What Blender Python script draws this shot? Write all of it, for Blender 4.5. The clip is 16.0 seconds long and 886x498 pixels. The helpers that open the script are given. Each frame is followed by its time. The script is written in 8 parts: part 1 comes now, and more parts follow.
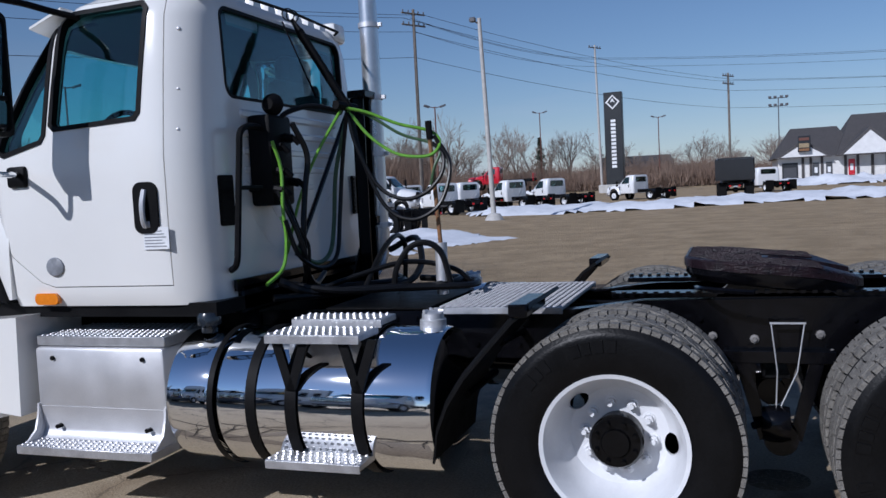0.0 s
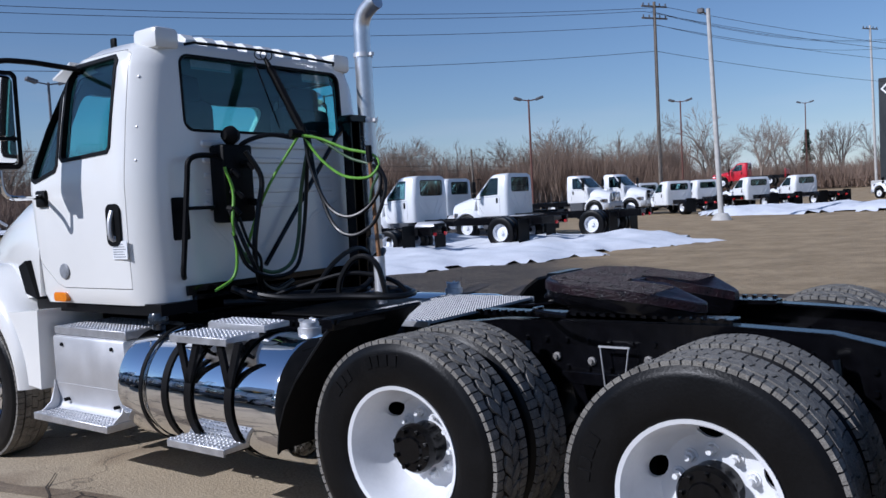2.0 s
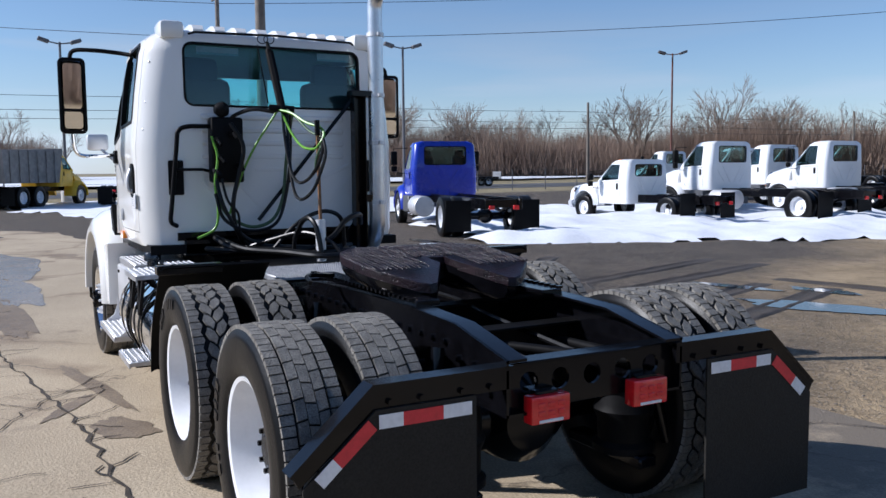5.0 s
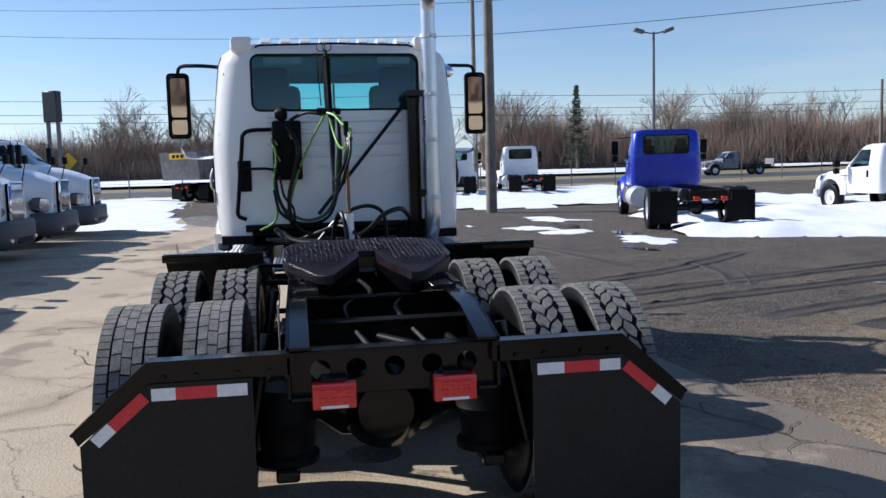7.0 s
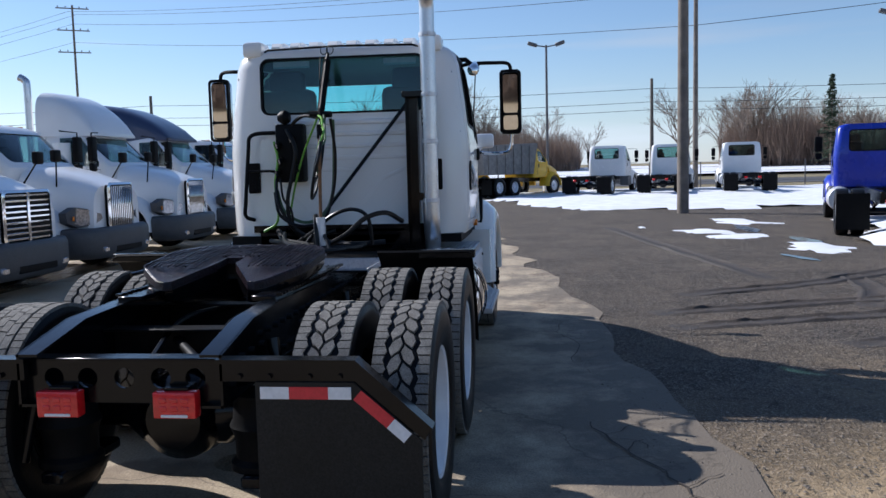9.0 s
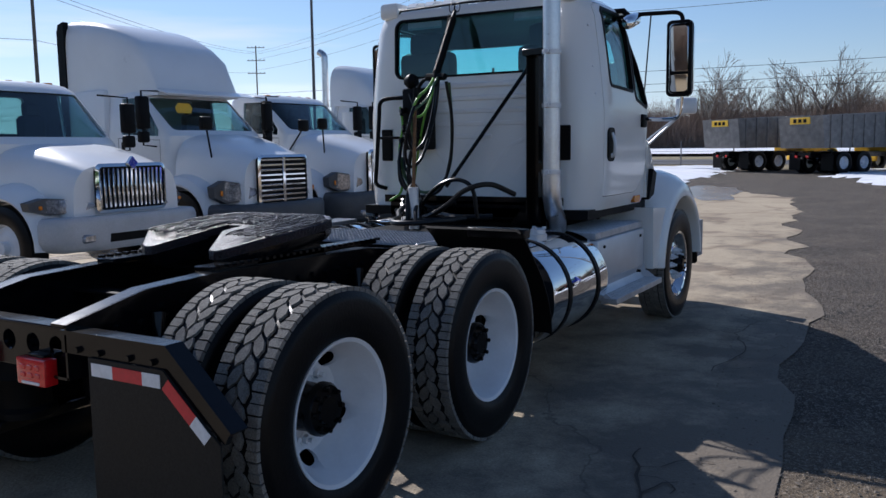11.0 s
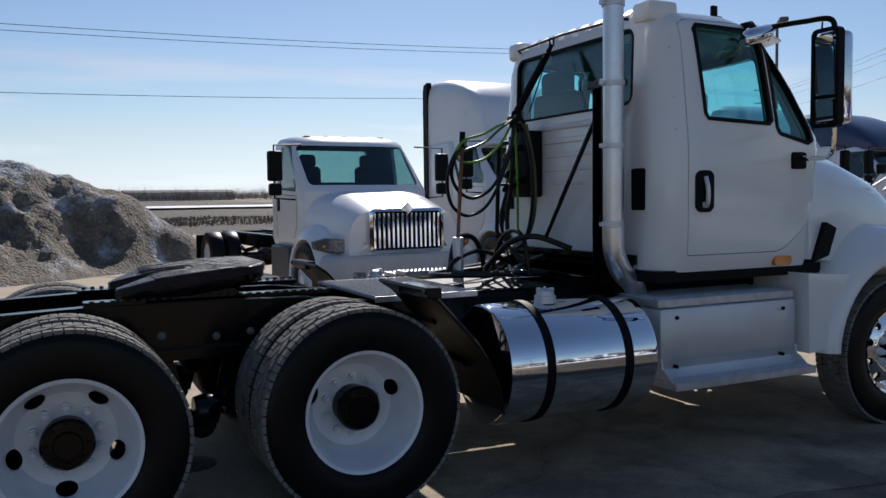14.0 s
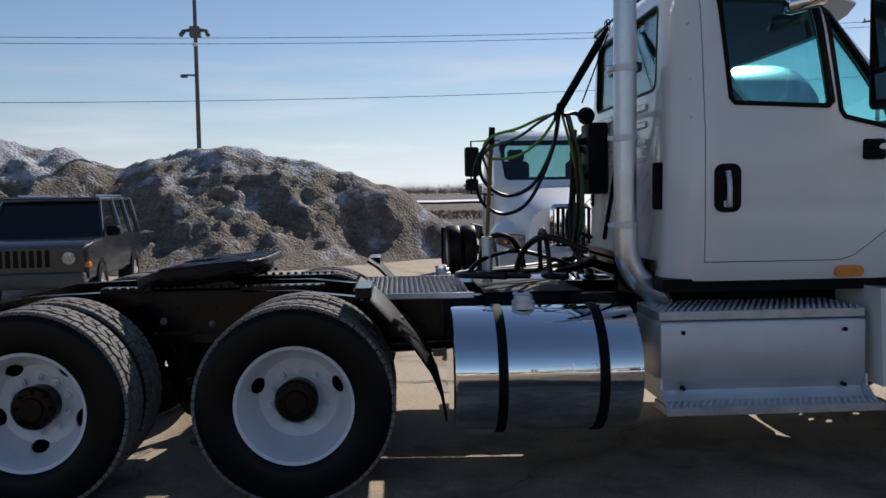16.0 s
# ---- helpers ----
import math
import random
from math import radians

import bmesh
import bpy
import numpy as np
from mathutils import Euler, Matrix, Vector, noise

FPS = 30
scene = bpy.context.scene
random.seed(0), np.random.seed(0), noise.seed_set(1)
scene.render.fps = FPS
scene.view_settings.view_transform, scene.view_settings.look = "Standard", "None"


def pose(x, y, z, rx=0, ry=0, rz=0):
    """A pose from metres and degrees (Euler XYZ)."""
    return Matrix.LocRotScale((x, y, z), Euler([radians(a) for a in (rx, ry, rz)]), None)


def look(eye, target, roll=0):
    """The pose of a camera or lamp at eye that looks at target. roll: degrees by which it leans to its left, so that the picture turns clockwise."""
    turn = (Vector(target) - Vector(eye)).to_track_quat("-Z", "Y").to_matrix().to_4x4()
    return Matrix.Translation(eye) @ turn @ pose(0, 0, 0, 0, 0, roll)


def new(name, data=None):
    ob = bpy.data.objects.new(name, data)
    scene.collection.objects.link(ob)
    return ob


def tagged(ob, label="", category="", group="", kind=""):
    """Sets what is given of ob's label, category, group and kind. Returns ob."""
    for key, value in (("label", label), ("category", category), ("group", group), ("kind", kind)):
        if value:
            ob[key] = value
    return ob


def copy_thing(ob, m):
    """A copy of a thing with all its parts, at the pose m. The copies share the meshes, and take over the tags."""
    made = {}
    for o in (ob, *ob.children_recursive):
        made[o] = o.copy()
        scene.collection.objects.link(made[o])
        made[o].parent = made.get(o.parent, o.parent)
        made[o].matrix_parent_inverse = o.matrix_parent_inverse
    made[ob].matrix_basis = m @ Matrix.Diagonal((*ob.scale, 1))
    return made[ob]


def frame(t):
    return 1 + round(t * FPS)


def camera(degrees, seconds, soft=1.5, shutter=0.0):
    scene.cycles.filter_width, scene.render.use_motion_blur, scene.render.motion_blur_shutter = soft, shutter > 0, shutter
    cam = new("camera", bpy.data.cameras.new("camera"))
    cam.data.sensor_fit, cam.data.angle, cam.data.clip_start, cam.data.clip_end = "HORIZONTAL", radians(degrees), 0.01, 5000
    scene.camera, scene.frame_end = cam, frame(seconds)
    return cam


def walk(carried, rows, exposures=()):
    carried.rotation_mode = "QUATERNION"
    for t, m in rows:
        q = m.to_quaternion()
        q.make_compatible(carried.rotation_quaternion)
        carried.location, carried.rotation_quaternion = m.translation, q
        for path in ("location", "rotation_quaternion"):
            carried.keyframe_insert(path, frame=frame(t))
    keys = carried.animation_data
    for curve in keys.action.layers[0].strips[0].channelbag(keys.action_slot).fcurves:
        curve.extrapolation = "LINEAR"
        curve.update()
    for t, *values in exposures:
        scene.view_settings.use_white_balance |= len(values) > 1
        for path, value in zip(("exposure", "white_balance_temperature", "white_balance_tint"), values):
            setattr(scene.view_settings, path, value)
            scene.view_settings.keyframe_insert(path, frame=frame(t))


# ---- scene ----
cam = camera(55.4, 16.0)
PATH = [
    (0, (-0.192, -4.547, 1.551), (-0.838, -2.659, 1.419), -2.9),
    (0.5, (0.263, -4.412, 1.575), (-0.5, -2.568, 1.446), -3.5),
    (1, (0.777, -4.327, 1.606), (-0.069, -2.519, 1.478), -3.2),
    (1.5, (1.181, -4.138, 1.587), (0.129, -2.441, 1.47), -2.8),
    (2, (1.686, -3.99, 1.583), (0.502, -2.383, 1.474), -3.0),
    (2.5, (2.176, -3.824, 1.617), (0.856, -2.326, 1.502), -3.4),
    (3, (2.56, -3.526, 1.622), (1.18, -2.083, 1.508), -2.7),
    (3.5, (2.962, -3.252, 1.613), (1.468, -1.928, 1.49), -2.1),
    (4, (3.266, -2.909, 1.584), (1.664, -1.717, 1.46), -2.3),
    (4.2, (3.379, -2.735, 1.586), (1.747, -1.587, 1.449), -1.7),
    (6.3, (4.521, -1.026, 1.589), (2.628, -0.413, 1.391), -1.4),
    (6.5, (4.571, -0.848, 1.59), (2.661, -0.288, 1.391), -1.5),
    (7, (4.653, -0.361, 1.596), (2.691, -0.027, 1.405), -1.5),
    (7.5, (4.779, 0.154, 1.587), (2.797, 0.348, 1.396), -1.3),
    (8, (4.751, 0.655, 1.564), (2.76, 0.688, 1.378), -1.8),
    (8.5, (4.604, 1.159, 1.582), (2.615, 1.055, 1.398), -1.9),
    (9, (4.445, 1.685, 1.602), (2.468, 1.448, 1.416), -1.4),
    (9.5, (4.178, 2.109, 1.567), (2.254, 1.595, 1.384), -1.8),
    (9.7, (4.039, 2.246, 1.572), (2.147, 1.625, 1.383), -1.8),
    (11.8, (2.68, 3.736, 1.535), (1.086, 2.548, 1.317), -0.6),
    (12, (2.486, 3.84, 1.542), (0.936, 2.591, 1.343), -0.7),
    (12.5, (2.077, 4.186, 1.537), (0.688, 2.754, 1.395), -0.7),
    (13, (1.69, 4.516, 1.558), (0.477, 2.931, 1.423), -1.1),
    (13.5, (1.218, 4.765, 1.542), (0.194, 3.051, 1.421), -0.9),
    (14, (0.742, 5.009, 1.524), (-0.122, 3.209, 1.406), -0.7),
    (14.5, (0.258, 5.06, 1.497), (-0.315, 3.148, 1.378), -1.0),
    (15, (-0.208, 5.181, 1.52), (-0.585, 3.22, 1.404), -1.3),
    (15.5, (-0.711, 5.367, 1.552), (-0.922, 3.382, 1.422), -1.2),
    (16, (-1.2, 5.407, 1.533), (-1.304, 3.414, 1.408), -0.9),
]
EXPOSURES = [(0, -0.54, 5370, 16), (1.5, -0.34, 5370, 16), (3.5, 0.02, 5470, 15), (7, 0.42, 5730, 14), (9, 0.34, 5720, 14), (11.8, -0.02, 5750, 15), (13.5, -0.1, 6050, 15), (16, -0.12, 6250, 15)]
walk(cam, [(t, look(eye, target, roll)) for t, eye, target, roll in PATH], EXPOSURES)

# ---- world, sun, exposure ----
SUN_DIR = Vector((-0.44, -0.90, 0.70)).normalized()
world = bpy.data.worlds.new("sky")
scene.world = world
world.use_nodes = True
wn = world.node_tree
wn.nodes.clear()
sky = wn.nodes.new("ShaderNodeTexSky")
sky.sky_type = "NISHITA"
sky.sun_disc = False
sky.sun_elevation = radians(35)
sky.sun_rotation = math.atan2(SUN_DIR.x, SUN_DIR.y) % (2 * math.pi)
sky.air_density, sky.dust_density, sky.ozone_density = 1.0, 0.12, 2.4
bg = wn.nodes.new("ShaderNodeBackground")
bg.inputs["Strength"].default_value = 0.088
wo = wn.nodes.new("ShaderNodeOutputWorld")
# pale haze and thin streaks of cloud low over the horizon
tc = wn.nodes.new("ShaderNodeTexCoord")
sep = wn.nodes.new("ShaderNodeSeparateXYZ")
wn.links.new(tc.outputs["Generated"], sep.inputs[0])
low = wn.nodes.new("ShaderNodeMapRange")
low.interpolation_type = "SMOOTHSTEP"
low.inputs[1].default_value, low.inputs[2].default_value, low.inputs[3].default_value, low.inputs[4].default_value = -0.02, 0.15, 0.75, 0.0
wn.links.new(sep.outputs[2], low.inputs[0])
grey = wn.nodes.new("ShaderNodeRGBToBW")
wn.links.new(sky.outputs[0], grey.inputs[0])
pale = wn.nodes.new("ShaderNodeMix")
pale.data_type, pale.blend_type = "RGBA", "MULTIPLY"
pale.inputs[0].default_value = 1.0
pale.inputs[7].default_value = (0.86, 1.0, 1.12, 1)
wn.links.new(grey.outputs[0], pale.inputs[6])
haze = wn.nodes.new("ShaderNodeMix")
haze.data_type = "RGBA"
# haze and cloud thicken towards the sun
side = wn.nodes.new("ShaderNodeMapRange")
side.inputs[1].default_value, side.inputs[2].default_value, side.inputs[3].default_value, side.inputs[4].default_value = 0.8, -0.5, 0.35, 1.0
wn.links.new(sep.outputs[1], side.inputs[0])
sunward = wn.nodes.new("ShaderNodeMath")
sunward.operation = "MULTIPLY"
wn.links.new(low.outputs[0], sunward.inputs[0])
wn.links.new(side.outputs[0], sunward.inputs[1])
wn.links.new(sunward.outputs[0], haze.inputs[0])
wn.links.new(sky.outputs[0], haze.inputs[6])
wn.links.new(pale.outputs[2], haze.inputs[7])
flat = wn.nodes.new("ShaderNodeMapping")
flat.inputs["Scale"].default_value = (1.6, 1.6, 16.0)
wn.links.new(tc.outputs["Generated"], flat.inputs[0])
wisp = wn.nodes.new("ShaderNodeTexNoise")
wisp.inputs["Scale"].default_value, wisp.inputs["Detail"].default_value = 1.7, 7
wn.links.new(flat.outputs[0], wisp.inputs["Vector"])
thin = wn.nodes.new("ShaderNodeMapRange")
thin.inputs[1].default_value, thin.inputs[2].default_value, thin.inputs[3].default_value, thin.inputs[4].default_value = 0.52, 0.72, 0.0, 0.75
wn.links.new(wisp.outputs[0], thin.inputs[0])
belt = wn.nodes.new("ShaderNodeMapRange")
belt.interpolation_type = "SMOOTHSTEP"
belt.inputs[1].default_value, belt.inputs[2].default_value, belt.inputs[3].default_value, belt.inputs[4].default_value = 0.10, 0.22, 1.0, 0.0
wn.links.new(sep.outputs[2], belt.inputs[0])
both_f = wn.nodes.new("ShaderNodeMath")
both_f.operation = "MULTIPLY"
wn.links.new(thin.outputs[0], both_f.inputs[0])
wn.links.new(belt.outputs[0], both_f.inputs[1])
lit = wn.nodes.new("ShaderNodeMix")
lit.data_type, lit.blend_type = "RGBA", "MULTIPLY"
lit.inputs[0].default_value = 1.0
lit.inputs[7].default_value = (1.14, 1.22, 1.28, 1)
wn.links.new(grey.outputs[0], lit.inputs[6])
cloud = wn.nodes.new("ShaderNodeMix")
cloud.data_type = "RGBA"
veil = wn.nodes.new("ShaderNodeMath")
veil.operation = "MULTIPLY"
wn.links.new(both_f.outputs[0], veil.inputs[0])
wn.links.new(side.outputs[0], veil.inputs[1])
wn.links.new(veil.outputs[0], cloud.inputs[0])
wn.links.new(haze.outputs[2], cloud.inputs[6])
wn.links.new(lit.outputs[2], cloud.inputs[7])
wn.links.new(cloud.outputs[2], bg.inputs[0])
wn.links.new(bg.outputs[0], wo.inputs[0])
sun = new("sun", bpy.data.lights.new("sun", "SUN"))
sun.data.energy, sun.data.angle, sun.data.color = 5.0, radians(0.53), (1.0, 0.93, 0.82)
sun.matrix_world = look(SUN_DIR * 60, (0, 0, 0))


# ---- materials ----
def material(name, color, rough=0.5, metal=0.0, var=0.12, scale=6.0, fine=60.0, bump=0.0, coat=0.0, color2=None, spread=0.5, spec=0.5):
    """A surface with broad and fine variation in colour and roughness; color2 shows in noise patches."""
    m = bpy.data.materials.new(name)
    m.use_nodes = True
    nt = m.node_tree
    b = nt.nodes["Principled BSDF"]
    tc = nt.nodes.new("ShaderNodeTexCoord")
    oi = nt.nodes.new("ShaderNodeObjectInfo")
    add = nt.nodes.new("ShaderNodeVectorMath")
    add.operation = "MULTIPLY_ADD"
    comb = nt.nodes.new("ShaderNodeCombineXYZ")
    for i in range(3):
        nt.links.new(oi.outputs["Random"], comb.inputs[i])
    add.inputs[1].default_value = (37.0, 19.0, 11.0)
    nt.links.new(comb.outputs[0], add.inputs[0])
    nt.links.new(tc.outputs["Object"], add.inputs[2])
    n1 = nt.nodes.new("ShaderNodeTexNoise")
    n1.inputs["Scale"].default_value, n1.inputs["Detail"].default_value = scale, 6.0
    n2 = nt.nodes.new("ShaderNodeTexNoise")
    n2.inputs["Scale"].default_value, n2.inputs["Detail"].default_value = fine, 4.0
    for n in (n1, n2):
        nt.links.new(add.outputs[0], n.inputs["Vector"])
    ramp = nt.nodes.new("ShaderNodeValToRGB")
    ramp.color_ramp.elements[0].position = max(0.0, spread - 0.22)
    ramp.color_ramp.elements[1].position = min(1.0, spread + 0.22)
    c = Vector(color)
    d = Vector(color2) if color2 else c * (1 + var)
    e = c if color2 else c * (1 - var)
    ramp.color_ramp.elements[0].color = (*e, 1)
    ramp.color_ramp.elements[1].color = (*d, 1)
    nt.links.new(n1.outputs["Fac"], ramp.inputs[0])
    mix = nt.nodes.new("ShaderNodeMix")
    mix.data_type, mix.blend_type = "RGBA", "OVERLAY"
    mix.inputs[0].default_value = min(1.0, var * 2.2)
    nt.links.new(ramp.outputs[0], mix.inputs[6])
    nt.links.new(n2.outputs["Fac"], mix.inputs[7])
    nt.links.new(mix.outputs[2], b.inputs["Base Color"])
    mr = nt.nodes.new("ShaderNodeMapRange")
    mr.inputs[3].default_value, mr.inputs[4].default_value = max(0.02, rough * 0.75), min(1.0, rough * 1.25)
    nt.links.new(n1.outputs["Fac"], mr.inputs[0])
    nt.links.new(mr.outputs[0], b.inputs["Roughness"])
    b.inputs["Metallic"].default_value = metal
    b.inputs["Specular IOR Level"].default_value = spec
    b.inputs["Coat Weight"].default_value = coat
    b.inputs["Coat Roughness"].default_value = 0.06
    if bump:
        bp = nt.nodes.new("ShaderNodeBump")
        bp.inputs["Strength"].default_value, bp.inputs["Distance"].default_value = min(1.0, bump), 0.01
        nt.links.new(n2.outputs["Fac"], bp.inputs["Height"])
        nt.links.new(bp.outputs[0], b.inputs["Normal"])
    return m


def glass_material(name, tint, rough=0.02, alpha=0.05):
    """Thin tinted pane: partly clear, partly dark, with a glossy face."""
    m = bpy.data.materials.new(name)
    m.use_nodes = True
    nt = m.node_tree
    nt.nodes.remove(nt.nodes["Principled BSDF"])
    clear = nt.nodes.new("ShaderNodeBsdfTransparent")
    clear.inputs[0].default_value = (*tint, 1)
    gloss = nt.nodes.new("ShaderNodeBsdfGlossy")
    gloss.inputs["Roughness"].default_value = rough
    lw = nt.nodes.new("ShaderNodeLayerWeight")
    pw = nt.nodes.new("ShaderNodeMath")
    pw.operation = "POWER"
    pw.inputs[1].default_value = 4.0
    nt.links.new(lw.outputs["Facing"], pw.inputs[0])
    fres = nt.nodes.new("ShaderNodeMath")
    fres.operation = "MULTIPLY_ADD"
    fres.inputs[1].default_value, fres.inputs[2].default_value = 0.9, alpha
    nt.links.new(pw.outputs[0], fres.inputs[0])
    mx = nt.nodes.new("ShaderNodeMixShader")
    nt.links.new(fres.outputs[0], mx.inputs[0])
    nt.links.new(clear.outputs[0], mx.inputs[1])
    nt.links.new(gloss.outputs[0], mx.inputs[2])
    nt.links.new(mx.outputs[0], nt.nodes["Material Output"].inputs[0])
    return m


M = {}
M["white"] = material("white truck paint", (0.80, 0.79, 0.755), 0.22, var=0.03, scale=1.5, fine=240, coat=0.6)
M["offwhite"] = material("yard truck white paint", (0.76, 0.77, 0.78), 0.3, var=0.05, scale=1.2, fine=80, coat=0.4)
M["black"] = material("glossy black chassis paint", (0.003, 0.003, 0.004), 0.17, var=0.3, scale=9, fine=25, bump=0.06, coat=0.06, spec=0.24)
M["hubblack"] = material("black hub paint", (0.003, 0.003, 0.0035), 0.2, var=0.3, scale=14, fine=40, bump=0.1, spec=0.22)
M["flap"] = material("black mud flap rubber", (0.016, 0.0155, 0.014), 0.55, var=0.3, scale=3, fine=120, bump=0.15, spec=0.2, color2=(0.024, 0.0225, 0.02))
M["matte"] = material("matt black plastic", (0.006, 0.006, 0.0065), 0.5, var=0.2, scale=12, fine=160, bump=0.1, spec=0.1)
M["rubber"] = material("tyre sidewall rubber", (0.005, 0.005, 0.0055), 0.36, var=0.2, scale=7, fine=90, bump=0.12, spec=0.16)
M["tread"] = material("worn tyre tread", (0.13, 0.122, 0.110), 0.9, var=0.35, scale=14, fine=150, bump=0.6, color2=(0.25, 0.236, 0.21), spec=0.2)
M["rim"] = material("white painted steel wheel", (0.74, 0.75, 0.77), 0.35, var=0.06, scale=8, fine=60, bump=0.05, coat=0.2)
M["alu"] = material("brushed aluminium", (0.66, 0.66, 0.67), 0.48, metal=0.7, var=0.08, scale=5, fine=220, bump=0.08)
M["aluplate"] = material("dull aluminium tread plate", (0.55, 0.55, 0.56), 0.42, metal=0.8, var=0.15, scale=14, fine=200, bump=0.15)
M["deck"] = material("scuffed aluminium deck grating", (0.34, 0.34, 0.35), 0.62, metal=0.6, var=0.25, scale=18, fine=200, bump=0.2)
M["chrome"] = material("polished tank aluminium", (0.86, 0.87, 0.88), 0.045, metal=1.0, var=0.02, scale=4, fine=30)
M["stack"] = material("exhaust pipe metal", (0.66, 0.67, 0.69), 0.3, metal=0.85, var=0.1, scale=6, fine=50, bump=0.05)
M["amber"] = material("amber lens", (0.75, 0.22, 0.01), 0.2, var=0.1, scale=20, coat=0.5)
M["red"] = material("red lens", (0.62, 0.012, 0.015), 0.2, var=0.12, scale=25, coat=0.5)
M["redtape"] = material("red reflective tape", (0.62, 0.03, 0.04), 0.4, var=0.08, scale=30)
M["whitetape"] = material("white reflective tape", (0.78, 0.79, 0.8), 0.4, var=0.08, scale=30)
M["hose"] = material("black air hose", (0.006, 0.006, 0.0065), 0.35, var=0.15, scale=20, spec=0.25)
M["green"] = material("green electric cable", (0.14, 0.34, 0.03), 0.4, var=0.15, scale=20)
M["olive"] = material("dark green hose", (0.05, 0.10, 0.04), 0.4, var=0.2, scale=20)
M["rust"] = material("rusty rod", (0.30, 0.14, 0.05), 0.8, var=0.3, scale=30, fine=120, bump=0.4, color2=(0.12, 0.07, 0.04))
M["grease"] = material("greased steel plate", (0.005, 0.004, 0.006), 0.30, var=0.35, scale=16, fine=90, bump=0.75, color2=(0.020, 0.009, 0.012), spec=0.25)
M["seat"] = material("dark seat cloth", (0.03, 0.03, 0.035), 0.8, var=0.2, scale=20, bump=0.2)
M["glass"] = glass_material("tinted cab glass", (0.70, 0.93, 0.94))
M["yardglass"] = glass_material("yard truck glass", (0.62, 0.76, 0.77))
M["mirror"] = material("mirror glass", (0.85, 0.87, 0.88), 0.03, metal=1.0, var=0.01)
M["grey"] = material("grey bumper plastic", (0.22, 0.23, 0.25), 0.5, var=0.12, scale=8, bump=0.08)
M["bumperwhite"] = material("pale grey bumper", (0.45, 0.46, 0.48), 0.4, var=0.08, scale=5)
M["darkgrey"] = material("dark grey plastic", (0.06, 0.063, 0.07), 0.5, var=0.15, scale=8, bump=0.08)
M["blue"] = material("blue truck paint", (0.006, 0.026, 0.36), 0.28, var=0.06, scale=2, fine=60, coat=0.5)
M["navy"] = material("dark blue fairing paint", (0.03, 0.045, 0.10), 0.35, var=0.1, scale=2, coat=0.3)
M["redpaint"] = material("red truck paint", (0.55, 0.015, 0.03), 0.28, var=0.06, scale=2, fine=60, coat=0.5)
M["yellow"] = material("yellow paint", (0.75, 0.45, 0.02), 0.4, var=0.1, scale=4, fine=60)
M["dirtysteel"] = material("worn steel body", (0.20, 0.19, 0.18), 0.55, metal=0.3, var=0.3, scale=4, fine=50, bump=0.2)
M["wood"] = material("weathered pole timber", (0.17, 0.145, 0.12), 0.85, var=0.3, scale=3, fine=60, bump=0.5)
M["steelpole"] = material("painted lamp post", (0.13, 0.05, 0.035), 0.5, var=0.2, scale=3, fine=50)
M["greypole"] = material("grey steel lamp post", (0.10, 0.10, 0.11), 0.5, var=0.2, scale=3, fine=50)
M["bark"] = material("bare tree bark", (0.21, 0.165, 0.13), 0.9, var=0.3, scale=5, fine=40, bump=0.3)
M["twig"] = material("winter brush twigs", (0.165, 0.11, 0.08), 0.9, var=0.35, scale=0.2, fine=3, color2=(0.25, 0.18, 0.135))
M["conifer"] = material("dark conifer needles", (0.03, 0.05, 0.025), 0.8, var=0.4, scale=3, fine=20)
M["snow"] = material("old snow", (0.80, 0.82, 0.86), 0.7, var=0.12, scale=1.6, fine=16, bump=1.0, color2=(0.62, 0.64, 0.68), spread=0.6)
M["cloth"] = material("siding", (0.70, 0.69, 0.67), 0.7, var=0.08, scale=2, fine=40)
M["roofing"] = material("dark shingles", (0.07, 0.065, 0.065), 0.85, var=0.25, scale=5, fine=60, bump=0.5)
M["wire"] = material("overhead wire", (0.03, 0.03, 0.035), 0.6, var=0.1)
M["signblack"] = material("black sign panel", (0.02, 0.022, 0.025), 0.35, var=0.1, scale=2)
M["lightblock"] = material("concrete footing", (0.45, 0.44, 0.42), 0.9, var=0.15, scale=4, fine=60, bump=0.4)
M["lens"] = material("headlight lens", (0.30, 0.31, 0.34), 0.08, metal=0.5, var=0.5, scale=22, coat=1.0)
M["brown"] = material("dry grass", (0.27, 0.20, 0.11), 0.95, var=0.3, scale=0.4, fine=8, bump=0.5, color2=(0.33, 0.27, 0.17))
M["jeep"] = material("dark grey car paint", (0.016, 0.02, 0.026), 0.25, var=0.1, scale=2, coat=0.6)
M["puddle"] = material("muddy meltwater", (0.035, 0.030, 0.026), 0.06, var=0.2, scale=3, fine=20, bump=0.03)
M["damp"] = material("damp stained concrete", (0.15, 0.112, 0.075), 0.6, var=0.3, scale=3, fine=60, bump=0.4, color2=(0.24, 0.185, 0.125))
M["wet"] = material("wet concrete", (0.20, 0.158, 0.11), 0.25, var=0.3, scale=1.5, fine=30, bump=0.15, color2=(0.30, 0.24, 0.17))
M["mud"] = material("churned wet mud", (0.038, 0.030, 0.023), 0.7, var=0.35, scale=8, fine=60, bump=1.0, color2=(0.065, 0.051, 0.039))
M["crack"] = material("dark crack in concrete", (0.05, 0.038, 0.027), 0.95, var=0.4, scale=9, fine=60)
M["pebble"] = material("loose gravel stones", (0.22, 0.185, 0.145), 0.9, var=0.5, scale=3, fine=40, color2=(0.09, 0.072, 0.056))
M["carglass"] = material("dark car glass", (0.008, 0.01, 0.012), 0.05, var=0.1, scale=2, fine=20)


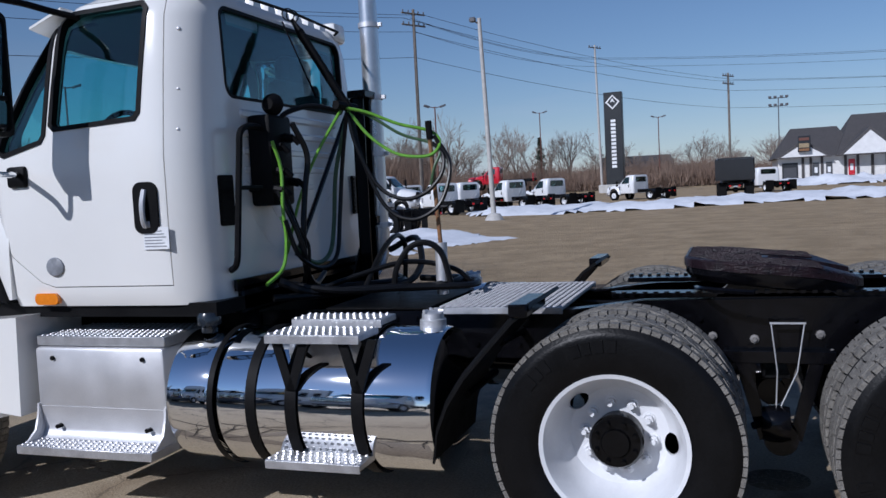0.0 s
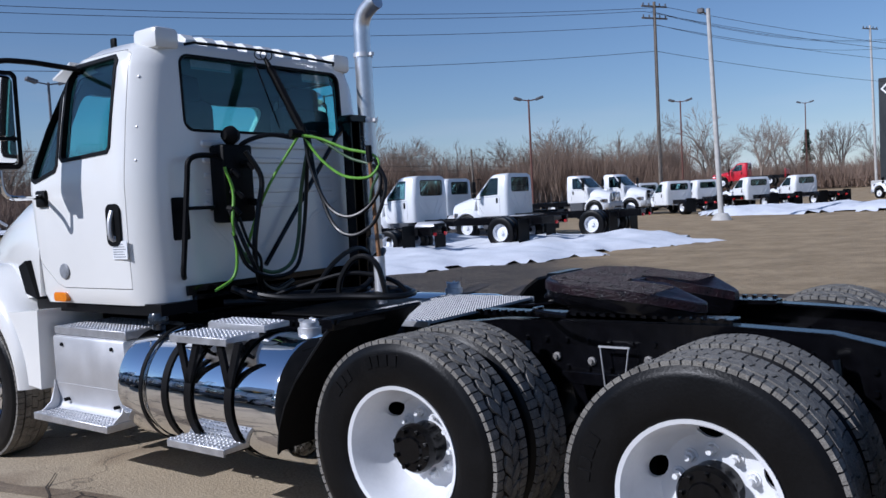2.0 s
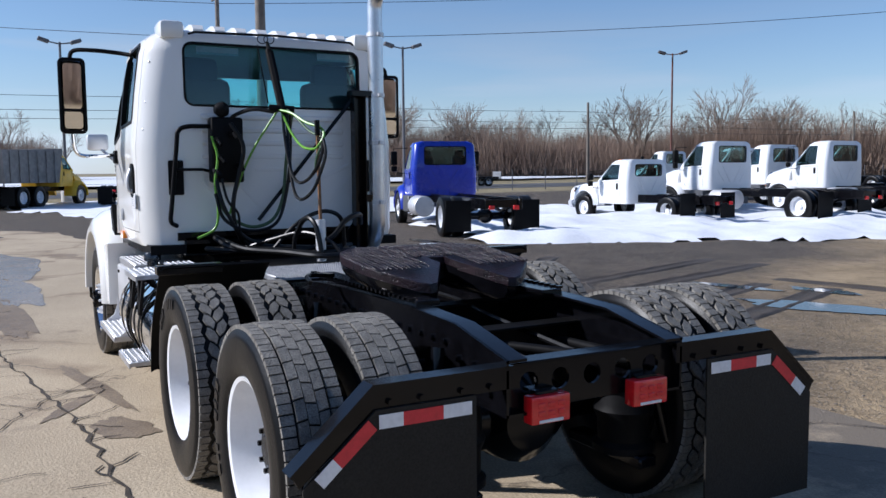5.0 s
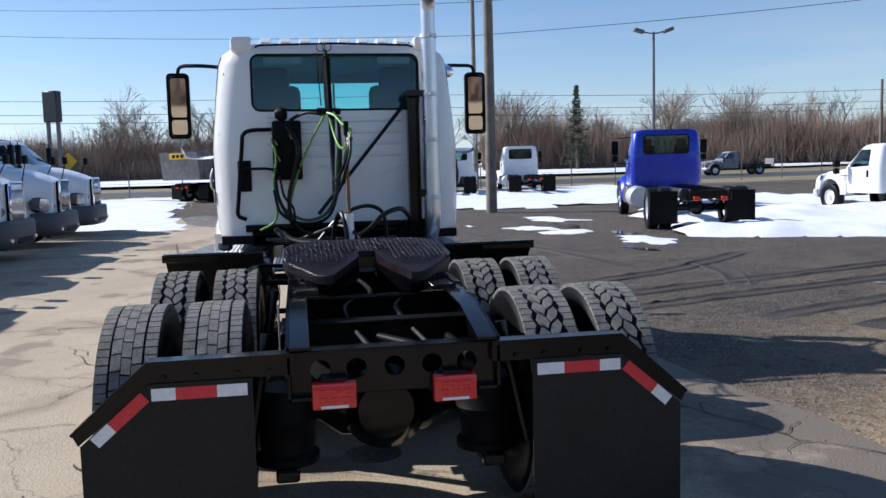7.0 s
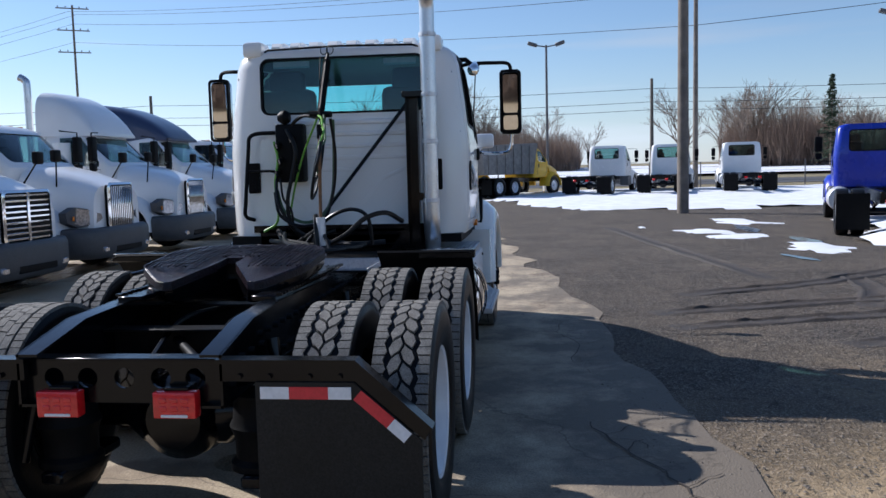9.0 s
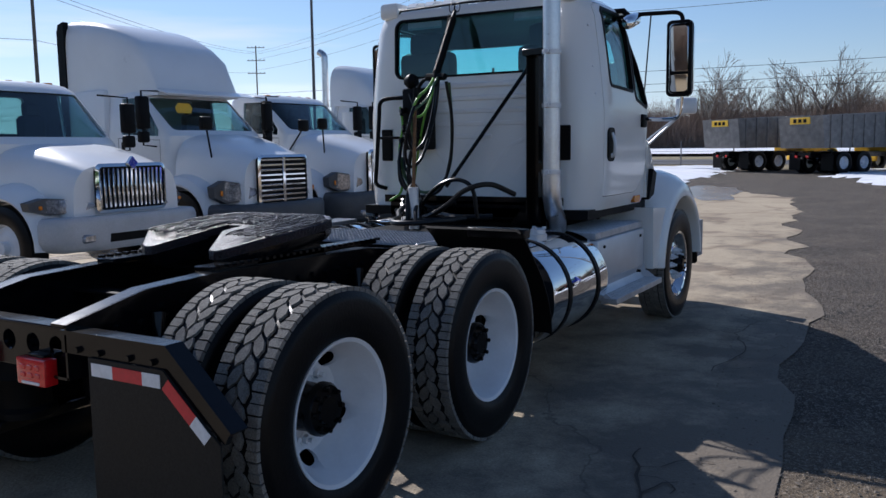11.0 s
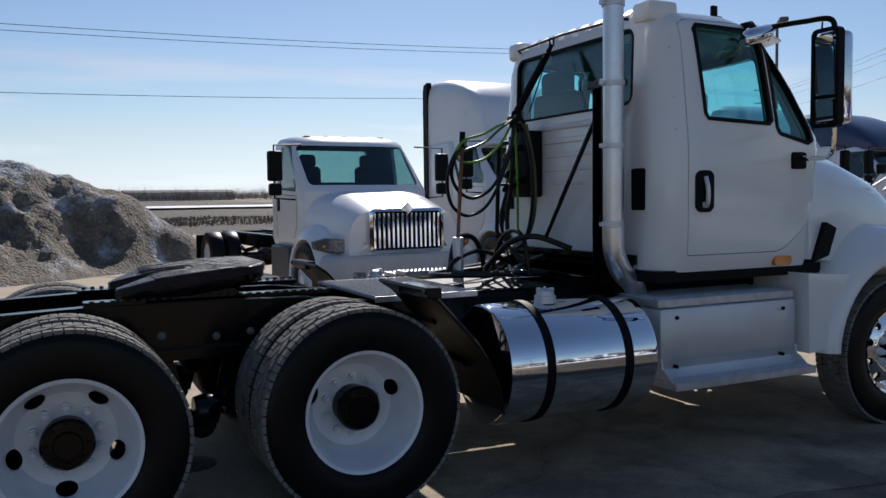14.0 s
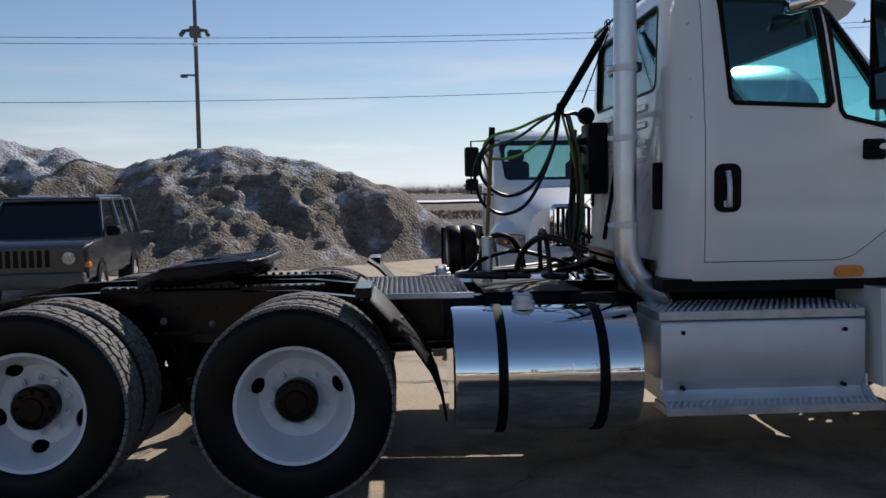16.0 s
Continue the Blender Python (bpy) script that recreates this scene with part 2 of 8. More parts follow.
# ---- mesh tools ----
def part(name, bm, mat, parent=None, label="", sharp=38, smooth=True):
    """Links a bmesh as one mesh object under a thing or a part."""
    lim = radians(sharp)
    bmesh.ops.recalc_face_normals(bm, faces=bm.faces)
    for f in bm.faces:
        f.smooth = smooth
    for e in bm.edges:
        if len(e.link_faces) == 2 and e.calc_face_angle(0) > lim:
            e.smooth = False
    me = bpy.data.meshes.new(name)
    bm.to_mesh(me)
    bm.free()
    me.materials.append(M[mat] if isinstance(mat, str) else mat)
    ob = new(name, me)
    if parent:
        ob.parent = parent
    if label:
        ob["label"] = label
    return ob


def share(name, ob, parent, m):
    """Another object on the mesh of ob, at the pose m under parent."""
    o = new(name, ob.data)
    o.parent = parent
    o.matrix_basis = m
    return o


def thing(name, label, category, group="", kind="", at=None):
    ob = new(name)
    ob.empty_display_size = 0.2
    if at is not None:
        ob.matrix_basis = at
    return tagged(ob, label, category, group, kind)


def B():
    return bmesh.new()


def box(bm, lo, hi, bev=0.0, seg=1, m=None):
    lo, hi = Vector(lo), Vector(hi)
    mat = Matrix.Translation((lo + hi) / 2) @ Matrix.Diagonal((*(hi - lo), 1))
    r = bmesh.ops.create_cube(bm, size=1.0, matrix=mat)
    vs = r["verts"]
    if bev:
        es = list({e for v in vs for e in v.link_edges})
        r2 = bmesh.ops.bevel(bm, geom=es, offset=bev, segments=seg, affect="EDGES", profile=0.5)
        vs = list({v for f in r2["faces"] for v in f.verts} | {v for v in vs if v.is_valid})
    if m is not None:
        bmesh.ops.transform(bm, matrix=m, verts=[v for v in vs if v.is_valid])
    return bm


def loft(bm, rings, cap=True, closed=True):
    vs = [[bm.verts.new(p) for p in r] for r in rings]
    n = len(rings[0])
    for a, b in zip(vs, vs[1:]):
        for i in range(n if closed else n - 1):
            j = (i + 1) % n
            bm.faces.new((a[i], a[j], b[j], b[i]))
    if cap and closed:
        bm.faces.new(vs[0][::-1])
        bm.faces.new(vs[-1])
    return bm


def tube(bm, pts, r, seg=8, cap=True):
    pts = [Vector(p) for p in pts]
    n = len(pts)
    rs = r if isinstance(r, (list, tuple)) else [r] * n
    tang = [(pts[min(i + 1, n - 1)] - pts[max(i - 1, 0)]).normalized() for i in range(n)]
    u = tang[0].orthogonal().normalized()
    rings = []
    for p, t, rad in zip(pts, tang, rs):
        u = (u - t * u.dot(t)).normalized()
        w = t.cross(u)
        rings.append([p + (u * math.cos(k * 2 * math.pi / seg) + w * math.sin(k * 2 * math.pi / seg)) * rad for k in range(seg)])
    return loft(bm, rings, cap)


def spline(pts, n=6):
    """Points along a smooth curve through pts."""
    p = [Vector(q) for q in pts]
    p = [p[0] * 2 - p[1]] + p + [p[-1] * 2 - p[-2]]
    out = []
    for i in range(1, len(p) - 2):
        for k in range(n):
            t = k / n
            a, b, c, d = p[i - 1], p[i], p[i + 1], p[i + 2]
            out.append(0.5 * ((2 * b) + (c - a) * t + (2 * a - 5 * b + 4 * c - d) * t * t + (3 * b - a - 3 * c + d) * t ** 3))
    return out + [p[-2]]


def prism(bm, poly, axis, lo, hi):
    """A flat outline drawn out along an axis; poly holds the other two coordinates in order x, y, z."""
    k = "xyz".index(axis)

    def at(p, v):
        q = list(p)
        q.insert(k, v)
        return q
    return loft(bm, [[at(p, lo) for p in poly], [at(p, hi) for p in poly]])


def lathe(bm, prof, seg=32, axis="y", at=(0, 0, 0), closed=False):
    """A profile of (radius, height) turned about an axis through at."""
    at = Vector(at)
    rings = []
    for k in range(seg):
        a = 2 * math.pi * k / seg
        row = []
        for r, h in prof:
            c, s = r * math.cos(a), r * math.sin(a)
            row.append(at + Vector({"x": (h, c, s), "y": (s, h, c), "z": (c, s, h)}[axis]))
        rings.append(row)
    vs = [[bm.verts.new(p) for p in r] for r in rings]
    n = len(prof)
    for i in range(seg):
        a, b = vs[i], vs[(i + 1) % seg]
        for j in range(n if closed else n - 1):
            q = (j + 1) % n
            bm.faces.new((a[j], a[q], b[q], b[j]))
    bmesh.ops.remove_doubles(bm, verts=bm.verts, dist=1e-5)
    return bm


def rrect(a0, a1, b0, b1, r, n=5):
    """A rounded rectangle in two coordinates."""
    out = []
    for cx, cy, s in ((a1 - r, b1 - r, 0), (a0 + r, b1 - r, 90), (a0 + r, b0 + r, 180), (a1 - r, b0 + r, 270)):
        for k in range(n + 1):
            a = radians(s + 90 * k / n)
            out.append((cx + r * math.cos(a), cy + r * math.sin(a)))
    return out


def carve(bm, *cuts, op="DIFFERENCE"):
    """bm cut by (or met with) other solids; gives a new bmesh."""
    def temp(b):
        bmesh.ops.recalc_face_normals(b, faces=b.faces)
        me = bpy.data.meshes.new("t")
        b.to_mesh(me)
        b.free()
        return new("t", me)
    base = temp(bm)
    obs = [temp(c) for c in cuts]
    for o in obs:
        md = base.modifiers.new("b", "BOOLEAN")
        md.object, md.operation, md.solver = o, op, "EXACT"
    dg = bpy.context.evaluated_depsgraph_get()
    out = bmesh.new()
    me = bpy.data.meshes.new_from_object(base.evaluated_get(dg))
    out.from_mesh(me)
    for o in (base, *obs):
        d = o.data
        bpy.data.objects.remove(o)
        bpy.data.meshes.remove(d)
    bpy.data.meshes.remove(me)
    return out


def mirror_y(bm):
    for v in bm.verts:
        v.co.y = -v.co.y
    bmesh.ops.reverse_faces(bm, faces=bm.faces)
    return bm


def both(name, build, mat, parent, label=""):
    """A part on the truck's left side and its twin on the right; build gives the right one."""
    return part(name, build(), mat, parent, label), part(name, mirror_y(build()), mat, parent, label)


# ---- ground ----
def rise(x, y):
    return 0.008 * max(0.0, math.hypot(x, y) - 20.0) - 0.075 * math.exp(-((x + 6.0) / 4.0) ** 2)


def ground_material():
    """Gravel lot: dark wet gravel by the pad, tan packed sand to the north, dead grass far out."""
    m = bpy.data.materials.new("gravel lot")
    m.use_nodes = True
    nt = m.node_tree
    b = nt.nodes["Principled BSDF"]
    b.inputs["Roughness"].default_value = 0.92
    tc = nt.nodes.new("ShaderNodeTexCoord")
    sep = nt.nodes.new("ShaderNodeSeparateXYZ")
    nt.links.new(tc.outputs["Object"], sep.inputs[0])

    def noise_tex(scale, detail=8.0, rough=0.6):
        n = nt.nodes.new("ShaderNodeTexNoise")
        n.inputs["Scale"].default_value, n.inputs["Detail"].default_value, n.inputs["Roughness"].default_value = scale, detail, rough
        nt.links.new(tc.outputs["Object"], n.inputs["Vector"])
        return n

    def math_node(op, a, c):
        n = nt.nodes.new("ShaderNodeMath")
        n.operation = op
        for i, v in enumerate((a, c)):
            if isinstance(v, (int, float)):
                n.inputs[i].default_value = v
            else:
                nt.links.new(v, n.inputs[i])
        return n.outputs[0]

    def step(v, lo, hi):
        n = nt.nodes.new("ShaderNodeMapRange")
        n.interpolation_type = "SMOOTHSTEP"
        n.inputs[1].default_value, n.inputs[2].default_value = lo, hi
        nt.links.new(v, n.inputs[0])
        return n.outputs[0]

    def blend(f, a, c):
        n = nt.nodes.new("ShaderNodeMix")
        n.data_type = "RGBA"
        for i, v in ((0, f), (6, a), (7, c)):
            if isinstance(v, tuple):
                n.inputs[i].default_value = (*v, 1)
            elif isinstance(v, float):
                n.inputs[i].default_value = v
            else:
                nt.links.new(v, n.inputs[i])
        return n.outputs[2]
    big, mid, small, grain = noise_tex(0.12), noise_tex(0.9), noise_tex(7), noise_tex(42, 4, 0.7)
    gravel = blend(step(mid.outputs[0], 0.35, 0.65), (0.026, 0.019, 0.0135), (0.068, 0.050, 0.035))
    gravel = blend(step(grain.outputs[0], 0.52, 0.63), gravel, (0.235, 0.195, 0.15))
    gravel = blend(step(small.outputs[0], 0.54, 0.68), gravel, (0.016, 0.013, 0.0105))
    stone = noise_tex(120, 2, 0.5)
    gravel = blend(step(stone.outputs[0], 0.60, 0.68), gravel, (0.33, 0.285, 0.23))
    sand = blend(step(mid.outputs[0], 0.3, 0.7), (0.27, 0.195, 0.105), (0.42, 0.31, 0.18))
    sand = blend(step(small.outputs[0], 0.5, 0.75), sand, (0.19, 0.135, 0.075))
    sand = blend(step(grain.outputs[0], 0.56, 0.68), sand, (0.46, 0.37, 0.25))
    grass = blend(step(mid.outputs[0], 0.3, 0.7), (0.20, 0.165, 0.09), (0.27, 0.225, 0.13))
    # sand lies towards +x and +y, past a wavy border
    wob = math_node("MULTIPLY", math_node("SUBTRACT", big.outputs[0], 0.5), 14.0)
    side = math_node("ADD", math_node("ADD", math_node("MULTIPLY", sep.outputs[0], 0.9), math_node("MULTIPLY", sep.outputs[1], 0.55)), wob)
    col = blend(step(side, -1.5, 2.5), gravel, sand)
    far = math_node("SUBTRACT", math_node("MULTIPLY", sep.outputs[0], -1.0), math_node("MULTIPLY", wob, 0.3))
    col = blend(step(far, 43.0, 46.0), col, grass)
    nt.links.new(col, b.inputs["Base Color"])
    hsum = math_node("ADD", math_node("MULTIPLY", small.outputs[0], 1.0), math_node("MULTIPLY", grain.outputs[0], 0.5))
    bp = nt.nodes.new("ShaderNodeBump")
    bp.inputs["Strength"].default_value, bp.inputs["Distance"].default_value = 1.0, 0.05
    nt.links.new(hsum, bp.inputs["Height"])
    nt.links.new(bp.outputs[0], b.inputs["Normal"])
    return m


def concrete_material():
    m = material("lot concrete", (0.345, 0.275, 0.185), 0.9, var=0.26, scale=0.9, fine=70, bump=0.6, color2=(0.44, 0.36, 0.25))
    nt = m.node_tree
    b = nt.nodes["Principled BSDF"]
    src = b.inputs["Base Color"].links[0].from_socket
    tc = nt.nodes.new("ShaderNodeTexCoord")
    vor = nt.nodes.new("ShaderNodeTexVoronoi")
    vor.feature = "DISTANCE_TO_EDGE"
    vor.inputs["Scale"].default_value = 0.28
    wob = nt.nodes.new("ShaderNodeTexNoise")
    wob.inputs["Scale"].default_value, wob.inputs["Detail"].default_value = 1.6, 5
    vm = nt.nodes.new("ShaderNodeVectorMath")
    vm.operation = "MULTIPLY_ADD"
    vm.inputs[1].default_value = (0.9, 0.9, 0.0)
    nt.links.new(tc.outputs["Object"], wob.inputs["Vector"])
    nt.links.new(wob.outputs["Color"], vm.inputs[0])
    nt.links.new(tc.outputs["Object"], vm.inputs[2])
    nt.links.new(vm.outputs[0], vor.inputs["Vector"])

    def rng(sock, lo, hi, a, c):
        n = nt.nodes.new("ShaderNodeMapRange")
        n.inputs[1].default_value, n.inputs[2].default_value, n.inputs[3].default_value, n.inputs[4].default_value = lo, hi, a, c
        nt.links.new(sock, n.inputs[0])
        return n.outputs[0]

    def mul(a, c):
        n = nt.nodes.new("ShaderNodeMix")
        n.data_type = "RGBA"
        n.inputs[7].default_value = (*c, 1)
        nt.links.new(src, n.inputs[6])
        nt.links.new(a, n.inputs[0])
        return n.outputs[2]
    # cracks, then damp seep along them and oil stains
    stain = nt.nodes.new("ShaderNodeTexNoise")
    stain.inputs["Scale"].default_value, stain.inputs["Detail"].default_value = 0.8, 7
    nt.links.new(tc.outputs["Object"], stain.inputs["Vector"])
    src = mul(rng(stain.outputs[0], 0.61, 0.645, 0.0, 0.7), (0.17, 0.125, 0.085))
    both_ = nt.nodes.new("ShaderNodeMath")
    both_.operation = "MULTIPLY"
    nt.links.new(rng(vor.outputs[0], 0.01, 0.05, 0.7, 0.0), both_.inputs[0])
    nt.links.new(rng(stain.outputs[0], 0.44, 0.54, 0.0, 0.8), both_.inputs[1])
    src = mul(both_.outputs[0], (0.19, 0.135, 0.085))
    # oily dirt tracked in from the gravel, patchy, along the pad's north edge; its colour also deepens the truck's
    # shade
    sep = nt.nodes.new("ShaderNodeSeparateXYZ")
    nt.links.new(tc.outputs["Object"], sep.inputs[0])
    dirt_shade = nt.nodes.new("ShaderNodeTexNoise")
    dirt_shade.inputs["Scale"].default_value, dirt_shade.inputs["Detail"].default_value, dirt_shade.inputs["Roughness"].default_value = 1.3, 9, 0.68
    nt.links.new(tc.outputs["Object"], dirt_shade.inputs["Vector"])
    reach = nt.nodes.new("ShaderNodeMath")
    reach.operation = "MULTIPLY_ADD"
    reach.inputs[1].default_value = 0.20
    nt.links.new(rng(sep.outputs[1], -0.6, 1.4, 0.0, 1.0), reach.inputs[0])
    near_edge = nt.nodes.new("ShaderNodeMath")
    nt.links.new(rng(sep.outputs[1], 1.5, 2.8, 0.0, 0.20), near_edge.inputs[0])
    nt.links.new(dirt_shade.outputs[0], near_edge.inputs[1])
    nt.links.new(near_edge.outputs[0], reach.inputs[2])
    src = mul(rng(reach.outputs[0], 0.60, 0.80, 0.0, 0.85), (0.115, 0.095, 0.074))
    src = mul(rng(vor.outputs[0], 0.001, 0.003, 0.5, 0.0), (0.07, 0.055, 0.04))
    nt.links.new(src, b.inputs["Base Color"])
    return m


M["ground"] = ground_material()
M["concrete"] = concrete_material()
M["asphalt"] = material("road asphalt", (0.07, 0.07, 0.072), 0.9, var=0.2, scale=0.5, fine=60, bump=0.3)


def ground_sheet():
    bm = B()
    radii = [0, 1, 2, 3, 4, 5, 6, 7, 8, 9, 10, 11, 12, 13, 14, 16, 18, 20, 26, 34, 44, 58, 76, 100, 140, 200, 300, 500, 900, 1600]
    seg = 96
    rings = []
    for r in radii[1:]:
        rings.append([bm.verts.new((r * math.cos(2 * math.pi * k / seg), r * math.sin(2 * math.pi * k / seg), rise(r * math.cos(2 * math.pi * k / seg), r * math.sin(2 * math.pi * k / seg)) - 0.004 if r < 320 else rise(300, 0))) for k in range(seg)])
    c = bm.verts.new((0, 0, 0))
    for k in range(seg):
        bm.faces.new((c, rings[0][k], rings[0][(k + 1) % seg]))
    for a, b in zip(rings, rings[1:]):
        for k in range(seg):
            j = (k + 1) % seg
            bm.faces.new((a[k], b[k], b[j], a[j]))
    return tagged(part("ground", bm, "ground"), "brown gravel and packed sand truck yard", "ground", kind="structure")


ground_sheet()


def flat_patch(name, outline, mat, label, category, z=0.006, ragged=0.0, step=0.4):
    """A thin flat sheet with a ragged outline that follows the rise of the ground."""
    pts = []
    n = len(outline)
    for i in range(n):
        a, b = Vector(outline[i]), Vector(outline[(i + 1) % n])
        k = max(1, int((b - a).length / step))
        for j in range(k):
            p = a.lerp(b, j / k)
            w = noise.noise((p.x * 0.9, p.y * 0.9, 3.3)) * ragged + noise.noise((p.x * 3.1, p.y * 3.1, 8.3)) * ragged * 0.5
            q = Vector((-(b - a).y, (b - a).x)).normalized() * w
            pts.append((p.x + q.x, p.y + q.y))
    bm = B()
    vs = [bm.verts.new((x, y, rise(x, y) + z)) for x, y in pts]
    bm.faces.new(vs)
    for axis in (0, 1):
        lo, hi = min(p[axis] for p in pts), max(p[axis] for p in pts)
        k = max(lo, -24.0) + 1.0
        while k < min(hi, 16.0):
            co, no = [0, 0, 0], [0, 0, 0]
            co[axis], no[axis] = k, 1
            bmesh.ops.bisect_plane(bm, geom=bm.verts[:] + bm.edges[:] + bm.faces[:], plane_co=co, plane_no=no)
            k += 1.0
    for v in bm.verts:
        v.co.z = rise(v.co.x, v.co.y) + z
    bmesh.ops.triangulate(bm, faces=bm.faces)
    return tagged(part(name, bm, mat), label, category, kind="structure")


paving = flat_patch("pavement", [(4.5, 4.2), (1.5, 3.1), (0.3, 2.85), (-1.4, 2.62), (-3.5, 2.3), (-6.1, 2.15), (-10, 1.5), (-16, 0.5), (-22, -0.2), (-26, -4), (-26, -34), (16, -34), (16, 5)],
           "concrete", "cracked tan concrete yard pavement with stains", "pavement", ragged=0.35)


def snow_bank(name, outline, height, label, seed, cell=0.3, mat="snow"):
    """Lumpy old snow inside an outline, highest away from its edge."""
    xs, ys = [p[0] for p in outline], [p[1] for p in outline]

    def inside(x, y):
        c, j = False, len(outline) - 1
        d = 1e9
        for i in range(len(outline)):
            (xi, yi), (xj, yj) = outline[i], outline[j]
            if (yi > y) != (yj > y) and x < (xj - xi) * (y - yi) / (yj - yi) + xi:
                c = not c
            ex, ey = xj - xi, yj - yi
            t = max(0, min(1, ((x - xi) * ex + (y - yi) * ey) / (ex * ex + ey * ey + 1e-9)))
            d = min(d, math.hypot(x - xi - t * ex, y - yi - t * ey))
            j = i
        return d if c else -d
    bm = B()
    nx, ny = int((max(xs) - min(xs) + 2) / cell), int((max(ys) - min(ys) + 2) / cell)
    grid = {}
    for i in range(nx + 1):
        for k in range(ny + 1):
            x, y = min(xs) - 1 + i * cell, min(ys) - 1 + k * cell
            d = inside(x, y) + noise.noise((x * 0.5, y * 0.5, seed)) * 0.9 + noise.noise((x * 1.7, y * 1.7, seed)) * 0.35
            if d > -0.25:
                h = height * (1 - math.exp(-max(0, d) / 0.9)) * (0.62 + 0.7 * noise.noise((x * 0.35, y * 0.35, seed + 5))) + 0.30 * height * noise.noise((x * 1.3, y * 1.3, seed)) + 0.22 * height * abs(noise.noise((x * 3.1, y * 3.1, seed)))
                grid[i, k] = bm.verts.new((x, y, rise(x, y) + (max(0.012, h) if d > 0 else -0.05)))
    for (i, k), v in list(grid.items()):
        q = [grid.get(c) for c in ((i, k), (i + 1, k), (i + 1, k + 1), (i, k + 1))]
        if all(q):
            bm.faces.new(q)
    return tagged(part(name, bm, mat, sharp=80), label, "snow", kind="structure")


snow_bank("snow_bank", [(-6.9, 22.4), (-8.4, 18.4), (-9.2, 15), (-10.8, 11), (-11.7, 8), (-14, 8.6), (-17, 9.2), (-21, 10), (-25, 13), (-25, 24), (-14, 25), (-9, 24)], 0.34, "bank of trampled old snow on the gravel", 1.0)
snow_bank("snow_strip", [(-26, 2.8), (-25, 9), (-26, 15), (-34, 19), (-46, 19), (-46.5, 4), (-43.5, -1), (-37.5, -1.4), (-30, 1.2)], 0.14, "thin strip of old snow under parked trucks", 2.0, cell=0.6)
for i, (x, y, a, b) in enumerate(((-16.2, 5.6, 0.9, 0.45), (-14.5, 5.9, 0.6, 0.3), (-12.2, 6.9, 1.1, 0.4), (-19.0, 7.0, 1.2, 0.5), (-18.0, 4.4, 0.5, 0.25))):
    snow_bank("snow_patch", [(x + a * math.cos(k) * (1 + 0.2 * math.sin(3 * k + i)), y + b * 1.6 * math.sin(k)) for k in [j * math.pi / 5 for j in range(10)]], 0.05, "small melting patch of snow on gravel", 3.0 + i, cell=0.3)
snow_bank("snow_verge", [(-13, 39), (-2, 42), (8, 44), (22, 50), (22, 58), (4, 53), (-6, 48), (-16, 46)], 0.5, "snow verge along the edge of the yard", 9.0, cell=0.5)
snow_bank("snow_edge", [(-20, -3.5), (-21.5, -8), (-30, -10), (-46, -13), (-50, -8), (-44, -6), (-30, -5)], 0.1, "melting snow and slush on the pavement", 11.0, cell=0.6)
for name, x0, x1 in (("road", -62, -50),):
    flat_patch(name, [(x1 + 6, -160), (x1 - 4, 60), (x1 - 8, 220), (x0 - 8, 220), (x0 - 4, 60), (x0 + 6, -160)], "asphalt", "grey asphalt road beyond the yard", "road", z=0.02, step=3.0)
flat_patch("snow_field", [(-72, -60), (-76, 30), (-84, 75), (-110, 110), (-170, 95), (-168, -30), (-150, -75)], "snow", "flat snow-covered field across the road", "snow", z=0.25, ragged=2.0, step=3.0)
flat_patch("snow_field_south", [(-44, -98), (30, -100), (60, -114), (-60, -118)], "snow", "flat patchy snow field", "snow", z=0.25, ragged=2.0, step=3.0)


# ---- marks on the ground ----
def blob(name, x, y, a, b, mat, parent, label, seed, turn=0.0, z=0.0105):
    """A thin uneven film on the ground."""
    bm = B()
    ca, sa = math.cos(radians(turn)), math.sin(radians(turn))
    rings = []
    for f in (0.33, 0.66, 1.0):
        ring = []
        for k in range(44):
            t = 2 * math.pi * k / 44
            w = 1 + 0.38 * noise.noise((math.cos(t) * 1.6, math.sin(t) * 1.6, seed)) + 0.22 * noise.noise((math.cos(t) * 4, math.sin(t) * 4, seed))
            u, v = a * w * f * math.cos(t), b * w * f * math.sin(t)
            px, py = x + u * ca - v * sa, y + u * sa + v * ca
            ring.append(bm.verts.new((px, py, rise(px, py) + z)))
        rings.append(ring)
    bm.faces.new(rings[0])
    for p, q in zip(rings, rings[1:]):
        for k in range(44):
            j = (k + 1) % 44
            bm.faces.new((p[k], p[j], q[j], q[k]))
    ob = part(name, bm, mat, parent, label if parent else "")
    return ob if parent else tagged(ob, label, name.split("_")[0], kind="structure")


for i, (x, y, a, b, turn) in enumerate(((-1.75, -1.35, 0.30, 0.16, 20), (-3.2, -1.40, 0.9, 0.08, 10), (-2.5, -1.60, 0.4, 0.06, -30), (-7.4, -1.9, 2.0, 0.22, 4), (1.6, -1.9, 0.2, 0.12, 0))):
    blob("stain", x, y, a, b, "damp", paving, "dark damp stain on concrete", 3.1 + i, turn)
for i, (x, y, a, b, turn) in enumerate(((-9.5, -1.75, 1.6, 0.35, 4), (-13.0, -1.9, 2.4, 0.6, 0), (-24.0, -3.0, 3.5, 1.1, 12), (-18.5, -8.2, 3.0, 0.8, 0), (-9.8, -6.6, 3.6, 0.45, 0), (-12.5, -9.0, 3.0, 0.7, 0), (-6.2, -8.2, 2.6, 0.35, 0))):
    blob("wet_patch", x, y, a, b, "wet", paving, "shining wet patch on concrete", 13.7 + i, turn)
